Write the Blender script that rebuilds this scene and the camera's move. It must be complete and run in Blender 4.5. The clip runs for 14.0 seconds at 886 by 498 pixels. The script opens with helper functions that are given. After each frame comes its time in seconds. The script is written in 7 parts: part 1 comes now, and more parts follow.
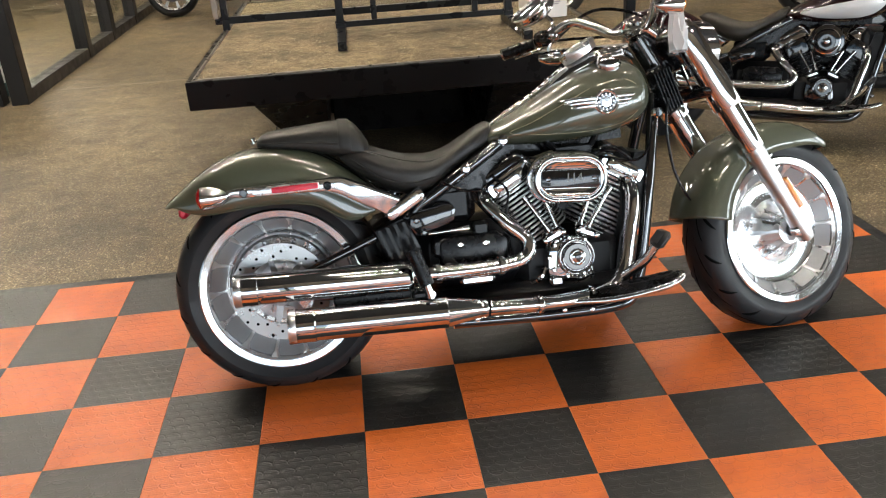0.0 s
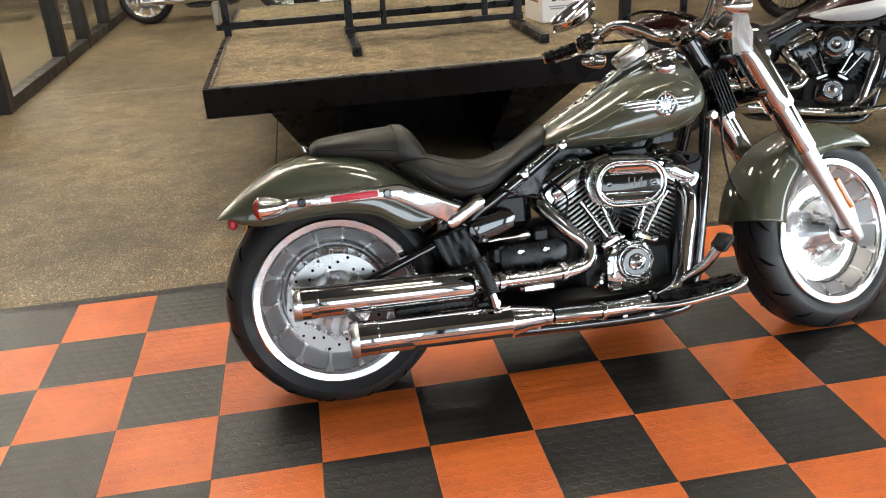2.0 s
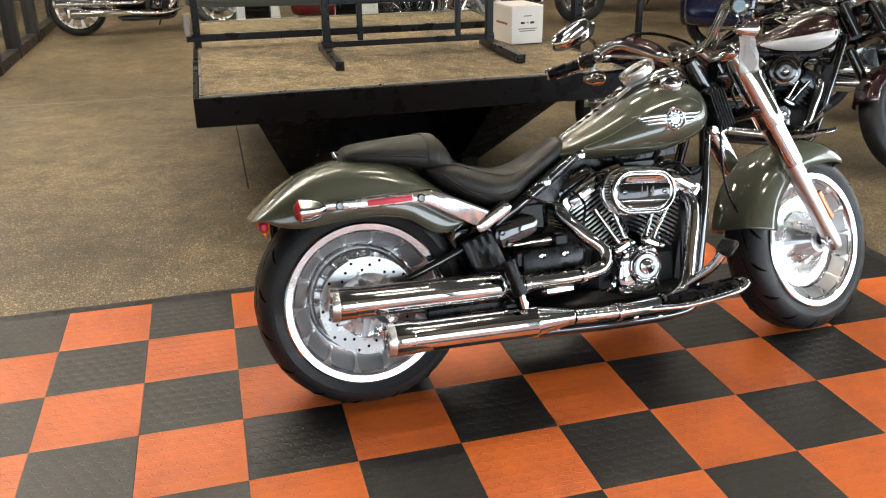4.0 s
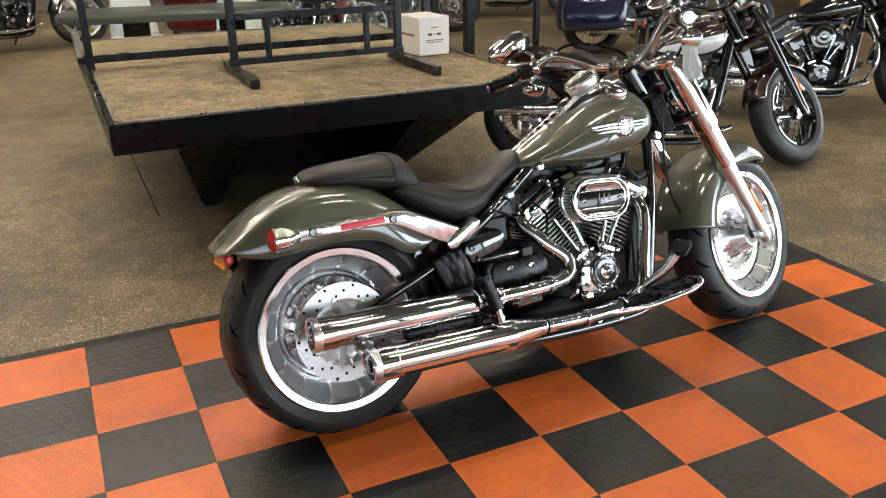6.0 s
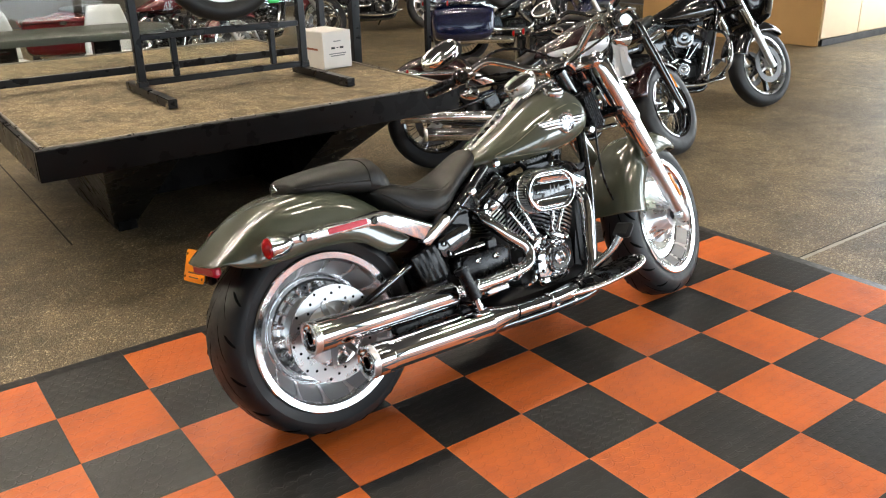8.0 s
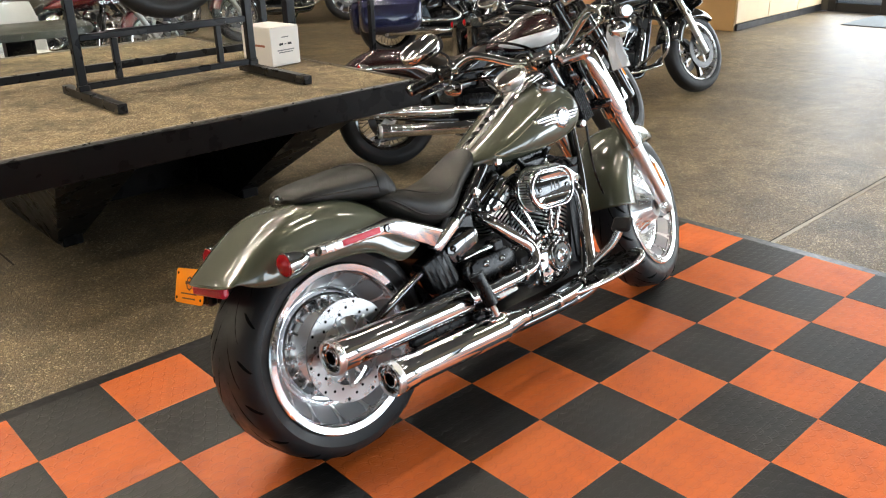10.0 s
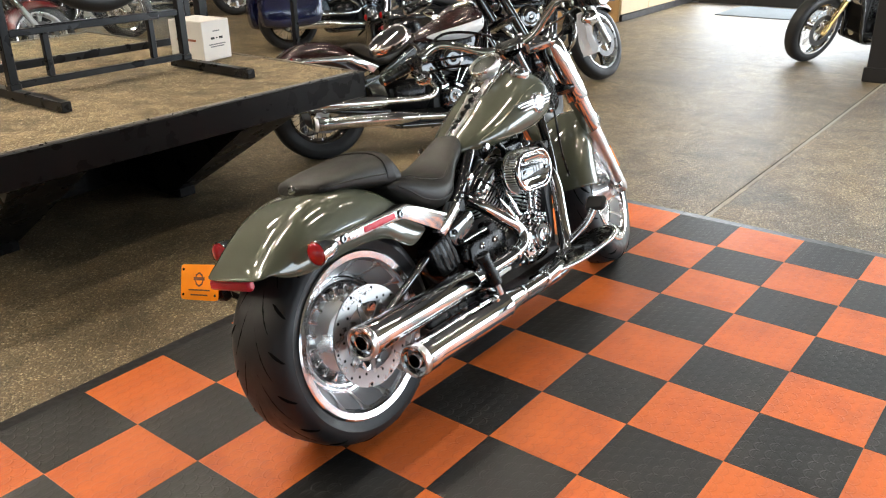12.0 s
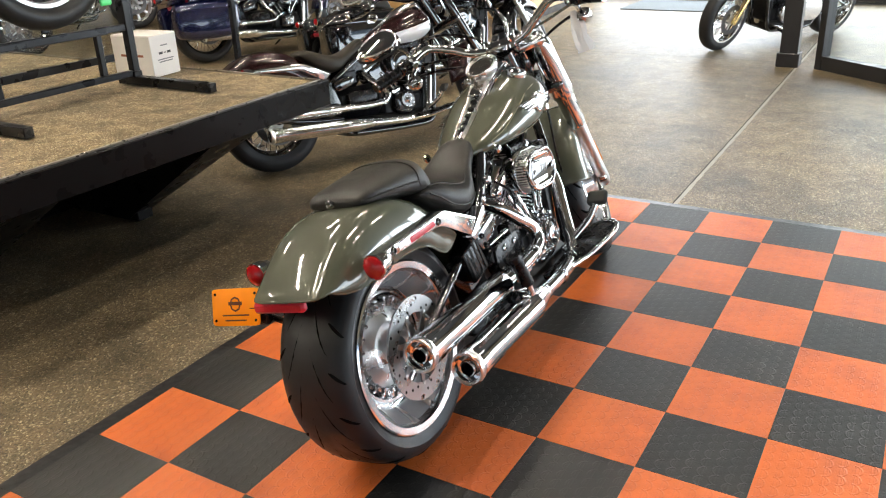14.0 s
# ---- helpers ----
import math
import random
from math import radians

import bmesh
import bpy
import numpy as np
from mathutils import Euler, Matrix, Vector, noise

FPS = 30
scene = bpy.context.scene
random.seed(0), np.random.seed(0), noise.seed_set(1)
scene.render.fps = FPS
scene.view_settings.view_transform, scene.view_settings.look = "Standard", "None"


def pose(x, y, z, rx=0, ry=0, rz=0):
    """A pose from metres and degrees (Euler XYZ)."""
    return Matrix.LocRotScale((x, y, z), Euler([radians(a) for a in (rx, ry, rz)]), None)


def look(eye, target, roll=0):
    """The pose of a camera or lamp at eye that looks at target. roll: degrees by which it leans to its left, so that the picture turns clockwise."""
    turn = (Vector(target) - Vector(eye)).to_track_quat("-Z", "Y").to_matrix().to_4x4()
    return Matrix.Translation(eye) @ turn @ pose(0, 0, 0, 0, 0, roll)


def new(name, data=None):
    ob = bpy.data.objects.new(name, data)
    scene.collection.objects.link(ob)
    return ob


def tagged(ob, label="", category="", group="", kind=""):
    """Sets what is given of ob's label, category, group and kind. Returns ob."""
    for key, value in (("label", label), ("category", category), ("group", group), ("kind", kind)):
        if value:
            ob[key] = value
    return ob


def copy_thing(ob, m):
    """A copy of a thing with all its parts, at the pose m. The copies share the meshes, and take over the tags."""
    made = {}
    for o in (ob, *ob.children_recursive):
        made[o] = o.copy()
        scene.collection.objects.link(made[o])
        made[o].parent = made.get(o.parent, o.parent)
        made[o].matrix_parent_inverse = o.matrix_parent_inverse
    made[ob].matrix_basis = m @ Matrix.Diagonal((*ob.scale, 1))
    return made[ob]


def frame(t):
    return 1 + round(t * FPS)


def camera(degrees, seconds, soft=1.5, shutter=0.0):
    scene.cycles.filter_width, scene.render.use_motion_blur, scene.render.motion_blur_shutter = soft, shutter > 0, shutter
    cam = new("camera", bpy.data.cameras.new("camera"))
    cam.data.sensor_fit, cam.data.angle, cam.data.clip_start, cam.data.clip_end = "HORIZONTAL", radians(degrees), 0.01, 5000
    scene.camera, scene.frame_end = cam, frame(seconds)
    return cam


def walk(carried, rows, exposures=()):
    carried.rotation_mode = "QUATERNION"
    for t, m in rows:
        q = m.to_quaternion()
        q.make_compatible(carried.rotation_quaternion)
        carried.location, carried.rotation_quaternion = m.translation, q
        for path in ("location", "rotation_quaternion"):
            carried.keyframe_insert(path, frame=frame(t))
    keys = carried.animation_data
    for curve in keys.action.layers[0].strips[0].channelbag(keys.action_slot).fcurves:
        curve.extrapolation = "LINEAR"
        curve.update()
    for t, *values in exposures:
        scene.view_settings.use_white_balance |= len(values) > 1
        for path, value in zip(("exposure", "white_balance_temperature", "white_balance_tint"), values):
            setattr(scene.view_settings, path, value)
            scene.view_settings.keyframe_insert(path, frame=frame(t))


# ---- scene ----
cam = camera(56.2, 14.0, 1.1)
PATH = [
    (0, (0.072, -2.276, 1.454), (0.244, -0.464, 0.624), -3.7),
    (0.5, (0.03, -2.287, 1.452), (0.224, -0.476, 0.627), -2.8),
    (1, (-0.042, -2.258, 1.453), (0.159, -0.445, 0.633), -2.5),
    (1.5, (-0.129, -2.216, 1.455), (0.087, -0.406, 0.632), -3.1),
    (2, (-0.209, -2.179, 1.452), (0.059, -0.376, 0.63), -3.5),
    (2.5, (-0.262, -2.174, 1.446), (0.047, -0.377, 0.624), -2.4),
    (2.7, (-0.301, -2.184, 1.441), (0.034, -0.386, 0.629), -1.9),
    (4.8, (-0.672, -2.205, 1.456), (-0.102, -0.451, 0.682), -1.1),
    (5, (-0.687, -2.178, 1.464), (-0.092, -0.433, 0.687), -1.3),
    (5.5, (-0.763, -2.111, 1.473), (-0.065, -0.402, 0.703), -1.5),
    (6, (-0.839, -2.066, 1.471), (-0.057, -0.392, 0.706), -0.7),
    (6.5, (-0.897, -2.052, 1.463), (-0.064, -0.398, 0.708), 0.4),
    (7, (-0.994, -2.027, 1.469), (-0.068, -0.418, 0.723), -0.2),
    (7.5, (-1.125, -1.999, 1.481), (-0.096, -0.449, 0.747), -0.9),
    (8, (-1.219, -2.003, 1.475), (-0.134, -0.494, 0.736), -1.3),
    (8.2, (-1.234, -1.992, 1.483), (-0.131, -0.499, 0.735), -1.1),
    (10.3, (-1.432, -1.662, 1.481), (-0.149, -0.331, 0.718), -1.9),
    (10.5, (-1.474, -1.631, 1.486), (-0.164, -0.326, 0.724), -2.1),
    (11, (-1.573, -1.563, 1.495), (-0.206, -0.315, 0.737), -2.1),
    (11.5, (-1.655, -1.522, 1.49), (-0.241, -0.331, 0.725), -1.7),
    (12, (-1.696, -1.478, 1.483), (-0.252, -0.336, 0.701), -0.9),
    (12.5, (-1.728, -1.38, 1.488), (-0.251, -0.283, 0.703), -1.4),
    (13, (-1.754, -1.29, 1.483), (-0.244, -0.235, 0.703), -1.9),
    (13.5, (-1.813, -1.216, 1.485), (-0.273, -0.202, 0.708), -1.8),
    (14, (-1.89, -1.131, 1.488), (-0.31, -0.187, 0.707), -2.2),
]
walk(cam, [(t, look(eye, target, roll)) for t, eye, target, roll in PATH], ((0, -0.1), (2.7, -0.08), (7.0, -0.06), (10.5, 0.02), (14, 0.13)))

# ---- world, daylight and exposure ----
scene.view_settings.exposure = 0.0
world = bpy.data.worlds.new("sky")
scene.world = world
world.use_nodes = True
wt = world.node_tree
sky = wt.nodes.new("ShaderNodeTexSky")
sky.sky_type, sky.sun_disc = "NISHITA", False
sky.sun_elevation, sky.sun_rotation = radians(48), radians(150)
wt.links.new(sky.outputs[0], wt.nodes["Background"].inputs[0])
wt.nodes["Background"].inputs[1].default_value = 0.12
sun = new("sun", bpy.data.lights.new("sun", "SUN"))
sun.data.energy, sun.data.angle, sun.data.color = 2.0, radians(0.5), (1.0, 0.95, 0.88)
sun.matrix_basis = look((0, 0, 30), (14, 24, 0))

ROOM_X0, ROOM_X1, ROOM_Y0, ROOM_Y1, CEIL = -8.0, 10.65, -6.0, 13.0, 6.0


def window_light(name, eye, target, w, h, power, colour=(0.8, 0.9, 1.0)):
    lamp = new(name, bpy.data.lights.new(name, "AREA"))
    lamp.data.shape, lamp.data.size, lamp.data.size_y = "RECTANGLE", w, h
    lamp.data.energy, lamp.data.color = power, colour
    lamp.matrix_basis = look(eye, target)
    return lamp


for wx in (-5.4, -1.8, 1.8, 5.4, 8.8):
    window_light("window_daylight", (wx, ROOM_Y0 + 0.05, 1.15), (wx, 5, 1.1), 3.2, 1.9, 8 if wx < -3 else 40 if wx < 0 else 92 if wx < 3 else 200)
for wy, ww, power in ((2.05, 2.7, 168), (-1.5, 3.4, 212), (-4.6, 2.4, 215)):
    window_light("entrance_daylight", (ROOM_X1 - 0.06, wy, 1.48), (0, wy, 1.3), ww, 2.7, power, (0.9, 0.955, 1.0))
# weak fill lamps from the west, added to lift the left floor
for wy in (-3.6, 0.0):
    window_light("west_fill", (ROOM_X0 + 0.06, wy, 1.75), (0, wy, 1.2), 3.1, 2.4, 5, (1.0, 0.95, 0.88))


# ---- materials ----
def material(name, colour, rough=0.5, metal=0.0, coat=0.0, spec=0.5, noise_scale=0.0, vary=0.0, bump=0.0, bump_scale=200.0, rough_vary=0.0, coat_rough=0.03):
    m = bpy.data.materials.new(name)
    m.use_nodes = True
    nt = m.node_tree
    b = nt.nodes["Principled BSDF"]
    b.inputs["Base Color"].default_value = (*colour, 1)
    b.inputs["Roughness"].default_value = rough
    b.inputs["Metallic"].default_value = metal
    b.inputs["Coat Weight"].default_value = coat
    b.inputs["Coat Roughness"].default_value = coat_rough
    b.inputs["Specular IOR Level"].default_value = spec
    if noise_scale or bump or rough_vary:
        tc = nt.nodes.new("ShaderNodeTexCoord")
    if noise_scale and vary:
        n = nt.nodes.new("ShaderNodeTexNoise")
        n.inputs["Scale"].default_value, n.inputs["Detail"].default_value = noise_scale, 6
        nt.links.new(tc.outputs["Object"], n.inputs["Vector"])
        mix = nt.nodes.new("ShaderNodeMix")
        mix.data_type = "RGBA"
        mix.inputs["A"].default_value = (*[c * (1 - vary) for c in colour], 1)
        mix.inputs["B"].default_value = (*[min(1, c * (1 + vary)) for c in colour], 1)
        nt.links.new(n.outputs["Fac"], mix.inputs["Factor"])
        nt.links.new(mix.outputs["Result"], b.inputs["Base Color"])
    if rough_vary:
        n2 = nt.nodes.new("ShaderNodeTexNoise")
        n2.inputs["Scale"].default_value, n2.inputs["Detail"].default_value = max(noise_scale, 6) * 1.7, 5
        nt.links.new(tc.outputs["Object"], n2.inputs["Vector"])
        mr = nt.nodes.new("ShaderNodeMapRange")
        mr.inputs["From Min"].default_value, mr.inputs["From Max"].default_value = 0.3, 0.7
        mr.inputs["To Min"].default_value, mr.inputs["To Max"].default_value = max(0, rough - rough_vary), min(1, rough + rough_vary)
        nt.links.new(n2.outputs["Fac"], mr.inputs["Value"])
        nt.links.new(mr.outputs["Result"], b.inputs["Roughness"])
    if bump:
        n3 = nt.nodes.new("ShaderNodeTexNoise")
        n3.inputs["Scale"].default_value, n3.inputs["Detail"].default_value = bump_scale, 4
        nt.links.new(tc.outputs["Object"], n3.inputs["Vector"])
        bp = nt.nodes.new("ShaderNodeBump")
        bp.inputs["Strength"].default_value, bp.inputs["Distance"].default_value = bump, 0.002
        nt.links.new(n3.outputs["Fac"], bp.inputs["Height"])
        nt.links.new(bp.outputs["Normal"], b.inputs["Normal"])
    return m


def emitter(name, colour, strength):
    m = bpy.data.materials.new(name)
    m.use_nodes = True
    b = m.node_tree.nodes["Principled BSDF"]
    b.inputs["Base Color"].default_value = (*colour, 1)
    b.inputs["Emission Color"].default_value = (*colour, 1)
    b.inputs["Emission Strength"].default_value = strength
    return m


def glass(name, tint=(1, 1, 1), rough=0.0):
    m = bpy.data.materials.new(name)
    m.use_nodes = True
    nt = m.node_tree
    nt.nodes.remove(nt.nodes["Principled BSDF"])
    out = nt.nodes["Material Output"]
    tr, gl = nt.nodes.new("ShaderNodeBsdfTransparent"), nt.nodes.new("ShaderNodeBsdfGlossy")
    mx, lw = nt.nodes.new("ShaderNodeMixShader"), nt.nodes.new("ShaderNodeLayerWeight")
    pw, fr = nt.nodes.new("ShaderNodeMath"), nt.nodes.new("ShaderNodeMath")
    pw.operation, fr.operation = "POWER", "MULTIPLY_ADD"
    pw.inputs[1].default_value, fr.inputs[1].default_value, fr.inputs[2].default_value = 4.0, 0.5, 0.03
    nt.links.new(lw.outputs["Facing"], pw.inputs[0])
    nt.links.new(pw.outputs[0], fr.inputs[0])
    tr.inputs["Color"].default_value = (*tint, 1)
    gl.inputs["Roughness"].default_value = rough
    nt.links.new(fr.outputs[0], mx.inputs[0])
    nt.links.new(tr.outputs[0], mx.inputs[1])
    nt.links.new(gl.outputs[0], mx.inputs[2])
    nt.links.new(mx.outputs[0], out.inputs[0])
    return m


def ramp(nt, stops):
    r = nt.nodes.new("ShaderNodeValToRGB")
    while len(r.color_ramp.elements) > 1:
        r.color_ramp.elements.remove(r.color_ramp.elements[-1])
    r.color_ramp.elements[0].position, r.color_ramp.elements[0].color = stops[0][0], (*stops[0][1], 1)
    for p, c in stops[1:]:
        e = r.color_ramp.elements.new(p)
        e.color = (*c, 1)
    return r


def aggregate(name, tone=1.0, rough=0.42, scale=95.0, coat=0.25, stain=0.9):
    """Sealed exposed-aggregate concrete: small pebbles in a tan binder, with wide stains."""
    m = bpy.data.materials.new(name)
    m.use_nodes = True
    nt = m.node_tree
    b = nt.nodes["Principled BSDF"]
    tc = nt.nodes.new("ShaderNodeTexCoord")
    vo = nt.nodes.new("ShaderNodeTexVoronoi")
    vo.inputs["Scale"].default_value = scale
    nt.links.new(tc.outputs["Object"], vo.inputs["Vector"])
    sep = nt.nodes.new("ShaderNodeSeparateColor")
    nt.links.new(vo.outputs["Color"], sep.inputs[0])
    k = tone
    cr = ramp(nt, [(0.0, (0.06 * k, 0.045 * k, 0.028 * k)), (0.2, (0.13 * k, 0.098 * k, 0.057 * k)), (0.55, (0.175 * k, 0.134 * k, 0.078 * k)), (0.82, (0.225 * k, 0.175 * k, 0.108 * k)), (0.93, (0.36 * k, 0.3 * k, 0.2 * k)), (1.0, (0.62 * k, 0.54 * k, 0.39 * k))])
    nt.links.new(sep.outputs[0], cr.inputs[0])
    st = nt.nodes.new("ShaderNodeTexNoise")
    st.inputs["Scale"].default_value, st.inputs["Detail"].default_value, st.inputs["Roughness"].default_value = stain, 7, 0.62
    nt.links.new(tc.outputs["Object"], st.inputs["Vector"])
    sr = ramp(nt, [(0.3, (0.32, 0.31, 0.29)), (0.42, (0.66, 0.645, 0.61)), (0.54, (0.98, 0.96, 0.91)), (0.72, (1.3, 1.26, 1.15))])
    nt.links.new(st.outputs["Fac"], sr.inputs[0])
    mul = nt.nodes.new("ShaderNodeMix")
    mul.data_type, mul.blend_type = "RGBA", "MULTIPLY"
    mul.inputs["Factor"].default_value = 1
    nt.links.new(cr.outputs[0], mul.inputs["A"])
    nt.links.new(sr.outputs[0], mul.inputs["B"])
    wear = nt.nodes.new("ShaderNodeTexNoise")
    wear.inputs["Scale"].default_value, wear.inputs["Detail"].default_value, wear.inputs["Roughness"].default_value = stain * 6.5, 6, 0.6
    nt.links.new(tc.outputs["Object"], wear.inputs["Vector"])
    wr = ramp(nt, [(0.34, (0.68, 0.67, 0.65)), (0.5, (0.98, 0.98, 0.98)), (0.66, (1.25, 1.23, 1.18))])
    nt.links.new(wear.outputs["Fac"], wr.inputs[0])
    mul2 = nt.nodes.new("ShaderNodeMix")
    mul2.data_type, mul2.blend_type = "RGBA", "MULTIPLY"
    mul2.inputs["Factor"].default_value = 1
    nt.links.new(mul.outputs["Result"], mul2.inputs["A"])
    nt.links.new(wr.outputs[0], mul2.inputs["B"])
    nt.links.new(mul2.outputs["Result"], b.inputs["Base Color"])
    rr = nt.nodes.new("ShaderNodeMapRange")
    rr.inputs["To Min"].default_value, rr.inputs["To Max"].default_value = rough - 0.1, rough + 0.12
    nt.links.new(st.outputs["Fac"], rr.inputs["Value"])
    nt.links.new(rr.outputs["Result"], b.inputs["Roughness"])
    b.inputs["Coat Weight"].default_value, b.inputs["Coat Roughness"].default_value = coat, 0.3
    bp = nt.nodes.new("ShaderNodeBump")
    bp.inputs["Strength"].default_value, bp.inputs["Distance"].default_value = 0.8, 0.003
    lump = nt.nodes.new("ShaderNodeTexNoise")
    lump.inputs["Scale"].default_value, lump.inputs["Detail"].default_value = 75, 3
    nt.links.new(tc.outputs["Object"], lump.inputs["Vector"])
    add = nt.nodes.new("ShaderNodeMath")
    add.operation = "ADD"
    nt.links.new(vo.outputs["Distance"], add.inputs[0])
    nt.links.new(lump.outputs["Fac"], add.inputs[1])
    nt.links.new(add.outputs[0], bp.inputs["Height"])
    bp.invert = True
    nt.links.new(bp.outputs["Normal"], b.inputs["Normal"])
    return m


def tile_material(name, colour, dirt, mark_shade_dust):
    """Moulded vinyl tile: rows of small raised shield-like marks, scuffs and dust; each tile a little different."""
    m = bpy.data.materials.new(name)
    m.use_nodes = True
    nt = m.node_tree
    N, L = nt.nodes.new, nt.links.new
    b = nt.nodes["Principled BSDF"]
    tc = N("ShaderNodeTexCoord")
    info = N("ShaderNodeObjectInfo")

    def maths(op, a, c=None):
        n = N("ShaderNodeMath")
        n.operation = op
        for i, v in enumerate((a, c)):
            if v is None:
                continue
            if isinstance(v, (int, float)):
                n.inputs[i].default_value = v
            else:
                L(v, n.inputs[i])
        return n.outputs[0]

    sx = N("ShaderNodeSeparateXYZ")
    L(tc.outputs["Object"], sx.inputs[0])
    gx, gy = maths("MULTIPLY", maths("ADD", sx.outputs[0], 0.15), 23.3333), maths("MULTIPLY", maths("ADD", sx.outputs[1], 0.15), 26.6667)
    odd = maths("MODULO", maths("FLOOR", gy), 2.0)
    fx = maths("SUBTRACT", maths("FRACT", maths("ADD", gx, maths("MULTIPLY", odd, 0.5))), 0.5)
    fy = maths("SUBTRACT", maths("FRACT", gy), 0.5)
    ax, ay = maths("ABSOLUTE", fx), maths("ABSOLUTE", fy)
    def slope(v, width):
        return maths("MAXIMUM", maths("SUBTRACT", 1.0, maths("MULTIPLY", v, 1.0 / width)), 0.0)

    bars = maths("MULTIPLY", maths("LESS_THAN", ax, 0.4), slope(maths("ABSOLUTE", maths("SUBTRACT", ay, 0.12)), 0.075))
    dist = maths("SQRT", maths("ADD", maths("MULTIPLY", fx, fx), maths("MULTIPLY", fy, fy)))
    low = maths("SUBTRACT", fy, 0.2)
    arc = maths("SQRT", maths("ADD", maths("MULTIPLY", fx, fx), maths("MULTIPLY", low, low)))
    ringm = maths("MULTIPLY", slope(maths("ABSOLUTE", maths("SUBTRACT", arc, 0.5)), 0.1), maths("LESS_THAN", fy, 0.25))
    mark = maths("MAXIMUM", maths("MULTIPLY", bars, 0.55), maths("MULTIPLY", ringm, 0.9))
    dome = maths("MAXIMUM", maths("SUBTRACT", 1.0, maths("MULTIPLY", maths("MULTIPLY", dist, dist), 5.2)), 0.0)
    n1 = N("ShaderNodeTexNoise")
    n1.inputs["Scale"].default_value, n1.inputs["Detail"].default_value, n1.inputs["Roughness"].default_value = 5.5, 8, 0.65
    n1.noise_dimensions = "4D"
    L(tc.outputs["Object"], n1.inputs["Vector"])
    L(maths("MULTIPLY", info.outputs["Random"], 40.0), n1.inputs["W"])
    n2 = N("ShaderNodeTexNoise")
    n2.inputs["Scale"].default_value, n2.inputs["Detail"].default_value = 160, 3
    L(tc.outputs["Object"], n2.inputs["Vector"])
    dr = ramp(nt, [(0.46, (0, 0, 0)), (0.72, (1, 1, 1))])
    L(n1.outputs["Fac"], dr.inputs[0])
    mix = N("ShaderNodeMix")
    mix.data_type = "RGBA"
    mix.inputs["A"].default_value = (*colour, 1)
    mix.inputs["B"].default_value = (*dirt, 1)
    L(maths("MULTIPLY", dr.outputs[0], maths("ADD", 0.35, maths("MULTIPLY", n2.outputs["Fac"], 0.8))), mix.inputs["Factor"])
    hsv = N("ShaderNodeHueSaturation")
    L(mix.outputs["Result"], hsv.inputs["Color"])
    L(maths("ADD", maths("MULTIPLY", info.outputs["Random"], 0.16), 0.92), hsv.inputs["Value"])
    # tint of the marks: painted shade lines on orange, pale dust on black
    lit = N("ShaderNodeMix")
    lit.data_type = "RGBA"
    L(hsv.outputs[0], lit.inputs["A"])
    lit.inputs["B"].default_value = (*mark_shade_dust, 1)
    L(maths("MULTIPLY", mark, maths("MULTIPLY", n1.outputs["Fac"], 0.55)), lit.inputs["Factor"])
    L(lit.outputs["Result"], b.inputs["Base Color"])
    L(maths("ADD", maths("MULTIPLY", n1.outputs["Fac"], 0.25), 0.32), b.inputs["Roughness"])
    b.inputs["Specular IOR Level"].default_value = 0.58
    bp = N("ShaderNodeBump")
    bp.inputs["Strength"].default_value, bp.inputs["Distance"].default_value = 1.0, 0.0045
    L(maths("ADD", maths("ADD", maths("MULTIPLY", dome, 0.08), maths("MULTIPLY", mark, maths("MULTIPLY", maths("MAXIMUM", maths("SUBTRACT", n1.outputs["Fac"], 0.28), 0.0), 0.75))), maths("MULTIPLY", n2.outputs["Fac"], 0.11)), bp.inputs["Height"])
    L(bp.outputs["Normal"], b.inputs["Normal"])
    return m


CHROME = material("chrome", (0.73, 0.725, 0.72), 0.03, 1.0)
POLISHED = material("polished_aluminium", (0.9, 0.9, 0.9), 0.28, 1.0, noise_scale=9, vary=0.06, rough_vary=0.05)
SATIN_ALU = material("satin_aluminium", (0.62, 0.62, 0.61), 0.34, 1.0, noise_scale=14, vary=0.08, rough_vary=0.08)
BRIGHT_RIM = material("bright_rim", (0.85, 0.85, 0.855), 0.15, 1.0, noise_scale=9, vary=0.05, rough_vary=0.04)
POCKET_GREY = material("grey_wheel_pocket", (0.42, 0.425, 0.43), 0.42, 0.55, noise_scale=30, vary=0.08, rough_vary=0.06)
CAST_GREY = material("cast_aluminium", (0.4, 0.405, 0.41), 0.3, 0.9, noise_scale=30, vary=0.1, bump=0.1, bump_scale=350)
GLOSS_BLACK = material("gloss_black_paint", (0.006, 0.006, 0.0065), 0.08, 0.0, 1.0, spec=0.5)
GLOSS_BLACK.node_tree.nodes["Principled BSDF"].inputs["Coat IOR"].default_value = 1.7
PLATE_BLACK = material("black_plate", (0.005, 0.005, 0.0055), 0.22, 0.0, spec=0.22)
INSET_BLACK = material("polished_black_plate", (0.005, 0.005, 0.0055), 0.12, 0.0, 1.0, spec=0.4)
SATIN_BLACK = material("satin_black", (0.0045, 0.0045, 0.005), 0.26, 0.0, spec=0.25, noise_scale=20, vary=0.2, rough_vary=0.1)
WRINKLE_BLACK = material("wrinkle_black", (0.005, 0.005, 0.0055), 0.4, 0.0, spec=0.25, bump=0.3, bump_scale=500)
RUBBER = material("tyre_rubber", (0.015, 0.015, 0.016), 0.45, 0.0, spec=0.35, noise_scale=12, vary=0.25, bump=0.12, bump_scale=420, rough_vary=0.1)
# near-black that paints the shade inside grooves, drilled holes and muffler bores
RECESS_SHADE = material("recess_shade", (0.002, 0.002, 0.002), 0.9, spec=0.1)
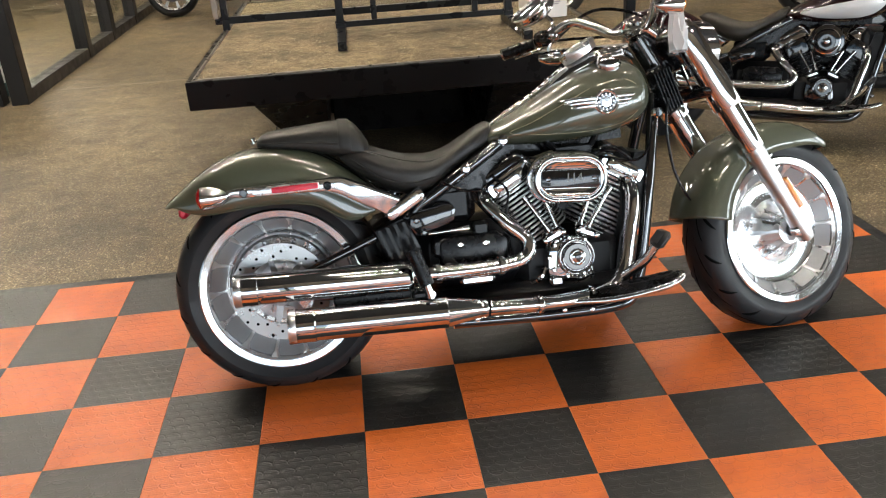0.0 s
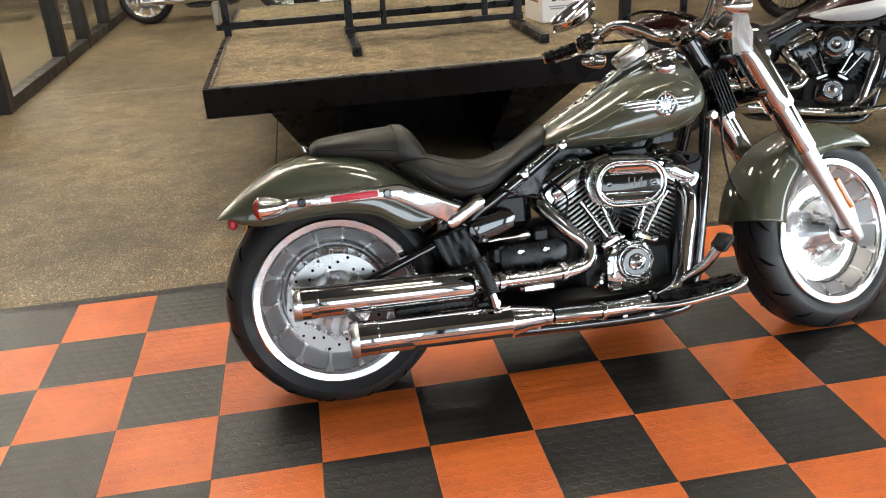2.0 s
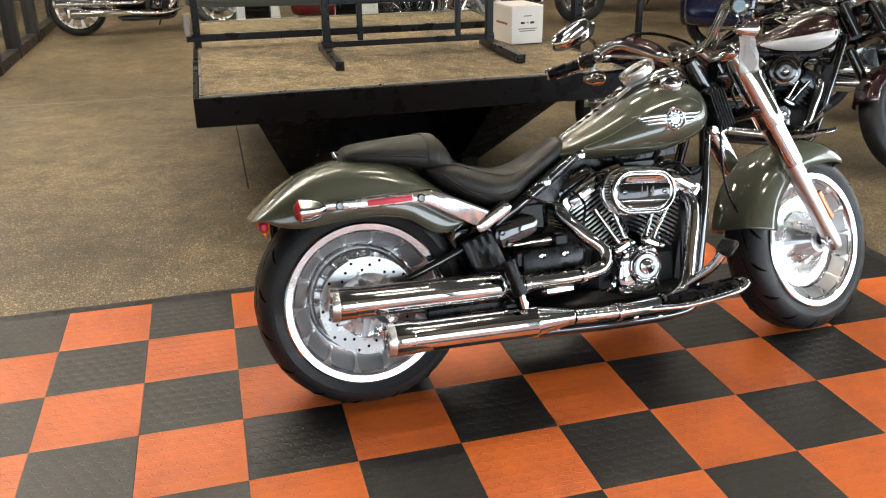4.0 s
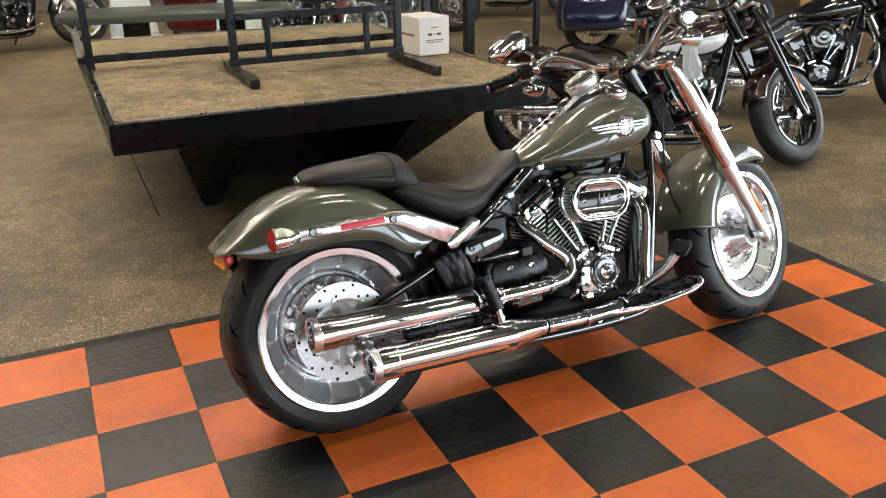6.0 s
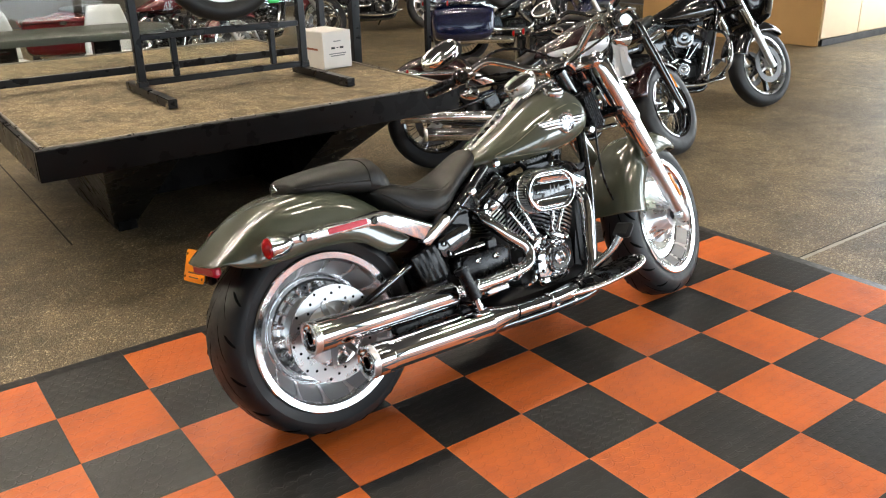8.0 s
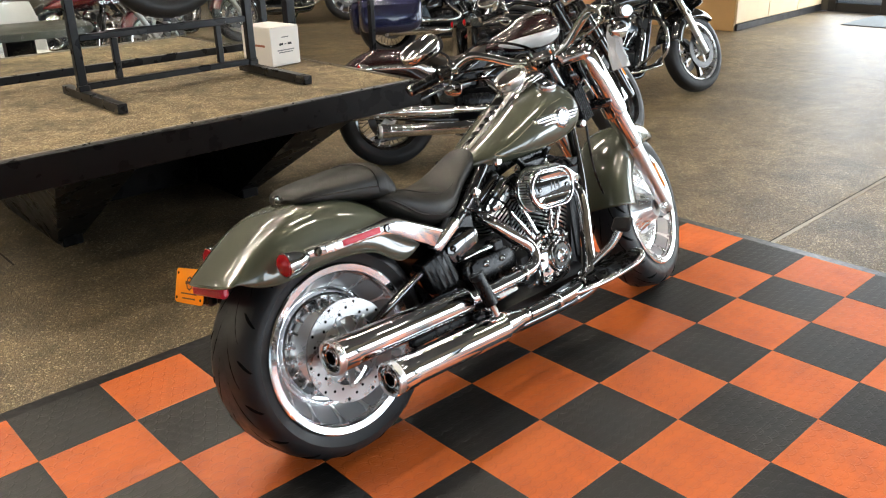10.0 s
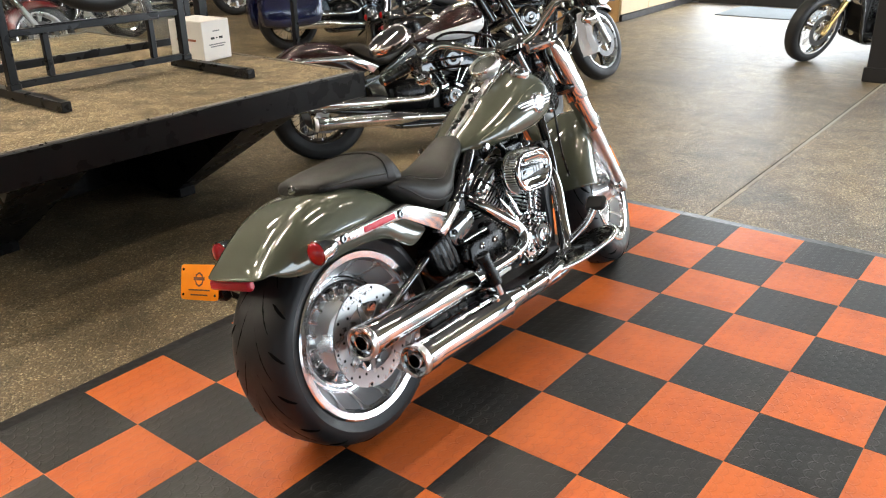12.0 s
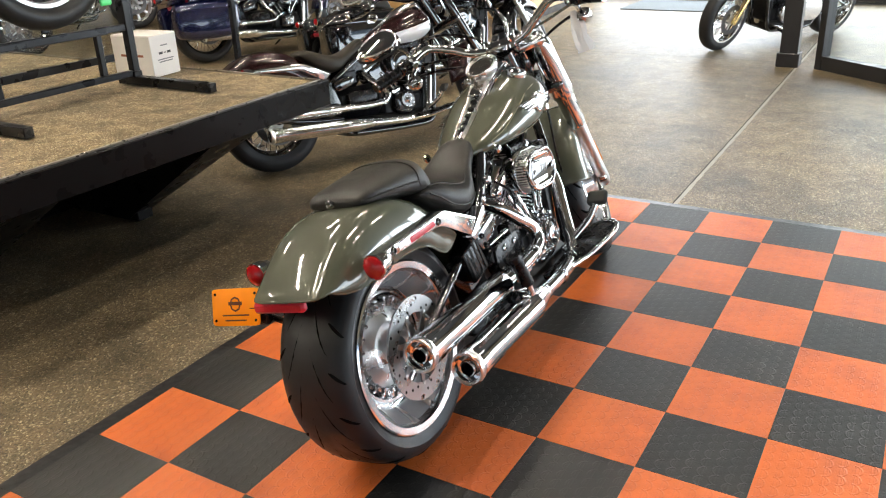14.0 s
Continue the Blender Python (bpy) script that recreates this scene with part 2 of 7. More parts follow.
ROTOR_DARK = material("dark_rotor_steel", (0.12, 0.12, 0.12), 0.38, 1.0, noise_scale=14, vary=0.1)
ROTOR = material("brake_rotor_steel", (0.42, 0.42, 0.42), 0.3, 1.0, noise_scale=14, vary=0.08, rough_vary=0.08)
PINSTRIPE = material("tan_pinstripe", (0.3, 0.27, 0.17), 0.3)
LEATHER = material("black_vinyl", (0.015, 0.0138, 0.0122), 0.45, 0.0, spec=0.36, noise_scale=8, vary=0.2, bump=0.18, bump_scale=330, rough_vary=0.07)
SEAT_BROWN = material("brown_black_vinyl", (0.022, 0.018, 0.013), 0.5, 0.0, spec=0.3, noise_scale=8, vary=0.2, bump=0.18, bump_scale=330, rough_vary=0.07)
OLIVE = material("olive_metallic_paint", (0.068, 0.074, 0.046), 0.5, 0.12, 1.0, 0.3, noise_scale=900, vary=0.12)
OLIVE.node_tree.nodes["Principled BSDF"].inputs["Coat IOR"].default_value = 1.85
MAROON = material("maroon_paint", (0.02, 0.0035, 0.0035), 0.22, 0.2, 1.0, noise_scale=900, vary=0.15)
PEARL = material("white_paint", (0.7, 0.71, 0.72), 0.25, 0.0, 1.0, noise_scale=500, vary=0.04)
BLUE = material("deep_blue_paint", (0.004, 0.006, 0.04), 0.2, 0.2, 1.0, noise_scale=900, vary=0.15)
RED = material("red_paint", (0.11, 0.004, 0.006), 0.25, 0.1, 1.0, noise_scale=900, vary=0.1)
RED_LENS = material("red_lens", (0.36, 0.004, 0.008), 0.1, 0.0, 1.0, bump=0.25, bump_scale=180)
RED_REFLECTOR = material("red_reflector", (0.6, 0.014, 0.04), 0.3, 0.0, 0.15, bump=0.3, bump_scale=600)
AMBER = material("amber_lens", (0.8, 0.24, 0.02), 0.18, 0.0, 0.8, bump=0.2, bump_scale=400)
PLATE_ORANGE = material("orange_plate", (0.95, 0.29, 0.003), 0.5, 0.0, 0.0, 0.2, noise_scale=30, vary=0.05)
PLATE_INK = material("dark_ink", (0.12, 0.03, 0.01), 0.5)
BADGE = material("badge_metal", (0.72, 0.73, 0.74), 0.22, 1.0, noise_scale=60, vary=0.1)
DARK_GLASS = material("dark_dial", (0.03, 0.028, 0.026), 0.1, 0.0, 1.0)
MIRROR = material("mirror", (0.88, 0.88, 0.88), 0.01, 1.0)
FRAME_PAINT = material("dark_bronze_frame", (0.03, 0.029, 0.03), 0.42, 0.3, noise_scale=5, vary=0.25, rough_vary=0.1)
STEEL_BLUE = material("black_steel_tube", (0.008, 0.0085, 0.01), 0.3, 0.0, spec=0.25, noise_scale=6, vary=0.2, rough_vary=0.06)
FASCIA = material("black_painted_board", (0.0065, 0.006, 0.006), 0.3, 0.0, spec=0.12, noise_scale=3, vary=0.25, rough_vary=0.07)
CARD_WHITE = material("white_cardboard", (0.72, 0.69, 0.65), 0.7, noise_scale=12, vary=0.05, bump=0.05, bump_scale=90)
INK = material("black_ink", (0.03, 0.03, 0.03), 0.6)
CARDBOARD = material("brown_panel", (0.5, 0.3, 0.12), 0.6, noise_scale=3, vary=0.1, bump=0.06, bump_scale=70)
PALE_WOOD = material("pale_wood_panel", (0.68, 0.52, 0.32), 0.5, noise_scale=5, vary=0.1, bump=0.05, bump_scale=90)
WALL_PAINT = material("warm_wall", (0.1, 0.088, 0.072), 0.75, noise_scale=2, vary=0.06, bump=0.06, bump_scale=140)
CEILING_PAINT = material("dark_ceiling", (0.035, 0.034, 0.033), 0.85, noise_scale=3, vary=0.08, bump=0.08, bump_scale=90)
RUG = material("blue_grey_mat", (0.16, 0.185, 0.2), 0.9, noise_scale=40, vary=0.25, bump=0.4, bump_scale=300)
EDGE = material("black_edge_ramp", (0.02, 0.02, 0.021), 0.42, noise_scale=20, vary=0.35, rough_vary=0.1, bump=0.1, bump_scale=200)
JOINT = material("joint_filler", (0.035, 0.03, 0.024), 0.8, noise_scale=30, vary=0.4, bump=0.3, bump_scale=120)
JOINT_PALE = material("pale_joint_filler", (0.42, 0.385, 0.32), 0.75, noise_scale=20, vary=0.25, bump=0.3, bump_scale=120)
TABLE_GREY = material("grey_green_table", (0.05, 0.056, 0.047), 0.35, noise_scale=5, vary=0.1)
GREEN_GLOW = material("green_plastic", (0.05, 0.7, 0.15), 0.3)
CLEAR = glass("clear_glass", (0.93, 0.95, 0.94))
PLASTIC = material("milky_plastic_bag", (0.75, 0.77, 0.78), 0.18, 0.0, 0.5, bump=0.6, bump_scale=60)
PLASTIC.node_tree.nodes["Principled BSDF"].inputs["Alpha"].default_value = 0.5
TUBE = emitter("lit_tube", (1.0, 0.89, 0.74), 292.0)
LAMP_WHITE = material("lamp_housing", (0.7, 0.69, 0.66), 0.5)
ORANGE_TILE = tile_material("orange_tile", (0.7, 0.155, 0.024), (0.46, 0.095, 0.03), (0.44, 0.08, 0.014))
BLACK_TILE = tile_material("black_tile", (0.008, 0.0078, 0.0075), (0.04, 0.0375, 0.033), (0.032, 0.031, 0.029))
FLOOR_MAT = aggregate("aggregate_floor", 1.12, 0.42, 190.0, 0.0)
CARPET = aggregate("platform_top", 1.45, 0.85, 290.0, 0.0, 2.2)
ASPHALT = material("outdoor_paving", (0.3, 0.29, 0.27), 0.9, noise_scale=2, vary=0.15)


# ---- mesh kit ----
def cat(points, n):
    """A smooth line through the points, n steps a span."""
    p = [Vector(q) for q in points]
    p = [2 * p[0] - p[1], *p, 2 * p[-1] - p[-2]]
    out = []
    for i in range(1, len(p) - 2):
        a, b, c, d = p[i - 1:i + 3]
        for k in range(n):
            t = k / n
            out.append(0.5 * (2 * b + (c - a) * t + (2 * a - 5 * b + 4 * c - d) * t * t + (3 * b - a - 3 * c + d) * t ** 3))
    out.append(p[-2])
    return out


class Geo:
    """Collects vertices and faces of one mesh, under an optional transform."""

    def __init__(self, m=None):
        self.v, self.f, self.m = [], [], m

    def put(self, verts, faces, m=None):
        k = len(self.v)
        t = self.m @ m if (self.m and m) else (m or self.m)
        self.v += [t @ Vector(q) for q in verts] if t else [Vector(q) for q in verts]
        self.f += [tuple(i + k for i in q) for q in faces]
        return self

    def box(self, c, s, b=0.0, m=None):
        x, y, z = (0.5 * q for q in s)
        cx, cy, cz = c
        b = min(b, x * 0.95, y * 0.95, z * 0.95)
        if b <= 0:
            v = [(cx + i * x, cy + j * y, cz + k * z) for i in (-1, 1) for j in (-1, 1) for k in (-1, 1)]
            return self.put(v, [(0, 1, 3, 2), (4, 6, 7, 5), (0, 4, 5, 1), (2, 3, 7, 6), (0, 2, 6, 4), (1, 5, 7, 3)], m)
        v, idx = [], {}
        for i in (-1, 1):
            for j in (-1, 1):
                for k in (-1, 1):
                    for a in range(3):
                        q = [i * (x - b), j * (y - b), k * (z - b)]
                        q[a] = (i * x, j * y, k * z)[a]
                        idx[i, j, k, a] = len(v)
                        v.append((cx + q[0], cy + q[1], cz + q[2]))
        f = []
        r4 = ((-1, -1), (1, -1), (1, 1), (-1, 1))
        for s1 in (-1, 1):
            f.append(tuple(idx[s1, p, q, 0] for p, q in r4))
            f.append(tuple(idx[p, s1, q, 1] for p, q in r4))
            f.append(tuple(idx[p, q, s1, 2] for p, q in r4))
            for s2 in (-1, 1):
                f.append((idx[s1, s2, -1, 0], idx[s1, s2, 1, 0], idx[s1, s2, 1, 1], idx[s1, s2, -1, 1]))
                f.append((idx[s1, -1, s2, 0], idx[s1, 1, s2, 0], idx[s1, 1, s2, 2], idx[s1, -1, s2, 2]))
                f.append((idx[-1, s1, s2, 1], idx[1, s1, s2, 1], idx[1, s1, s2, 2], idx[-1, s1, s2, 2]))
                for s3 in (-1, 1):
                    f.append(tuple(idx[s1, s2, s3, a] for a in range(3)))
        return self.put(v, f, m)

    def loft(self, rings, cap=True, wrap=True):
        n = len(rings[0])
        v = [q for r in rings for q in r]
        f = []
        for i in range(len(rings) - 1):
            for j in range(n if wrap else n - 1):
                k = (j + 1) % n
                f.append((i * n + j, i * n + k, (i + 1) * n + k, (i + 1) * n + j))
        if cap and wrap:
            f.append(tuple(range(n - 1, -1, -1)))
            f.append(tuple((len(rings) - 1) * n + j for j in range(n)))
        return self.put(v, f)

    def tube(self, pts, r, n=10, cap=True, flat=1.0, closed=False):
        pts = [Vector(q) for q in pts]
        if len(pts) < 2:
            return self
        rs = r if isinstance(r, (list, tuple)) else [r] * len(pts)
        d = (pts[1] - pts[0]).normalized()
        up = Vector((0, 0, 1)) if abs(d.z) < 0.9 else Vector((1, 0, 0))
        side = d.cross(up).normalized()
        rings = []
        for i, q in enumerate(pts):
            a, b = pts[max(i - 1, 0)], pts[min(i + 1, len(pts) - 1)]
            if closed:
                a, b = pts[i - 1], pts[(i + 1) % len(pts)]
            d = (b - a).normalized()
            side = (side - d * side.dot(d)).normalized()
            up = side.cross(d)
            rings.append([q + rs[i] * (math.cos(w) * side + flat * math.sin(w) * up) for w in (2 * math.pi * j / n for j in range(n))])
        if closed:
            rings.append(rings[0])
        return self.loft(rings, cap and not closed)

    def lathe(self, profile, m=None, n=32, cap=True):
        """Turns (radius, height) round the local z axis."""
        rings = [[(r * math.cos(2 * math.pi * j / n), r * math.sin(2 * math.pi * j / n), h) for j in range(n)] for r, h in profile]
        old = self.m
        if m is not None:
            self.m = old @ m if old else m
        self.loft(rings, cap)
        self.m = old
        return self

    def ball(self, c, s, n=16):
        s = (s, s, s) if isinstance(s, (int, float)) else s
        prof = [(max(math.sin(math.pi * i / (n // 2)), 0.001), -math.cos(math.pi * i / (n // 2))) for i in range(n // 2 + 1)]
        return self.lathe(prof, Matrix.Translation(c) @ Matrix.Diagonal((*s, 1)), n)

    def prism(self, outline, depth, m=None, bevel=0.0):
        """An outline (x, y), thickened along local z from 0 to depth, with a chamfered far edge."""
        n = len(outline)
        turn = 1 if sum(outline[i - 1][0] * outline[i][1] - outline[i][0] * outline[i - 1][1] for i in range(n)) > 0 else -1

        def shrink(k):
            out = []
            for i, (x, y) in enumerate(outline):
                (x0, y0), (x1, y1) = outline[i - 1], outline[(i + 1) % n]
                tx, ty = x1 - x0, y1 - y0
                q = math.hypot(tx, ty) or 1
                out.append((x - turn * ty / q * k, y + turn * tx / q * k))
            return out

        rings = [[(x, y, 0) for x, y in outline], [(x, y, depth - bevel) for x, y in outline]]
        if bevel:
            rings += [[(x, y, depth - 0.3 * bevel) for x, y in shrink(0.3 * bevel)], [(x, y, depth) for x, y in shrink(bevel)]]
        old = self.m
        if m is not None:
            self.m = old @ m if old else m
        self.loft(rings)
        self.m = old
        return self


def part(name, geo, mat, parent=None, label="", angle=38):
    me = bpy.data.meshes.new(name)
    me.from_pydata(geo.v, [], geo.f)
    bm = bmesh.new()
    bm.from_mesh(me)
    bmesh.ops.recalc_face_normals(bm, faces=bm.faces)
    bm.to_mesh(me)
    bm.free()
    me.polygons.foreach_set("use_smooth", [True] * len(me.polygons))
    me.set_sharp_from_angle(angle=radians(angle))
    me.materials.append(mat)
    ob = new(name, me)
    if parent:
        ob.parent = parent
    if label:
        ob["label"] = label
    return ob


def holder(name, m, label, category, group="", kind=""):
    ob = new(name)
    ob.empty_display_size = 0.1
    ob.matrix_basis = m
    return tagged(ob, label, category, group, kind)


def lettering(name, text, size, mat, m, parent, depth=0.0008, align="CENTER"):
    cu = bpy.data.curves.new(name, "FONT")
    cu.body, cu.size, cu.extrude, cu.align_x, cu.align_y = text, size, depth, align, "CENTER"
    tmp = bpy.data.objects.new(name, cu)
    scene.collection.objects.link(tmp)
    me = bpy.data.meshes.new_from_object(tmp.evaluated_get(bpy.context.evaluated_depsgraph_get()))
    bpy.data.objects.remove(tmp)
    me.materials.clear()
    me.materials.append(mat)
    ob = new(name, me)
    ob.parent = parent
    ob.matrix_basis = m
    return ob


def rot_to(a, b):
    """A pose at a whose z axis points to b."""
    a, b = Vector(a), Vector(b)
    return Matrix.Translation(a) @ (b - a).to_track_quat("Z", "Y").to_matrix().to_4x4()


def oval(rx, ry, n=40, p=2.0):
    return [(rx * math.copysign(abs(math.cos(w)) ** (2 / p), math.cos(w)), ry * math.copysign(abs(math.sin(w)) ** (2 / p), math.sin(w))) for w in (2 * math.pi * i / n for i in range(n))]


def stadium(half, r, n=10):
    return [(half + r * math.cos(w), r * math.sin(w)) for w in (-math.pi / 2 + math.pi * i / n for i in range(n + 1))] + [(-half + r * math.cos(w), r * math.sin(w)) for w in (math.pi / 2 + math.pi * i / n for i in range(n + 1))]

# ---- the large structure ----
FLOOR_Z = -0.012
ground = part("ground", Geo().box((0, 0, -0.35), (3000, 3000, 0.3)), ASPHALT)
tagged(ground, "pale grey paving outside the showroom windows", "ground", kind="structure")
floor_ob = part("floor", Geo().box(((ROOM_X0 + ROOM_X1) / 2, (ROOM_Y0 + ROOM_Y1) / 2, FLOOR_Z - 0.09), (ROOM_X1 - ROOM_X0, ROOM_Y1 - ROOM_Y0, 0.18)), FLOOR_MAT)
tagged(floor_ob, "sealed tan aggregate concrete showroom floor with stains", "floor", kind="structure")
for pts, mat, w in (
    ([(-2.48, 4.86), (1.0, 4.83), (8.0, 4.83)], JOINT_PALE, 0.015),
    ([(-0.455, 2.25), (-0.455, 3.4), (-0.46, 4.82)], JOINT, 0.009),
    ([(1.92, -0.11), (4.5, -0.11), (9.2, -0.09)], JOINT_PALE, 0.02),
    ([(1.92, -0.095), (4.5, -0.095), (9.2, -0.075)], JOINT, 0.007),
    ([(6.25, 0.08), (6.25, 2.4), (6.25, 4.82)], JOINT, 0.009),
    ([(2.18, -3.1), (6.0, -3.1), (12.0, -3.1)], JOINT_PALE, 0.012),
):
    g = Geo()
    line = cat([(x, y, FLOOR_Z + 0.001) for x, y in pts], 24)
    for a, b in zip(line, line[1:]):
        d = (b - a).normalized()
        s = Vector((-d.y, d.x, 0)) * w * random.uniform(0.4, 0.6)
        g.put([a - s, b - s, b + s, a + s], [(0, 1, 2, 3)])
    tagged(part("floor_joint", g, mat, None), "narrow sawn joint across the concrete floor", "floor joint", kind="structure")

tagged(part("ceiling", Geo().box(((ROOM_X0 + ROOM_X1) / 2, (ROOM_Y0 + ROOM_Y1) / 2, CEIL + 0.1), (ROOM_X1 - ROOM_X0, ROOM_Y1 - ROOM_Y0, 0.2)), CEILING_PAINT), "plain dark grey showroom ceiling", "ceiling", kind="structure")
WT = 0.2
wall_s = part("wall_south", Geo().box(((ROOM_X0 + ROOM_X1) / 2, ROOM_Y0 - WT / 2, 0.05), (ROOM_X1 - ROOM_X0, WT, 0.14)).box(((ROOM_X0 + ROOM_X1) / 2, ROOM_Y0 - WT / 2, (CEIL + 2.6) / 2), (ROOM_X1 - ROOM_X0, WT, CEIL - 2.6)), WALL_PAINT)
tagged(wall_s, "painted wall above and below a row of shop windows", "wall", kind="structure")
tagged(part("wall_north", Geo().box(((ROOM_X0 + ROOM_X1) / 2, ROOM_Y1 + WT / 2, CEIL / 2), (21.0, WT, CEIL)), WALL_PAINT), "plain dark tan showroom wall", "wall", kind="structure")
tagged(part("wall_west", Geo().box((ROOM_X0 - WT / 2, 7.4, CEIL / 2), (WT, 11.2, CEIL)).box((ROOM_X0 - WT / 2, -2.1, 0.23), (WT, 7.8, 0.5)).box((ROOM_X0 - WT / 2, -2.1, (CEIL + 3.0) / 2), (WT, 7.8, CEIL - 3.0)), WALL_PAINT), "plain dark tan showroom wall", "wall", kind="structure")
wall_e = part("wall_east", Geo().box((ROOM_X1 + WT / 2, 8.2, CEIL / 2), (WT, 9.6, CEIL)).box((ROOM_X1 + WT / 2, -1.3, (CEIL + 2.9) / 2), (WT, 9.4, CEIL - 2.9)), WALL_PAINT)
tagged(wall_e, "dark tan wall round the glazed entrance", "wall", kind="structure")


def glazed(name, a, b, z0, z1, posts, label, category, t=0.09, w=0.1, rail=0.12, mid=None):
    """A glazed screen on the line a-b: posts at the given shares, head and foot rails, and panes."""
    a, b = Vector((*a, 0)), Vector((*b, 0))
    d = b - a
    ang = math.degrees(math.atan2(d.y, d.x))
    h = holder(name, pose(a.x, a.y, 0, 0, 0, ang), label, category, kind="structure")
    ln = d.length
    for s in posts:
        part("post", Geo().box((s * ln, 0, (z0 + z1) / 2), (w, t, z1 - z0), 0.004), FRAME_PAINT, h)
    for s0, s1 in zip(posts, posts[1:]):
        x0, x1 = s0 * ln + w / 2, s1 * ln - w / 2
        part("rail", Geo().box(((x0 + x1) / 2, 0, z0 + rail / 2), (x1 - x0, t * 0.92, rail), 0.004), FRAME_PAINT, h)
        part("rail", Geo().box(((x0 + x1) / 2, 0, z1 - 0.05), (x1 - x0, t * 0.92, 0.1), 0.004), FRAME_PAINT, h)
        if mid:
            part("rail", Geo().box(((x0 + x1) / 2, 0, mid), (x1 - x0, t * 0.9, 0.07), 0.004), FRAME_PAINT, h)
        p = part("pane", Geo().box(((x0 + x1) / 2, 0, (z0 + rail + z1 - 0.1) / 2), (x1 - x0 + 0.01, 0.008, z1 - z0 - rail - 0.09)), CLEAR, h)
        p.visible_shadow = False
    return h


for i, wx in enumerate((-5.4, -1.8, 1.8, 5.4, 8.8)):
    glazed("window_%d" % (i + 1), (wx - 1.8, ROOM_Y0 - 0.08), (wx + 1.8, ROOM_Y0 - 0.08), 0.12, 2.6, (0.0, 0.5, 1.0), "unseen tall dark-framed shop window letting in daylight", "window")
# unseen west windows, added to go with the west fill lamps
for i, wy in enumerate((-3.9, 0.0)):
    glazed("window_%d" % (11 + i), (ROOM_X0 - 0.08, wy + 1.8), (ROOM_X0 - 0.08, wy - 1.95), 0.48, 3.0, (0.0, 0.5, 1.0), "unseen tall dark-framed shop window letting in daylight", "window")
glazed("window_6", (ROOM_X1 + 0.06, 3.4), (ROOM_X1 + 0.06, 1.9), FLOOR_Z, 2.9, (0.03, 0.5, 0.97), "dark-framed entrance window bright with daylight", "window", mid=2.2)
glazed("door_1", (ROOM_X1 + 0.06, 1.8), (ROOM_X1 + 0.06, -0.4), FLOOR_Z, 2.9, (0.0, 0.5, 1.0), "dark-framed glass entrance doors, closed", "door", rail=0.3, mid=2.2)
glazed("window_7", (ROOM_X1 + 0.06, -0.5), (ROOM_X1 + 0.06, -5.95), FLOOR_Z, 2.9, (0.0, 0.35, 0.7, 1.0), "dark-framed entrance window bright with daylight", "window")

# office screen beyond the platform, and the screen by the entrance
glazed("window_8", (-2.5, 4.46), (-2.5, 9.9), FLOOR_Z, 2.6, (0.0, 0.335, 0.515, 0.72, 1.0), "dark bronze framed glass office screen, closed", "glass screen", t=0.13, w=0.13, rail=0.1)
glazed("window_9", (-7.6, 4.46), (-2.62, 4.46), FLOOR_Z, 2.6, (0.0, 0.33, 0.66, 0.985), "dark bronze framed glass office screen", "glass screen", t=0.12, w=0.14, rail=0.08)
glazed("window_10", (6.06, -0.27), (4.65, -2.05), FLOOR_Z, 2.6, (0.02, 0.55, 1.0), "dark framed glass screen by the entrance", "glass screen", t=0.1, w=0.07, rail=0.12)
cab = holder("cabinet", pose(-3.16, 4.75, FLOOR_Z), "white office cabinet with a teal plinth behind the glass", "cabinet")
part("body", Geo().box((0, 0, 0.6), (0.9, 0.4, 0.98), 0.01), material("white_panel", (0.75, 0.75, 0.73), 0.5, noise_scale=3, vary=0.05), cab)
part("plinth", Geo().box((0, 0, 0.055), (0.88, 0.38, 0.11), 0.004), material("teal_plinth", (0.03, 0.09, 0.1), 0.5), cab)

post = holder("column", pose(6.11, -0.022, FLOOR_Z), "dark painted square column with a plinth", "column", kind="structure")
part("shaft", Geo().box((0, 0, CEIL / 2), (0.15, 0.15, CEIL), 0.006), FRAME_PAINT, post)
part("plinth", Geo().box((0, 0, 0.06), (0.19, 0.19, 0.12), 0.006), FRAME_PAINT, post)

rug_g = Geo().box((9.95, 1.7, FLOOR_Z + 0.006), (1.05, 1.95, 0.012), 0.004)
tagged(part("entrance_mat", rug_g, RUG), "blue-grey ribbed entrance mat on the concrete floor", "mat")

# ---- ceiling lights ----
lamp0 = holder("ceiling_light", pose(-3.4, 2.5, CEIL), "long white fluorescent ceiling light, switched on", "ceiling light", "rows of ceiling lights")
part("housing", Geo().box((0, 0, -0.03), (1.9, 0.14, 0.06), 0.01), LAMP_WHITE, lamp0)
part("tube", Geo().tube([(-0.9, 0, -0.085), (0.9, 0, -0.085)], 0.02, 10), TUBE, lamp0, "lit fluorescent tube")
# the lamp at (-2.3, 3.9) is added to brighten the floor by the office
for lx, ly in ((2.4, -3.1), (5.9, -3.1), (1.65, -0.45), (-0.95, 2.2), (4.25, 2.2), (-5.2, 3.5), (-2.3, 3.9), (-3.55, 5.4), (1.65, 4.85), (-0.95, 7.5), (4.25, 7.5), (-3.55, 10.15), (1.65, 10.15)):
    copy_thing(lamp0, pose(lx, ly, CEIL))
# unseen low-hung lights, added to brighten the office floor behind the glass
for k in range(2):
    low = copy_thing(lamp0, pose(-4.6, 6.6 + 2.2 * k, 2.6))
    for hx in (-0.5, 0.5):
        part("hanger", Geo().tube([(hx, 0, -0.01), (hx, 0, CEIL - 2.6)], 0.006, 6), LAMP_WHITE, low)

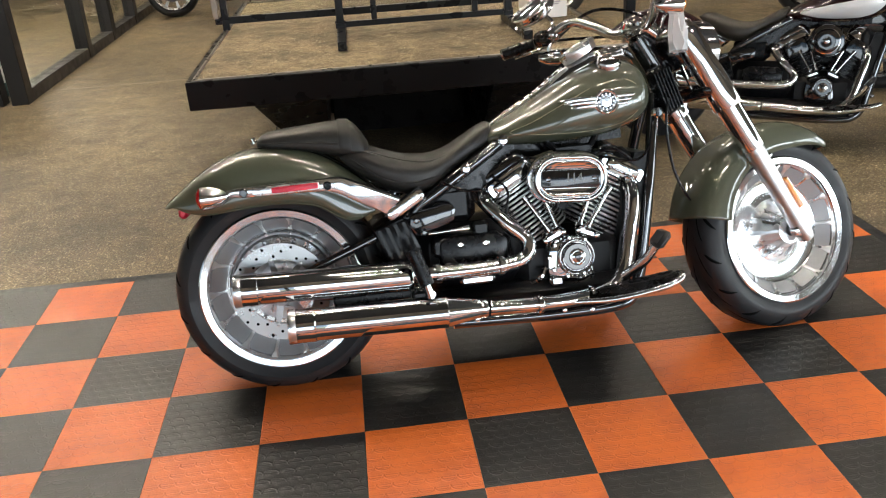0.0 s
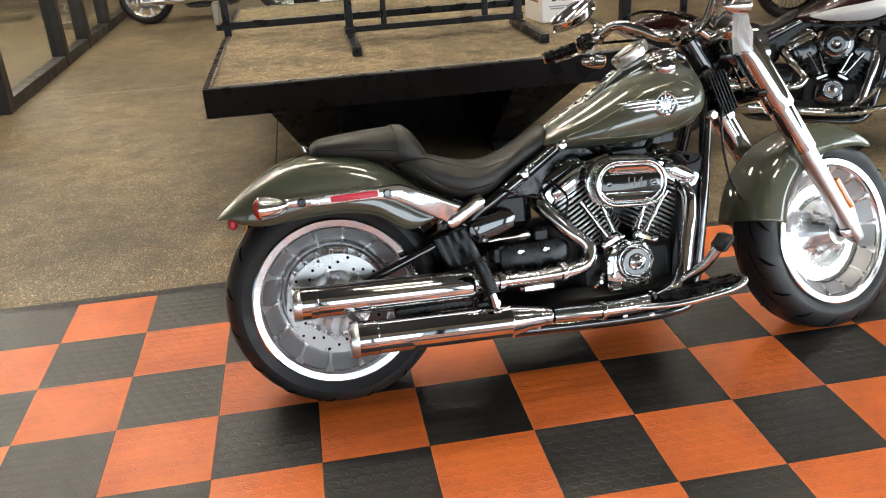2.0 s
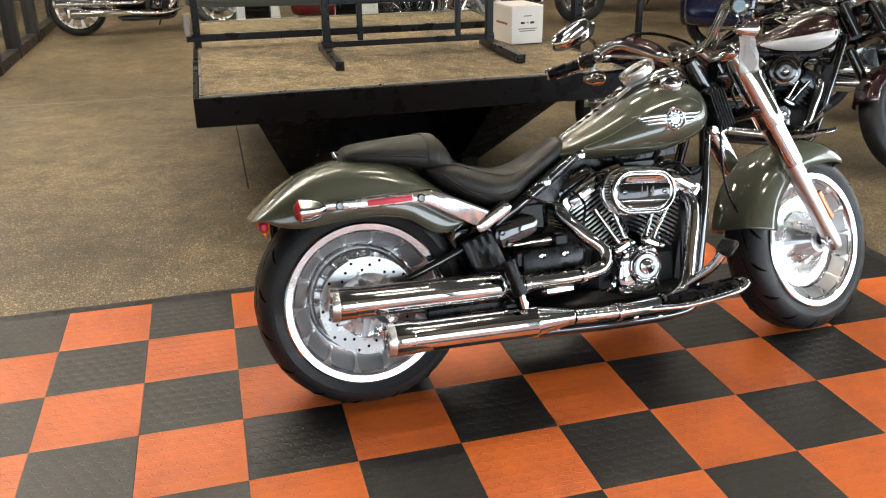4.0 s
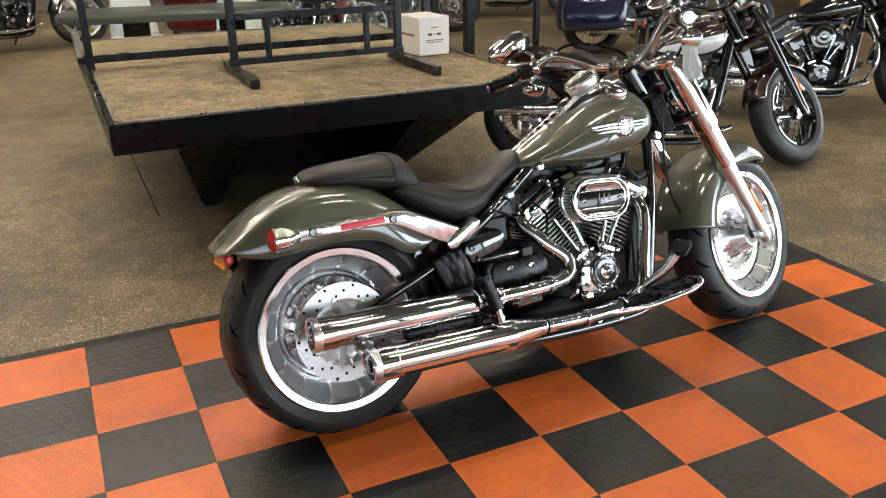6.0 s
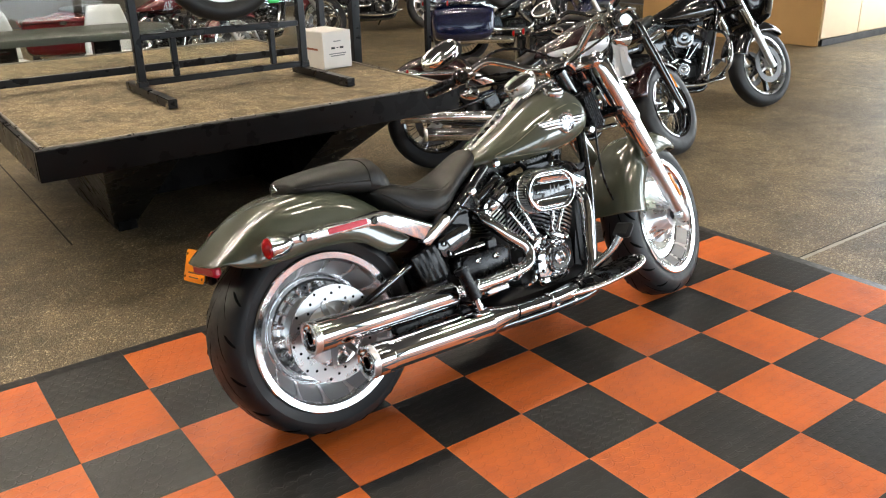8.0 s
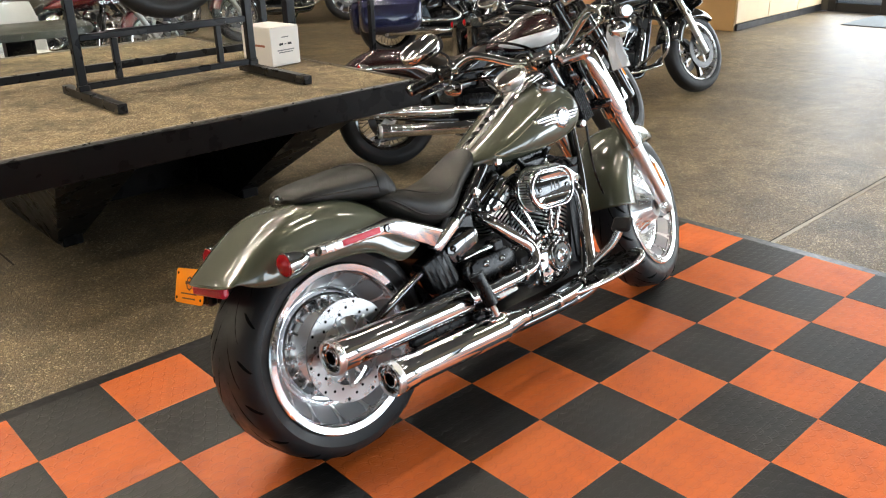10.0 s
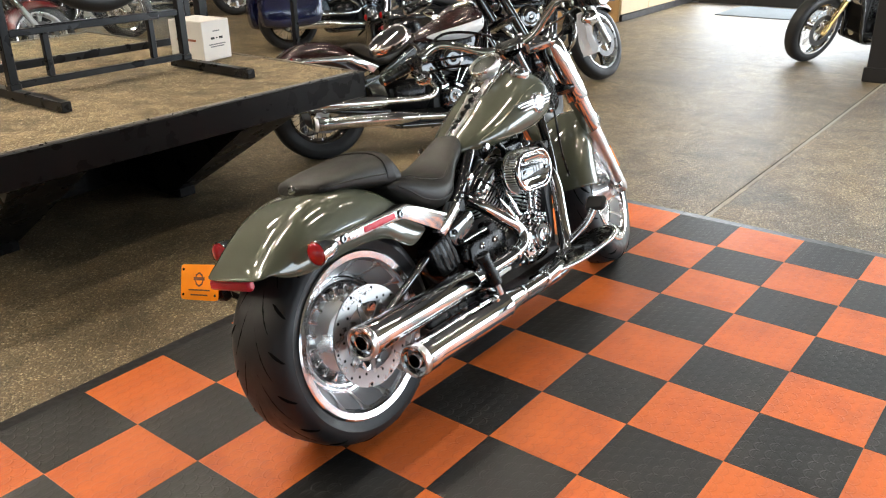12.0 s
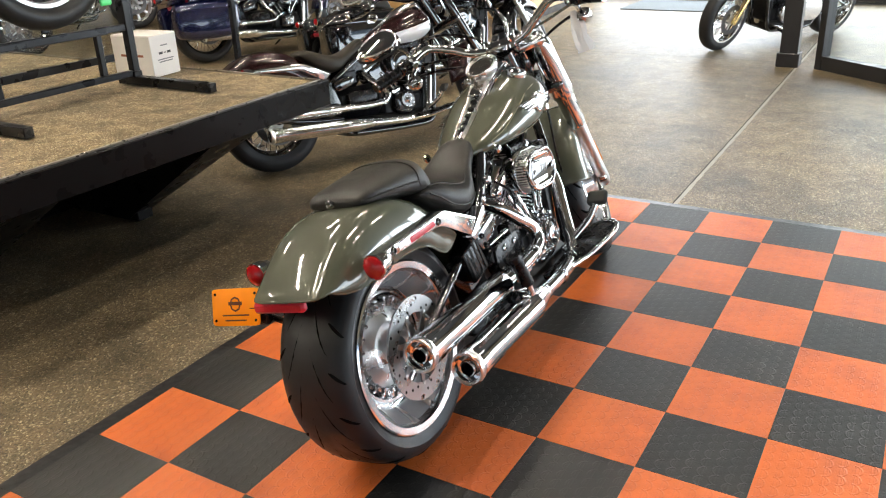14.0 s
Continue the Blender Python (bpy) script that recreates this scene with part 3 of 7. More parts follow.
# ---- counter by the entrance ----
ctr = holder("counter", pose(8.16, 3.42, FLOOR_Z, 0, 0, 2), "tall counter clad in brown and pale wood panels", "counter")
part("body", Geo().box((1.3, 1.3, 0.6), (2.56, 2.56, 1.08), 0.01), PALE_WOOD, ctr)
part("end_panel", Geo().box((0.0, 1.3, 0.57), (0.03, 2.58, 1.14), 0.006), CARDBOARD, ctr, "plain brown end panel")
part("kick_board", Geo().box((1.3, -0.0, 0.04), (2.5, 0.03, 0.08), 0.004), FRAME_PAINT, ctr)
for k in range(3):
    part("front_panel", Geo().box((0.43 + 0.86 * k, 0.0, 0.62), (0.85, 0.03, 1.06), 0.006), PALE_WOOD, ctr)
part("worktop", Geo().box((1.3, 1.3, 1.165), (2.66, 2.66, 0.04), 0.008), FRAME_PAINT, ctr)

# ---- display platform ----
PX0, PX1, PY0, PY1, PZ = -0.665, 1.40, 1.475, 4.02, 0.67
plat = holder("display_platform", pose(0, 0, FLOOR_Z), "raised black display platform with a speckled tan carpet top", "platform")
z = PZ - FLOOR_Z
xm, ym, xs, ys = (PX0 + PX1) / 2, (PY0 + PY1) / 2, PX1 - PX0, PY1 - PY0
part("deck", Geo().box((xm, ym, z - 0.03), (xs - 0.05, ys - 0.05, 0.05), 0.004), CARPET, plat, "speckled tan carpet deck")
part("fascia", Geo().box((xm, PY0, z - 0.065), (xs, 0.03, 0.128), 0.004), FASCIA, plat)
part("fascia", Geo().box((xm, PY1, z - 0.065), (xs, 0.03, 0.128), 0.004), FASCIA, plat)
part("fascia", Geo().box((PX0 + 0.012, ym, z - 0.065), (0.026, ys - 0.034, 0.128), 0.004), FASCIA, plat)
part("fascia", Geo().box((PX1 - 0.012, ym, z - 0.065), (0.026, ys - 0.034, 0.128), 0.004), FASCIA, plat)
TRIM = material("worn_metal_trim", (0.3, 0.27, 0.23), 0.35, 0.9, noise_scale=20, vary=0.3, rough_vary=0.12)
part("edge_trim", Geo().box((xm, PY0 + 0.022, z - 0.002), (xs - 0.05, 0.014, 0.012), 0.002), TRIM, plat, "worn metal edge trim")
part("edge_trim", Geo().box((xm, PY1 - 0.022, z - 0.002), (xs - 0.05, 0.014, 0.012), 0.002), TRIM, plat)
part("edge_trim", Geo().box((PX0 + 0.032, ym, z - 0.002), (0.014, ys - 0.06, 0.012), 0.002), TRIM, plat)
part("edge_trim", Geo().box((PX1 - 0.032, ym, z - 0.002), (0.014, ys - 0.06, 0.012), 0.002), TRIM, plat)
part("underframe", Geo().box((xm, ym, z - 0.11), (xs - 0.2, ys - 0.2, 0.1), 0.01), FASCIA, plat)

for lx, sx in ((-0.16, -1), (0.83, 1)):
    rect = lambda x0, x1, y0, y1, zz: [(x0, y0, zz), (x1, y0, zz), (x1, y1, zz), (x0, y1, zz)]
    xa, xb = sorted((lx - 0.1 * sx, lx + 0.25 * sx))
    part("leg", Geo().loft([rect(lx - 0.05, lx + 0.05, 2.37, 3.13, 0.0), rect(lx - 0.06, lx + 0.06, 2.33, 3.17, 0.03), rect(xa, xb, 1.55, 3.95, z - 0.13)]), FASCIA, plat, "wide black tapered leg")
    part("foot_rail", Geo().box((lx, ym, 0.03), (0.1, 0.9, 0.06), 0.005), FASCIA, plat)
part("base_panel", Geo().box((0.6, 3.35, 0.265), (1.4, 0.04, 0.53), 0.004), FASCIA, plat)
part("base_panel", Geo().box(((-0.16 + 0.83) / 2, 2.75, 0.28), (0.8, 0.04, 0.5), 0.004), FASCIA, plat)

# glazed back rail standing on the platform
rail = holder("display_rail", pose(0, 2.84, PZ), "black steel rail frame with a glass back, standing on the platform", "display rail")
for x in (PX0 + 0.03, PX1 - 0.05):
    part("post", Geo().box((x, 0, 0.55), (0.04, 0.04, 1.1), 0.003), STEEL_BLUE, rail)
part("rail", Geo().box((xm, 0.0, 0.055), (xs + 0.06, 0.035, 0.04), 0.003), STEEL_BLUE, rail)
part("rail", Geo().box((xm, 0.0, 1.08), (xs, 0.035, 0.04), 0.003), STEEL_BLUE, rail)
part("end_block", Geo().box((PX0 - 0.02, 0.03, 0.13), (0.035, 0.12, 0.12), 0.004), TRIM, rail)
gp = part("pane", Geo().box((xm, 0.024, 0.56), (xs - 0.08, 0.006, 0.98)), CLEAR, rail, "clear glass back panel")
gp.visible_shadow = False

# black tube stand on the platform
stand = holder("tube_stand", pose(0, 0, PZ + 0.0), "black square-tube display stand with two long feet on the platform", "stand")
LX, RX, UY = 0.035, 0.95, 2.33
for x, f0, f1 in ((LX, 1.89, 2.55), (RX, 1.80, 2.44)):
    part("foot", Geo().box((x, (f0 + f1) / 2, 0.022), (0.044, f1 - f0, 0.044), 0.003, pose(0, 0, 0)), STEEL_BLUE, stand)
    part("upright", Geo().box((x, UY, 0.47), (0.04, 0.04, 0.86), 0.003), STEEL_BLUE, stand)
    part("bolt", Geo().tube([(x - 0.03, UY - 0.0, 0.07), (x + 0.03, UY, 0.07)], 0.009, 8), CHROME, stand)
    part("collar", Geo().box((x, UY, 0.055), (0.052, 0.052, 0.03), 0.004), STEEL_BLUE, stand)
for zz in (0.06, 0.285, 0.62):
    part("crossbar", Geo().box(((LX + RX) / 2, UY, zz), (RX - LX - 0.042, 0.03, 0.03), 0.003), STEEL_BLUE, stand)
for s in (0.2, 0.8):
    part("strut", Geo().box((LX + s * (RX - LX), UY, 0.1725), (0.03, 0.028, 0.193), 0.003), STEEL_BLUE, stand)

# cardboard box
bx = holder("carton", pose(1.182, 2.5, PZ, 0, 0, 6), "white cardboard carton printed with dark lettering, on the platform", "box")
part("body", Geo().box((0, 0, 0.105), (0.2, 0.26, 0.21), 0.003), CARD_WHITE, bx)
part("flap", Geo().box((0.0, -0.065, 0.2118), (0.198, 0.127, 0.003), 0.001), CARD_WHITE, bx)
part("flap", Geo().box((0.0, 0.065, 0.2118), (0.198, 0.127, 0.003), 0.001), CARD_WHITE, bx)
GREY_INK = material("grey_ink", (0.2, 0.2, 0.2), 0.6)
for xx, w, h in ((-0.03, 0.026, 0.012), (0.0, 0.014, 0.005), (0.03, 0.026, 0.012)):
    part("print_mark", Geo().box((xx, -0.1312, 0.118), (w, 0.001, h)), INK, bx)
for zz, w in ((0.156, 0.05), (0.085, 0.12), (0.073, 0.1)):
    part("print_line", Geo().box((0, -0.1312, zz), (w, 0.001, 0.006)), GREY_INK, bx)
part("print_line", Geo().box((-0.1006, 0.0, 0.11), (0.001, 0.15, 0.012)), material("brown_ink", (0.3, 0.1, 0.05), 0.6), bx)


# slim steel posts of a display frame behind the platform
for name_y, px, py, w in (("slim", 2.09, 2.72, 0.035), ("broad", 2.12, 3.75, 0.07)):
    dp = holder("display_post", pose(px, py, FLOOR_Z), "slim dark steel display post bolted to the floor" if w < 0.05 else "broad dark steel display post bolted to the floor", "post")
    part("shaft", Geo().box((0, 0, 1.2), (w, w, 2.4), 0.003), STEEL_BLUE, dp)
    part("base_plate", Geo().box((0, 0, 0.006), (0.14, 0.14, 0.012), 0.003), STEEL_BLUE, dp)
# ---- motorcycles: x forward, y to the rider's left, z up, from the rear wheel's contact ----
AXLE = 1.615
RAKE = radians(30)


def mir(pts, s):
    return [(x, y * s, z) for x, y, z in pts]


def steer_matrix(deg):
    a = Vector((1.219, 0, 0.9))
    return Matrix.Translation(a) @ Matrix.Rotation(radians(deg), 4, Vector((-math.sin(RAKE), 0, math.cos(RAKE)))) @ Matrix.Translation(-a)


def wheel(bike, name, x, rad, half, rim_r, style, S, n, front, groove_n=0, dish=1.0, dark=False, arms=9, drop=0.0):
    """A wheel with its axle along y. style: disc, cast or spoke."""
    base = Matrix.Translation((x, 0, rad + drop)) @ Matrix.Rotation(radians(90), 4, "X")
    m = (S @ base) if S else base
    w = holder(name, Matrix.Identity(4), "", "")
    for k in list(w.keys()):
        del w[k]
    w.parent = bike
    # tyre: bead to crown to bead
    prof = []
    k = 26
    for i in range(k + 1):
        a = math.pi * i / k
        c, s = math.cos(a), math.sin(a)
        h = half * math.copysign(abs(c) ** 0.62, c)
        r = rim_r + (rad - rim_r) * (abs(s) ** (0.62 if not front else 0.7))
        prof.append((r, -h * (1.0 if s > 0.25 else 0.86 + 0.56 * s)))
    inner = [(rim_r - 0.004, prof[-1][1] * 0.9), (rim_r - 0.004, prof[0][1] * 0.9)]
    part("tyre", Geo(m).lathe(prof + inner + [prof[0]], None, n, False), RUBBER, w, "black rubber tyre")
    if groove_n:
        g = Geo(m)

        def on_tyre(hh, a, lift=-0.0046):
            c = max(-1, min(1, -hh / half))
            ac = math.acos(math.copysign(abs(c) ** (1 / 0.62), c))
            r = rim_r + (rad - rim_r) * (abs(math.sin(ac)) ** (0.62 if not front else 0.7)) + lift
            return (r * math.cos(a), r * math.sin(a), hh)

        # grooves are black strips on the tread, with their shade in the colour
        for i in range(groove_n):
            for sgn in (-1, 1):
                a0 = 2 * math.pi * (i + (0.5 if sgn > 0 else 0)) / groove_n
                pts = [on_tyre(sgn * half * (0.04 + 0.88 * t), a0 + 0.62 * (1 - (1 - t) ** 1.8) + 0.09 * math.sin(3 * t)) for t in (q / 9 for q in range(10))]
                g.tube(pts, [0.0015 + 0.0043 * math.sin(math.pi * min(1, 0.15 + q / 9)) for q in range(10)], 6)
                pts = [on_tyre(sgn * half * (0.5 + 0.42 * t), a0 + 0.30 + 0.16 * t) for t in (q / 5 for q in range(6))]
                g.tube(pts, [0.0022 + 0.005 * math.sin(math.pi * q / 5) for q in range(6)], 6)
        tagged(part("tread_groove", g, RECESS_SHADE, w), kind="stuff")
    b = half * 0.86
    if style == "disc":
        deep = b - 0.012 - 0.075 * dish
        cone_r0, cone_r1, cone_h0, cone_h1 = 0.171, rim_r - 0.024, deep + 0.004, b - 0.012
        lip = [(rim_r + 0.002, b), (rim_r + 0.005, b + 0.006), (rim_r, b + 0.009), (rim_r - 0.018, b + 0.006), (rim_r - 0.022, b + 0.001), (cone_r1, cone_h1)]
        face = [(cone_r0, cone_h0), (0.167, deep), (0.163, deep + 0.009), (0.156, deep + 0.014), (0.148, deep + 0.013), (0.14, deep + 0.004), (0.128, deep - 0.006), (0.112, deep - 0.006)]
        if front:
            face = [(cone_r0, cone_h0), (0.166, deep + 0.002), (0.14, deep), (0.118, deep + 0.001), (0.1, deep + 0.004)]
        back = [(0.1, -b + 0.04), (rim_r - 0.03, -b + 0.04), (rim_r - 0.016, -b), (rim_r + 0.002, -b)]
        part("rim", Geo(m).lathe(lip + face + back, None, n, False), BRIGHT_RIM, w, "polished aluminium dished rim")

        # grey pockets round the dish between bright bars that widen to the rim
        def on_cone(r, a, up):
            return (r * math.cos(a), r * math.sin(a), cone_h0 + (cone_h1 - cone_h0) * (r - cone_r0) / (cone_r1 - cone_r0) + up)

        cells = 14
        for i in range(cells):
            mid = 2 * math.pi * (i + 0.5) / cells
            wide = math.pi / cells
            rows = [(cone_r0 + 0.003, 0.84), (cone_r0 + 0.007, 0.9), (cone_r1 - 0.008, 0.86), (cone_r1 - 0.003, 0.78)]
            steps = 6
            rings = []
            for r, k in rows:
                rings.append([on_cone(r, mid + wide * k * (2 * q / steps - 1), 0.0012) for q in range(steps + 1)] + [on_cone(r, mid + wide * k * (2 * q / steps - 1), -0.003) for q in range(steps, -1, -1)])
            part("pocket", Geo(m).loft(rings), POCKET_GREY, w)
            bar = []
            for r, k, up in ((cone_r0 + 0.001, 0.12, 0.004), (cone_r0 + 0.012, 0.11, 0.0085), (cone_r1 - 0.014, 0.12, 0.0085), (cone_r1 - 0.006, 0.24, 0.0075), (cone_r1 + 0.001, 0.28, 0.004)):
                a0, a1 = mid + wide * (1 - k), mid + wide * (1 + k)
                bar.append([on_cone(r, a0, -0.004), on_cone(r, a0, up - 0.002), on_cone(r, a0 + 0.1 * (a1 - a0), up), on_cone(r, a1 - 0.1 * (a1 - a0), up), on_cone(r, a1, up - 0.002), on_cone(r, a1, -0.004)])
            part("bar", Geo(m).loft(bar), POLISHED, w)
        hub = [(0.115, deep - 0.01), (0.112, deep + 0.006), (0.075, deep + 0.022), (0.06, deep + 0.05), (0.05, deep + 0.055), (0.03, deep + 0.056)]
        if front:
            hub = [(0.108, deep - 0.01), (0.105, deep + 0.004), (0.085, deep + 0.009), (0.07, deep + 0.026), (0.056, deep + 0.058), (0.045, deep + 0.075), (0.02, deep + 0.078)]
        part("hub", Geo(m).lathe(hub + [(0.02, -b + 0.03), (0.1, -b + 0.03)], None, n, True), POLISHED, w, "bright turned aluminium hub")
        if not front:
            for i in range(20):
                mm = Matrix.Rotation(2 * math.pi * i / 20, 4, "Z")
                part("hub_vane", Geo(m).box((0.128, 0, deep + 0.006), (0.032, 0.013, 0.026), 0.004, mm), BRIGHT_RIM, w)
        if front:
            for i in range(14):
                g = Geo(m)
                mm = Matrix.Rotation(2 * math.pi * i / 14, 4, "Z")
                g.put([mm @ Vector(q) for q in ((0.05, -0.004, deep + 0.074), (0.05, 0.004, deep + 0.074), (0.105, 0.009, deep + 0.006), (0.105, -0.009, deep + 0.006), (0.076, -0.005, deep + 0.05), (0.076, 0.005, deep + 0.05))], [(0, 1, 5, 4), (4, 5, 2, 3)])
                part("hub_fin", g, POLISHED, w)
    else:
        lip = [(rim_r + 0.002, b), (rim_r + 0.002, b + 0.006), (rim_r - 0.012, b + 0.002), (rim_r - 0.02, b - 0.02), (rim_r - 0.028, 0.01), (rim_r - 0.028, -0.01), (rim_r - 0.02, -b + 0.02), (rim_r - 0.012, -b - 0.002), (rim_r + 0.002, -b - 0.006)]
        part("rim", Geo(m).lathe(lip, None, n, False), (GLOSS_BLACK if dark else CHROME) if style == "spoke" else POLISHED, w, "black wheel rim" if dark else "bright wheel rim")
        part("hub", Geo(m).lathe([(0.02, 0.085), (0.045, 0.08), (0.05, 0.05), (0.034, 0.04), (0.034, -0.04), (0.05, -0.05), (0.045, -0.08), (0.02, -0.085)], None, 20), CHROME, w)
        if style == "spoke":
            for i in range(36):
                a = 2 * math.pi * i / 36
                sg = 1 if i % 2 else -1
                da = 0.5 if (i // 2) % 2 else -0.5
                part("spoke", Geo(m).tube([(0.046 * math.cos(a + da), 0.046 * math.sin(a + da), sg * 0.05), ((rim_r - 0.026) * math.cos(a), (rim_r - 0.026) * math.sin(a), 0.005 * sg)], 0.0026, 5), CHROME, w)
        else:
            for i in range(arms):
                a = 2 * math.pi * i / arms
                g = Geo(m @ Matrix.Rotation(a, 4, "Z")).loft([[(0.04, -0.016, -0.02), (0.04, 0.016, -0.02), (0.04, 0.016, 0.03), (0.04, -0.016, 0.03)], [(0.13, -0.009, -0.012), (0.13, 0.009, -0.012), (0.13, 0.009, 0.02), (0.13, -0.009, 0.02)], [(rim_r - 0.024, -0.02, -0.014), (rim_r - 0.024, 0.02, -0.014), (rim_r - 0.024, 0.02, 0.014), (rim_r - 0.024, -0.02, 0.014)]])
                part("spoke", g, GLOSS_BLACK if dark else SATIN_ALU, w)
    return w, m


def brake_disc(bike, m, y, n=40, holes=True, r=0.146):
    g = Geo(m)
    z0 = -y
    inner = 0.098
    g.lathe([(inner, z0 - 0.003), (r, z0 - 0.003), (r, z0 + 0.003), (inner, z0 + 0.003), (inner, z0 - 0.003)], None, n, False)
    d = part("brake_disc", g, ROTOR if holes else ROTOR_DARK, bike, "drilled bright steel brake disc")
    if holes:
        # holes are black discs on the rotor faces, painted as dark openings
        h = Geo(m)
        for i in range(30):
            a = 2 * math.pi * i / 30
            rr = (0.137, 0.122, 0.109)[i % 3]
            for s in (-1, 1):
                h.lathe([(0.0046, z0 + s * 0.0032), (0.0005, z0 + s * 0.0033)], Matrix.Translation((rr * math.cos(a), rr * math.sin(a), 0)), 8, True)
        tagged(part("hole", h, RECESS_SHADE, d), kind="stuff")
    for i in range(7 if holes else 5):
        mm = Matrix.Rotation(2 * math.pi * i / (7 if holes else 5), 4, "Z")
        part("carrier_arm", Geo(m).prism([(0.035, -0.012), (0.104, -0.006), (0.104, 0.006), (0.035, 0.012)], 0.005, mm @ Matrix.Translation((0, 0, z0 - 0.002))), CAST_GREY if holes else SATIN_ALU, d)
        if holes:
            for s in (-1, 1):
                part("rivet", Geo(m).lathe([(0.007, z0 + s * 0.0025), (0.0068, z0 + s * 0.0055), (0.003, z0 + s * 0.007), (0.0005, z0 + s * 0.007)], mm @ Matrix.Translation((0.1, 0, 0)), 12), SATIN_ALU, d)
    part("carrier", Geo(m).lathe([(0.018, z0 + 0.012), (0.04, z0 + 0.01), (0.046, z0 - 0.004), (0.02, z0 - 0.006)], None, 24), CAST_GREY if holes else SATIN_ALU, d)
    return d


def shell(bike, name, stations, mat, label, S=None, rings=30, n=22, p1=0.5, p2=0.75, thick=0.004):
    """A fender: stations of (crown x, z, skirt x, z, half width)."""
    line = cat([(a, b, 0) for a, b, c, d, w in stations], max(2, rings // len(stations)))
    low = cat([(c, d, w) for a, b, c, d, w in stations], max(2, rings // len(stations)))
    g = Geo(S)
    rows = []
    for (cx, cz, _), (bx_, bz, w) in zip(line, low):
        row = []
        for j in range(n + 1):
            a = math.pi * j / n
            c, s = math.cos(a), math.sin(a)
            y = w * math.copysign(abs(c) ** p1, c)
            h = abs(s) ** p2
            row.append((bx_ + (cx - bx_) * h, y, bz + (cz - bz) * h))
        rows.append(row)
    g.loft(rows, False, False)
    ob = part(name, g, mat, bike, label, 50)
    sol = ob.modifiers.new("thickness", "SOLIDIFY")
    sol.thickness, sol.offset = thick, 0.0
    return ob


def body_loft(bike, name, stations, mat, label, n=28, steps=5, power=2.4, low_power=2.4, parent=None, S=None, waist=0.45):
    """A closed padded or tank form: stations (x, half width, z bottom, z top)."""
    line = cat([(x, w, zb) for x, w, zb, zt in stations], steps)
    tops = cat([(zt, 0, 0) for x, w, zb, zt in stations], steps)
    rings = []
    for (x, w, zb), t in zip(line, tops):
        zt = t.x
        zc = zb + (zt - zb) * waist
        ring = []
        for j in range(n):
            a = 2 * math.pi * j / n
            c, s = math.cos(a), math.sin(a)
            pw = power if s > 0 else low_power
            y = max(w, 0.004) * math.copysign(abs(c) ** (2 / pw), c)
            zz = zc + ((zt - zc) if s > 0 else (zc - zb)) * math.copysign(abs(s) ** (2 / pw), s)
            ring.append((x, y, zz))
        rings.append(ring)
    return part(name, Geo(S).loft(rings), mat, parent or bike, label, 60)


def loft_side(stations, x, zz, power, low_power, waist):
    """The half width of a body_loft at x and height zz."""
    for (x0, w0, b0, t0), (x1, w1, b1, t1) in zip(stations, stations[1:]):
        if x0 <= x <= x1:
            k = (x - x0) / (x1 - x0)
            w, zb, zt = w0 + (w1 - w0) * k, b0 + (b1 - b0) * k, t0 + (t1 - t0) * k
            zc = zb + (zt - zb) * waist
            q, p = ((zz - zc) / (zt - zc), power) if zz > zc else ((zc - zz) / (zc - zb), low_power)
            return w * max(0.0, 1 - min(1.0, q) ** p) ** (1 / p)
    return 0.0


def signal(bike, c, d, mat, S=None, r=0.028, name="turn_signal"):
    """A bullet lamp: chrome shell at c with its lens facing along d (+1 ahead, -1 behind)."""
    x, y, zz = c
    m = Matrix.Translation(c) @ Matrix.Rotation(radians(90 * d), 4, "Y")
    m = S @ m if S else m
    o = part(name, Geo(m).lathe([(0.002, -0.062), (r * 0.42, -0.056), (r * 0.75, -0.036), (r * 0.96, -0.012), (r, 0.008), (r * 1.04, 0.012), (r * 1.0, 0.016), (r * 0.9, 0.014)], None, 24), CHROME, bike, "chrome bullet turn signal")
    part("lens", Geo(m).lathe([(r * 0.92, 0.012), (r * 0.9, 0.02), (r * 0.6, 0.029), (r * 0.2, 0.032), (0.001, 0.0325)], None, 24), mat, o, "red lens" if mat is RED_LENS else "amber lens")
    return o


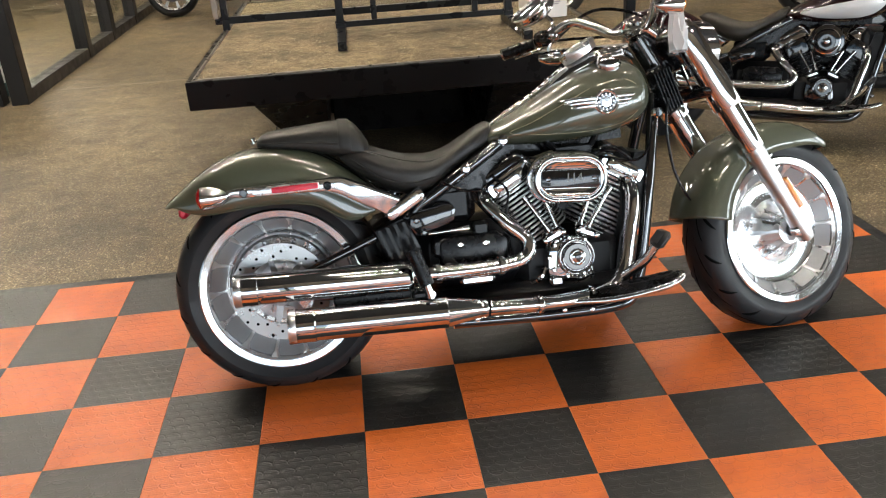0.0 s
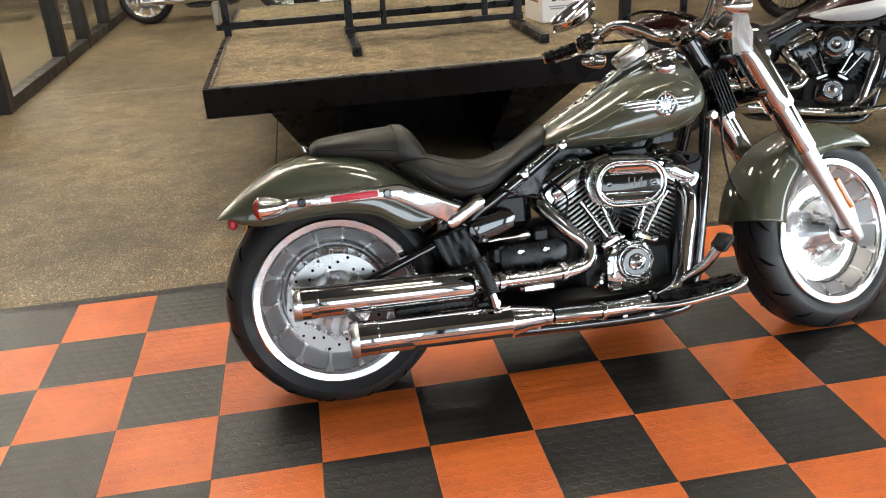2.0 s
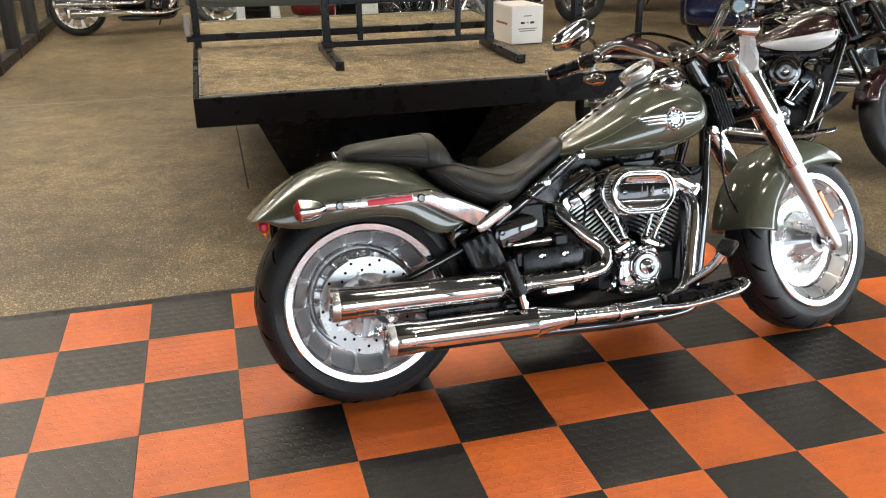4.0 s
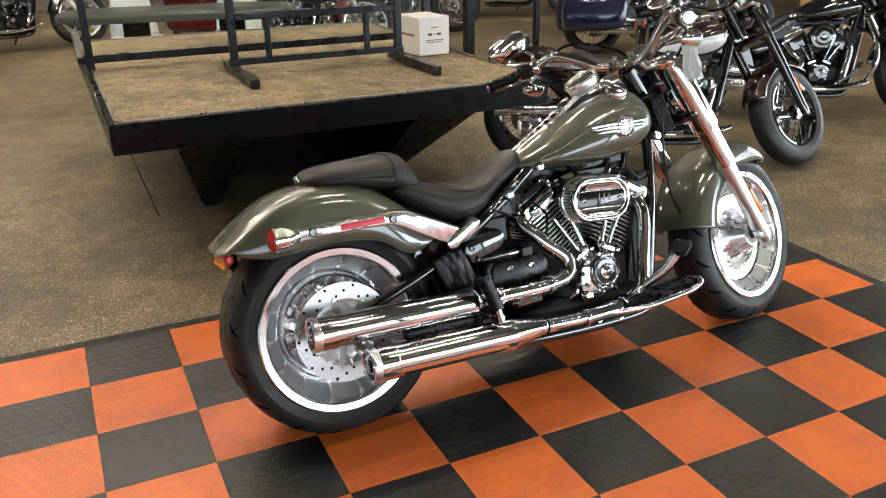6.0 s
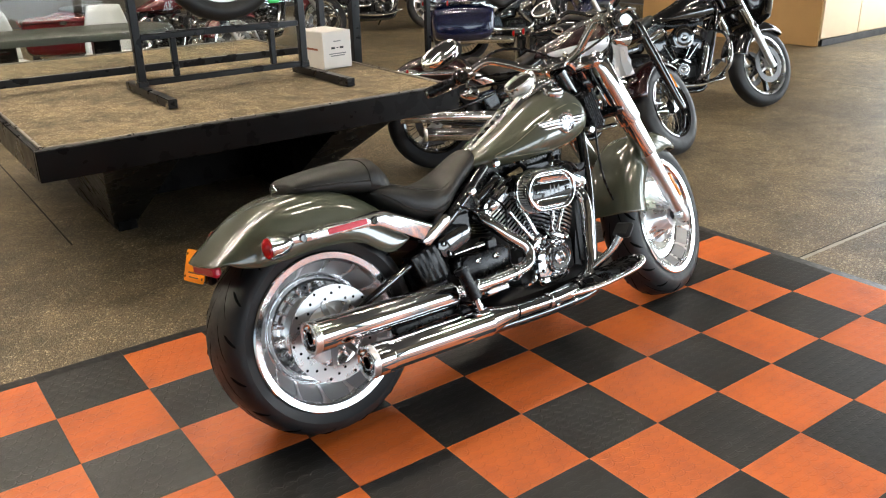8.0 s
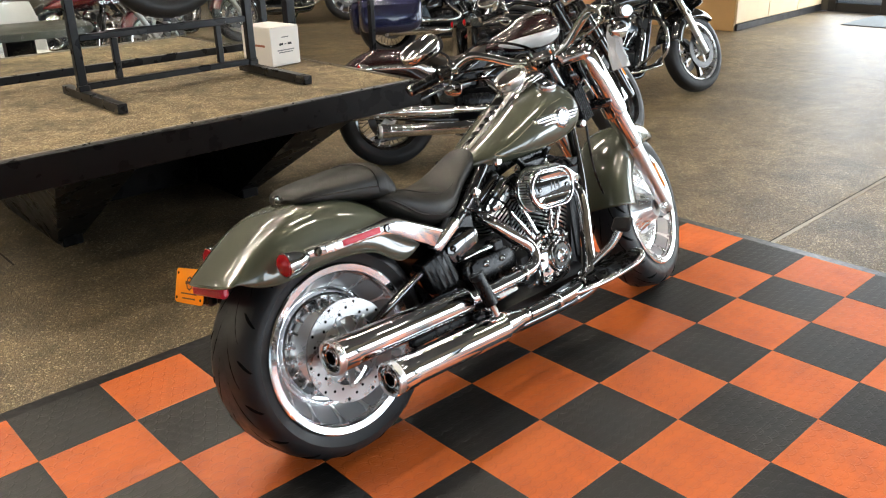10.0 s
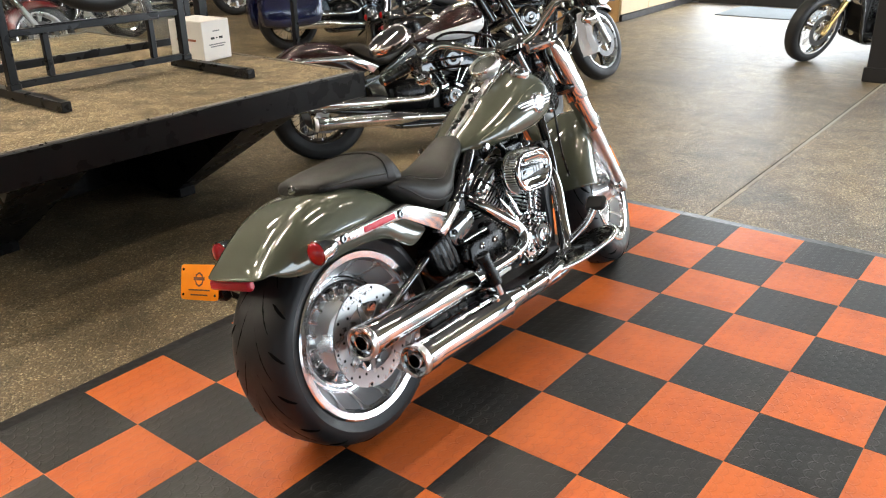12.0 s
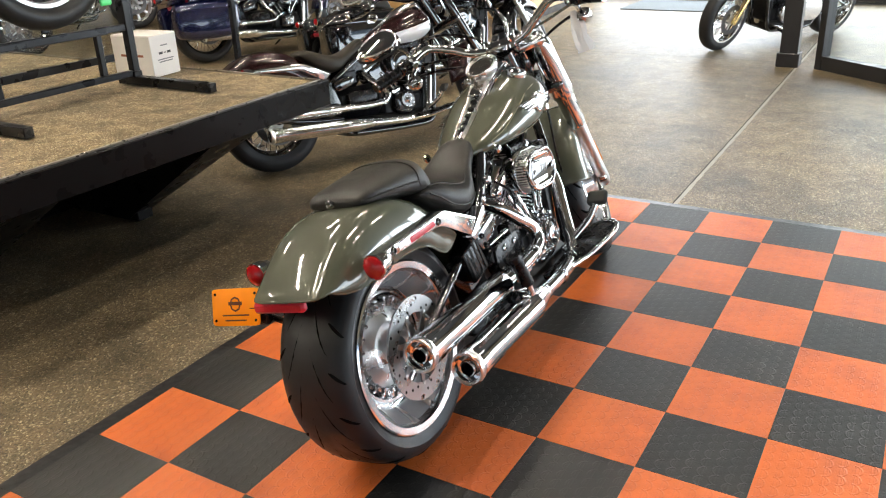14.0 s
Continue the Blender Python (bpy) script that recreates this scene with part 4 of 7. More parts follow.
def engine(bike, n, hi):
    part("gearbox", Geo().box((0.58, 0, 0.36), (0.36, 0.25, 0.2), 0.05), WRINKLE_BLACK, bike, "black gearbox")
    part("crankcase", Geo().box((0.885, 0, 0.29), (0.38, 0.23, 0.25), 0.06), WRINKLE_BLACK, bike, "black engine crankcase")
    part("engine_base", Geo().box((0.76, 0, 0.205), (0.62, 0.3, 0.11), 0.03), WRINKLE_BLACK, bike)
    part("front_cooler", Geo().loft([[(x0, -0.095, z1), (x1, -0.095, z1), (x1, 0.095, z1), (x0, 0.095, z1)] for x0, x1, z1 in ((1.03, 1.08, 0.19), (1.05, 1.105, 0.32), (1.1, 1.15, 0.56), (1.12, 1.16, 0.62))]), WRINKLE_BLACK, bike, "black oil cooler between the frame tubes")
    part("intake", Geo().box((0.895, 0.0, 0.52), (0.16, 0.1, 0.18), 0.03), WRINKLE_BLACK, bike)
    part("front_cover", Geo().box((1.08, 0.0, 0.44), (0.08, 0.2, 0.4), 0.03), WRINKLE_BLACK, bike)
    c0 = Vector((0.895, 0, 0.3))
    for sgn in (-1, 1):
        d = Vector((math.sin(radians(30)) * sgn, 0, math.cos(radians(30))))
        cb = c0 + Vector((sgn * 0.02, 0, 0))
        m = rot_to(cb, cb + d)
        rr = oval(0.093, 0.093, 40 if hi else 20, 3.4)
        rings, nf = [], 13 if hi else 7
        step = 0.185 / nf
        for q in range(nf):
            zz = 0.1 + step * q
            for k, dz in ((0.8, 0.0), (0.8, step * 0.4), (1.0, step * 0.45), (1.0, step * 0.85), (0.8, step * 0.9)):
                rings.append([(x * k, y * k, zz + dz) for x, y in rr])
        cyl = part("cylinder", Geo(m).loft(rings), SATIN_BLACK, bike, "black finned engine cylinder", 30)
        if hi:
            for q in range(nf):
                part("fin_edge", Geo(m).tube([(x, y, 0.1 + step * (q + 0.65)) for x, y in rr], 0.0035, 5, closed=True), POLISHED, cyl, "bright machined fin edge")
        rings = []
        for q in range(2):
            for k, dz in ((0.86, 0.0), (0.86, 0.004), (1.0, 0.005), (1.0, 0.011), (0.86, 0.012)):
                rings.append([(x * k, y * k, 0.284 + 0.013 * q + dz) for x, y in rr])
        part("cylinder_head", Geo(m).loft(rings), SATIN_BLACK, bike)
        rc = part("rocker_cover", Geo(m).loft([[(x * k, y * k, zz) for x, y in oval(0.084, 0.1, 36, 4.5)] for k, zz in ((0.9, 0.306), (1.0, 0.31), (1.0, 0.336), (0.97, 0.342), (0.9, 0.344), (0.87, 0.344))]), CHROME, bike, "chrome lower rocker box")
        lid = part("rocker_lid", Geo(m).loft([[(x * k, y * k, zz) for x, y in oval(0.084, 0.1, 36, 4.5)] for k, zz in ((0.86, 0.343), (0.93, 0.346), (0.93, 0.362), (0.86, 0.372), (0.6, 0.378), (0.3, 0.379))]), GLOSS_BLACK if hi else CHROME, bike, "gloss black rocker cover lid" if hi else "chrome rocker cover")
        side = -1 if (m.to_3x3() @ Vector((1, 0, 0))).y > 0 else 1
        if hi:
            # chrome rocker end with a bulge towards the rider's right, bolts and ribs
            mo2 = Matrix.Translation(cb + d * 0.318) @ Matrix.Rotation(radians(30 * sgn), 4, "Y") @ Matrix.Rotation(radians(90), 4, "X")
            nose = part("rocker_end", Geo(mo2).loft([[(x * k, y * q, zz) for x, y in oval(0.072, 0.026, 28, 5)] for k, q, zz in ((1.0, 1.0, 0.06), (1.0, 1.0, 0.101), (0.97, 0.9, 0.105), (0.78, 0.62, 0.106), (0.74, 0.55, 0.118), (0.62, 0.42, 0.123), (0.3, 0.2, 0.124))]), CHROME, rc)
            for dx in (-0.066, 0.066):
                for dy in (-0.078, 0.0, 0.078):
                    part("bolt", Geo(m).lathe([(0.009, 0.34), (0.009, 0.352), (0.0065, 0.354), (0.0065, 0.364), (0.001, 0.366)], Matrix.Translation((dx * 0.9, dy, 0.0)), 10), CHROME, rc)
            for q in range(3):
                part("head_rib", Geo(m @ Matrix.Translation((0, 0, 0.288 + 0.011 * q))).loft([[(x * k, y * k, zz) for x, y in oval(0.0955, 0.0955, 32, 3.4)] for k, zz in ((0.97, 0), (1.0, 0.001), (1.0, 0.004), (0.97, 0.005))]), POLISHED, rc)
        else:
            part("head_boss", Geo(m).loft([[(side * (0.06 + dx), y * k, 0.268 + x * k) for x, y in oval(0.045, 0.062, 24, 5)] for dx, k in ((0.0, 1.0), (0.032, 1.0), (0.04, 0.9), (0.042, 0.5))]), GLOSS_BLACK, bike, "cylinder head cover")
        for k in (-1, 1):
            p = Vector((0.888 + sgn * 0.045 + 0.014 * k, -0.118, 0.405))
            q = c0 + d * 0.255 + Vector((0.03 * k - 0.02 * sgn, -0.1, 0))
            tube = Geo().tube([p, p.lerp(q, 0.14), p.lerp(q, 0.15), p.lerp(q, 0.42), p.lerp(q, 0.43), p.lerp(q, 0.48), p.lerp(q, 0.49), p.lerp(q, 0.88), p.lerp(q, 0.89), q], [0.013, 0.013, 0.0085, 0.0085, 0.0115, 0.0115, 0.0085, 0.0085, 0.012, 0.012], 10)
            part("pushrod_tube", tube, CHROME, bike, "chrome pushrod tube")
        lb = part("lifter_block", Geo(Matrix.Translation((0.888 + sgn * 0.052, -0.118, 0.395)) @ Matrix.Rotation(radians(24 * sgn), 4, "Y")).box((0, 0, 0), (0.075, 0.05, 0.034), 0.012), CHROME, bike, "chrome lifter block")
        if hi:
            for dx in (-0.028, 0.028):
                part("bolt", Geo(rot_to((0.888 + sgn * 0.052 + dx, -0.14, 0.395 - 0.4 * dx * sgn), (0.888 + sgn * 0.052 + dx, -0.2, 0.395 - 0.4 * dx * sgn))).lathe([(0.008, 0), (0.008, 0.01), (0.004, 0.012), (0.001, 0.012)], None, 8), CHROME, lb)
    case2 = [(-0.08, 0.0), (-0.066, 0.04), (-0.03, 0.058), (0.02, 0.058), (0.06, 0.034), (0.074, -0.02), (0.074, -0.075), (0.03, -0.095), (-0.04, -0.092), (-0.078, -0.06)]
    mc = Matrix.Translation((0.882, -0.118, 0.33)) @ Matrix.Rotation(radians(90), 4, "X")
    cc = part("cam_cover", Geo().prism(cat_ring(case2), 0.046, mc, 0.03), CHROME if hi else GLOSS_BLACK, bike, "cam cover")
    mo = mc @ Matrix.Translation((0.012, 0, 0))
    part("cover_disc", Geo(mo).lathe([(0.052, 0.04), (0.052, 0.057), (0.0508, 0.062), (0.048, 0.065), (0.0452, 0.062), (0.044, 0.056)], None, 36), CHROME, cc)
    part("cover_ring", Geo(mo).lathe([(0.0435, 0.056), (0.04, 0.06), (0.026, 0.06), (0.024, 0.058)], None, 32), GLOSS_BLACK, cc)
    part("cover_cap", Geo(mo).lathe([(0.026, 0.056), (0.026, 0.062), (0.0245, 0.066), (0.021, 0.067), (0.019, 0.0645), (0.014, 0.0672), (0.007, 0.069), (0.001, 0.0695)], None, 28), CHROME, cc)
    if hi:
        part("cover_step", Geo(mo).lathe([(0.062, 0.03), (0.0615, 0.042), (0.0595, 0.048), (0.056, 0.051), (0.053, 0.05), (0.052, 0.046)], None, 40), CHROME, cc)
    part("cover_mark", Geo(mo).prism([(-0.012, 0.0), (-0.009, 0.009), (0.009, 0.009), (0.012, 0.0), (0.0, -0.013)], 0.002, Matrix.Translation((0, 0, 0.068)), 0.0005), GLOSS_BLACK, cc)
    if hi:
        for q in range(7):
            w = 2 * math.pi * (q + 1.4) / 9
            part("bolt", Geo(mc).lathe([(0.007, 0.03), (0.007, 0.052), (0.004, 0.055), (0.001, 0.055)], Matrix.Translation((0.074 * math.cos(w), 0.06 * math.sin(w), 0)), 8), CHROME, cc)
        part("oil_pump", Geo(mc).box((-0.05, -0.072, 0.02), (0.05, 0.04, 0.05), 0.012), CHROME, bike)
        part("oil_line", Geo().tube(cat([(0.8, -0.14, 0.3), (0.78, -0.15, 0.27), (0.76, -0.12, 0.25)], 5), 0.009, 8), CHROME, bike)
    part("oil_filter", Geo(rot_to((1.0, -0.02, 0.25), (1.12, -0.02, 0.24))).lathe([(0.02, 0), (0.037, 0.01), (0.038, 0.09), (0.034, 0.1), (0.012, 0.102)], None, 20), CHROME, bike)
    part("primary_cover", Geo().prism(stadium(0.2, 0.11, 8), 0.06, Matrix.Translation((0.70, 0.125, 0.34)) @ Matrix.Rotation(radians(-90), 4, "X"), 0.02), CHROME, bike, "chrome primary cover")


def cat_ring(pts, n=4):
    p = pts[-1:] + pts + pts[:2]
    out = []
    for i in range(1, len(p) - 2):
        a, b, c, d = (Vector(q) for q in p[i - 1:i + 3])
        for k in range(n):
            t = k / n
            q = 0.5 * (2 * b + (c - a) * t + (2 * a - 5 * b + 4 * c - d) * t * t + (3 * b - a - 3 * c + d) * t ** 3)
            out.append((q.x, q.y))
    return out


def air_cleaner_oval(bike):
    m = Matrix.Translation((0.885, -0.088, 0.571)) @ Matrix.Rotation(radians(4), 4, "Y") @ Matrix.Rotation(radians(90), 4, "X")
    ac = part("air_cleaner", Geo().prism(stadium(0.042, 0.066, 14), 0.1, m, 0.006), GLOSS_BLACK, bike, "oval chrome air cleaner with a black inset")
    part("backing_plate", Geo().prism(stadium(0.044, 0.0775, 24), 0.014, m @ Matrix.Translation((0, 0, 0.046)), 0.005), CHROME, ac, "chrome backing plate")
    ring = stadium(0.043, 0.071, 24)
    out = []
    for i, (x, y) in enumerate(ring):
        x1, y1 = ring[(i + 1) % len(ring)]
        k = max(1, round(math.hypot(x1 - x, y1 - y) / 0.0085))
        out += [(x + (x1 - x) * j / k, y + (y1 - y) * j / k) for j in range(k)]
    for x, y in out:
        part("rib", Geo(m).tube([(x, y, 0.058), (x, y, 0.09), (x * 0.93, y * 0.91, 0.103)], 0.0031, 6), POLISHED, ac, "bright rib")
    # dished cover: outer bead, hollow band, inner bead and floor
    prof = [(0.067, 0.094), (0.068, 0.103), (0.0645, 0.11), (0.06, 0.1115), (0.056, 0.109), (0.0535, 0.104), (0.051, 0.1035), (0.049, 0.106), (0.047, 0.1065), (0.045, 0.104), (0.02, 0.101), (0.005, 0.1005)]
    part("cover", Geo(m).loft([[(x, y, zz) for x, y in stadium(0.042 if r > 0.03 else 0.042 * r / 0.03, r * 1.05, 24)] for r, zz in prof]), CHROME, ac, "chrome oval cover", 50)
    part("inset", Geo().prism(oval(0.092, 0.027, 44, 9), 0.009, m @ Matrix.Translation((0, 0, 0.1)), 0.002), INSET_BLACK, ac, "black inset plate")
    for x in (-0.07, 0.07):
        part("screw", Geo(m).lathe([(0.0075, 0.1098), (0.0075, 0.1125), (0.004, 0.1115), (0.001, 0.1115)], Matrix.Translation((x, 0, 0)), 14), GLOSS_BLACK, ac)
    lettering("lettering", "114", 0.036, material("engraved_grey", (0.14, 0.138, 0.13), 0.4), m @ Matrix.Translation((0.008, 0.003, 0.1096)), ac, 0.0008)


def air_cleaner_round(bike):
    m = Matrix.Translation((0.885, -0.11, 0.575)) @ Matrix.Rotation(radians(90), 4, "X")
    ac = part("air_cleaner", Geo(m).lathe([(0.07, 0.0), (0.088, 0.01), (0.09, 0.06), (0.085, 0.075), (0.06, 0.078)], None, 32), GLOSS_BLACK, bike, "round black and chrome air cleaner")
    part("cover", Geo(m).lathe([(0.066, 0.077), (0.064, 0.084), (0.045, 0.09), (0.02, 0.086), (0.001, 0.085)], None, 32), GLOSS_BLACK, ac)
    part("cover_ring", Geo(m).lathe([(0.069, 0.076), (0.068, 0.083), (0.064, 0.084), (0.062, 0.08)], None, 32, False), CHROME, ac)
    part("cover_cap", Geo(m).lathe([(0.016, 0.084), (0.015, 0.091), (0.009, 0.093), (0.001, 0.093)], None, 20), CHROME, ac)


def pinstripes(tank, shape):
    """Thin painted lines: a long teardrop on each tank side and a loop on the rear fender."""
    for s1 in (-1, 1):
        pts = []
        for x, zz in cat_ring([(0.73, 0.716), (0.86, 0.704), (0.98, 0.704), (1.075, 0.722), (1.12, 0.762), (1.125, 0.81), (1.075, 0.846), (0.98, 0.83), (0.88, 0.785), (0.79, 0.742)], 6):
            pts.append((x, s1 * (loft_side(shape, x, zz, 2.15, 2.2, 0.4) + 0.0008), zz))
        part("pinstripe", Geo().tube(pts, 0.0013, 5, closed=True), PINSTRIPE, tank, "thin tan pinstripe")


def cruiser(name, m, label, o):
    """A big twin motorcycle with its parts."""
    hi = o.get("hi", False)
    n = 72 if hi else 40
    paint, paint2 = o["paint"], o.get("paint2") or o["paint"]
    bike = holder(name, m, label, "motorcycle", o.get("group", ""))
    S = steer_matrix(o.get("steer", 0))
    dark = o.get("dark", False)
    fork_mat = GLOSS_BLACK if dark else CHROME
    rw, mr = wheel(bike, "rear_wheel", 0.0, 0.321, o.get("rear_half", 0.118), o.get("rim_r", 0.24), o["wheel"], None, n, False, 16 if hi else 0, 1.0, dark or o.get("dark_wheel", False), o.get("arms", 9))
    fw, mf = wheel(bike, "front_wheel", AXLE + (0.002 if hi else 0), 0.321 if hi else 0.325, o.get("front_half", 0.081), o.get("front_rim", 0.236), o["wheel"], S, n, True, 16 if hi else 0, 0.55, dark or o.get("dark_wheel", False), o.get("arms", 9), -0.019 if hi else 0.0)
    brake_disc(bike, mr, 0.132 * -1, n, hi)
    brake_disc(bike, mf, 0.088, n, False)
    if o["wheel"] == "cast":
        brake_disc(bike, mf, -0.092, n, False)
    # rear fender, seat, tank
    rf = [(-0.309, 0.598, -0.268, 0.604, 0.118), (-0.292, 0.617, -0.256, 0.594, 0.124), (-0.262, 0.64, -0.226, 0.582, 0.133), (-0.215, 0.676, -0.177, 0.574, 0.143), (-0.15, 0.714, -0.118, 0.578, 0.151), (-0.08, 0.737, -0.05, 0.584, 0.155), (0.0, 0.745, 0.02, 0.586, 0.156), (0.08, 0.737, 0.09, 0.579, 0.156), (0.16, 0.707, 0.145, 0.563, 0.155), (0.225, 0.665, 0.19, 0.532, 0.154), (0.28, 0.618, 0.225, 0.516, 0.152), (0.32, 0.58, 0.262, 0.52, 0.15), (0.35, 0.555, 0.3, 0.536, 0.147)]
    rfo = shell(bike, "rear_fender", rf, paint, "glossy painted rear fender", None, 65 if hi else 26, 30 if hi else 22, 0.46, 0.7)
    if hi:
        for s1 in (-1, 1):
            part("rolled_edge", Geo().tube([(x, s1 * w, zz) for x, zz, w in cat([(q[2], q[3], q[4]) for q in rf], 5)], 0.0028, 6), paint, rfo)
        part("rolled_edge", Geo().tube([(-0.268 - 0.041 * abs(math.sin(q)) ** 0.7, 0.118 * math.copysign(abs(math.cos(q)) ** 0.46, math.cos(q)), 0.604 - 0.006 * abs(math.sin(q)) ** 0.7) for q in (math.pi * k / 24 for k in range(25))], 0.0028, 6), paint, rfo)
    if o.get("pillion", True):
        pl = body_loft(bike, "pillion_seat", [(-0.024, 0.06, 0.745, 0.762), (-0.014, 0.086, 0.742, 0.776), (0.015, 0.106, 0.736, 0.788), (0.11, 0.119, 0.722, 0.797), (0.2, 0.126, 0.7, 0.802), (0.255, 0.126, 0.68, 0.798), (0.285, 0.119, 0.67, 0.766), (0.303, 0.1, 0.67, 0.735)], LEATHER, "black stitched vinyl pillion pad", 32, 5, 2.9, 3.2, waist=0.35)
        if hi:
            body_loft(bike, "strap", [(0.218, 0.1255, 0.702, 0.8025), (0.221, 0.1295, 0.698, 0.8065), (0.25, 0.1295, 0.69, 0.804), (0.253, 0.1255, 0.69, 0.799)], LEATHER, "broad black seat strap", 32, 3, 2.9, 3.2, pl, waist=0.35)
            part("piping", Geo().tube([(x, s1 * y, zz) for s1 in (1,) for x, y, zz in cat([(-0.014, -0.087, 0.757), (0.02, -0.107, 0.756), (0.11, -0.121, 0.75), (0.215, -0.128, 0.738)], 6)], 0.003, 6), LEATHER, pl)
            part("seat_bolt", Geo(rot_to((-0.034, 0, 0.757), (-0.045, 0, 0.78))).lathe([(0.012, 0), (0.012, 0.006), (0.008, 0.007), (0.008, 0.016), (0.001, 0.018)], None, 12), CHROME, pl)
    seat = body_loft(bike, "rider_seat", [(0.215, 0.118, 0.69, 0.704), (0.245, 0.135, 0.655, 0.722), (0.29, 0.15, 0.618, 0.722), (0.345, 0.16, 0.583, 0.702), (0.41, 0.162, 0.563, 0.682), (0.48, 0.142, 0.572, 0.674), (0.54, 0.112, 0.61, 0.687), (0.588, 0.088, 0.635, 0.712), (0.64, 0.072, 0.66, 0.742), (0.672, 0.062, 0.68, 0.755), (0.684, 0.048, 0.692, 0.752)], SEAT_BROWN if o.get("seat") else LEATHER, "stitched vinyl rider seat", 36, 5, 2.7, 3.0, waist=0.5)
    if hi:
        for s1 in (-1, 1):
            part("seam", Geo().tube(cat([(0.25, s1 * 0.128, 0.709), (0.3, s1 * 0.132, 0.706), (0.36, s1 * 0.138, 0.684), (0.42, s1 * 0.134, 0.667), (0.48, s1 * 0.117, 0.66), (0.545, s1 * 0.09, 0.676), (0.6, s1 * 0.068, 0.703), (0.66, s1 * 0.054, 0.738)], 5), 0.0022, 6), LEATHER, seat)
            part("seam", Geo().tube(cat([(0.244, s1 * 0.136, 0.69), (0.275, s1 * 0.1475, 0.668), (0.32, s1 * 0.157, 0.632), (0.374, s1 * 0.1625, 0.61), (0.43, s1 * 0.159, 0.605), (0.49, s1 * 0.138, 0.614)], 5), 0.0028, 6), LEATHER, seat)
    shape = [(0.658, 0.04, 0.69, 0.715), (0.668, 0.066, 0.684, 0.73), (0.73, 0.108, 0.676, 0.764), (0.82, 0.144, 0.67, 0.812), (0.93, 0.168, 0.67, 0.872), (1.03, 0.176, 0.677, 0.906), (1.1, 0.169, 0.695, 0.908), (1.142, 0.15, 0.714, 0.893), (1.166, 0.115, 0.743, 0.866), (1.176, 0.065, 0.775, 0.84)]
    tank = body_loft(bike, "fuel_tank", shape, paint, "glossy painted teardrop fuel tank", 44 if hi else 28, 6, 2.15, 2.2, waist=0.4)
    if o.get("paint2"):
        g = Geo()
        for s1 in (-1, 1):
            pts = [(0.74, 0.72), (0.82, 0.695), (0.93, 0.69), (1.04, 0.698), (1.11, 0.725), (1.145, 0.765), (1.15, 0.815), (1.1, 0.808), (0.99, 0.782), (0.87, 0.757)]
            ring = cat_ring(pts, 5)
            cx, cz = sum(q[0] for q in ring) / len(ring), sum(q[1] for q in ring) / len(ring)
            rows = [[(x, s1 * (loft_side(shape, x, z1, 2.15, 2.2, 0.4) - 0.004), z1) for x, z1 in ring]]
            for k in (1.0, 0.97, 0.8, 0.6, 0.4, 0.2, 0.04):
                rows.append([(x, s1 * (loft_side(shape, x, z1, 2.15, 2.2, 0.4) + (0.001 if k == 1.0 else 0.004)), z1) for x, z1 in ((cx + (x - cx) * k, cz + (z1 - cz) * k) for x, z1 in ring)])
            g.loft(rows)
        part("tank_panel", g, paint2, tank, "white painted lower tank panel", 60)
    # dash console, dial and fuel caps
    g = Geo()
    rows = []
    for x, w, zz in [tuple(q) for q in cat([(0.685, 0.022, 0.728), (0.72, 0.026, 0.752), (0.76, 0.03, 0.775), (0.85, 0.036, 0.826), (0.94, 0.052, 0.888), (1.02, 0.062, 0.925), (1.1, 0.058, 0.94), (1.15, 0.03, 0.922)], 5)]:
        w *= 0.8
        rows.append([(x, -w, zz - 0.022), (x, -w * 0.96, zz - 0.004), (x, -w * 0.7, zz + 0.006), (x, 0, zz + 0.009), (x, w * 0.7, zz + 0.006), (x, w * 0.96, zz - 0.004), (x, w, zz - 0.022)])
    g.loft(rows)
    dash = part("dash_console", g, CHROME, tank, "tank console with chrome rails", 50)
    if hi:
        md = Matrix.Translation((0.985, 0, 0.941)) @ Matrix.Rotation(radians(-30), 4, "Y")
        dial = part("speedometer", Geo(md).lathe([(0.056, -0.014), (0.061, 0.004), (0.0615, 0.01), (0.059, 0.0155), (0.055, 0.0165), (0.05, 0.013), (0.048, 0.009)], None, 44), POLISHED, tank, "chrome-rimmed round speedometer")
        part("dial", Geo(md).lathe([(0.0485, 0.009), (0.048, 0.0095), (0.001, 0.0095)], None, 36), DARK_GLASS, dial, "dark dial face")
        for q in range(9):
            a = radians(-220 + q * 32)
            part("tick", Geo(md).box((0.04, 0, 0.0102), (0.008, 0.002, 0.001), 0, Matrix.Rotation(a, 4, "Z")), BADGE, dial)
        for s1 in (-1, 1):
            part("console_rail", Geo().tube([(x, s1 * w * 0.62, zz + 0.006) for x, w, zz in cat([(0.685, 0.022, 0.728), (0.72, 0.026, 0.752), (0.76, 0.03, 0.775), (0.85, 0.036, 0.826), (0.94, 0.048, 0.888)], 6)], 0.0075, 8, True, 1.0), POLISHED, dash, "chrome console rail")
            part("tank_seam", Geo().tube([(x, s1 * w, zz - 0.012) for x, w, zz in cat([(0.685, 0.022, 0.728), (0.72, 0.026, 0.752), (0.76, 0.03, 0.775), (0.85, 0.036, 0.826), (0.94, 0.046, 0.888), (1.02, 0.054, 0.922), (1.1, 0.05, 0.935), (1.15, 0.03, 0.918)], 5)], 0.004, 6), CHROME, dash)
        part("console_plate", Geo(Matrix.Translation((0.9, 0, 0.872)) @ Matrix.Rotation(radians(-25), 4, "Y")).box((0, 0, 0), (0.055, 0.05, 0.012), 0.004), CHROME, dash)
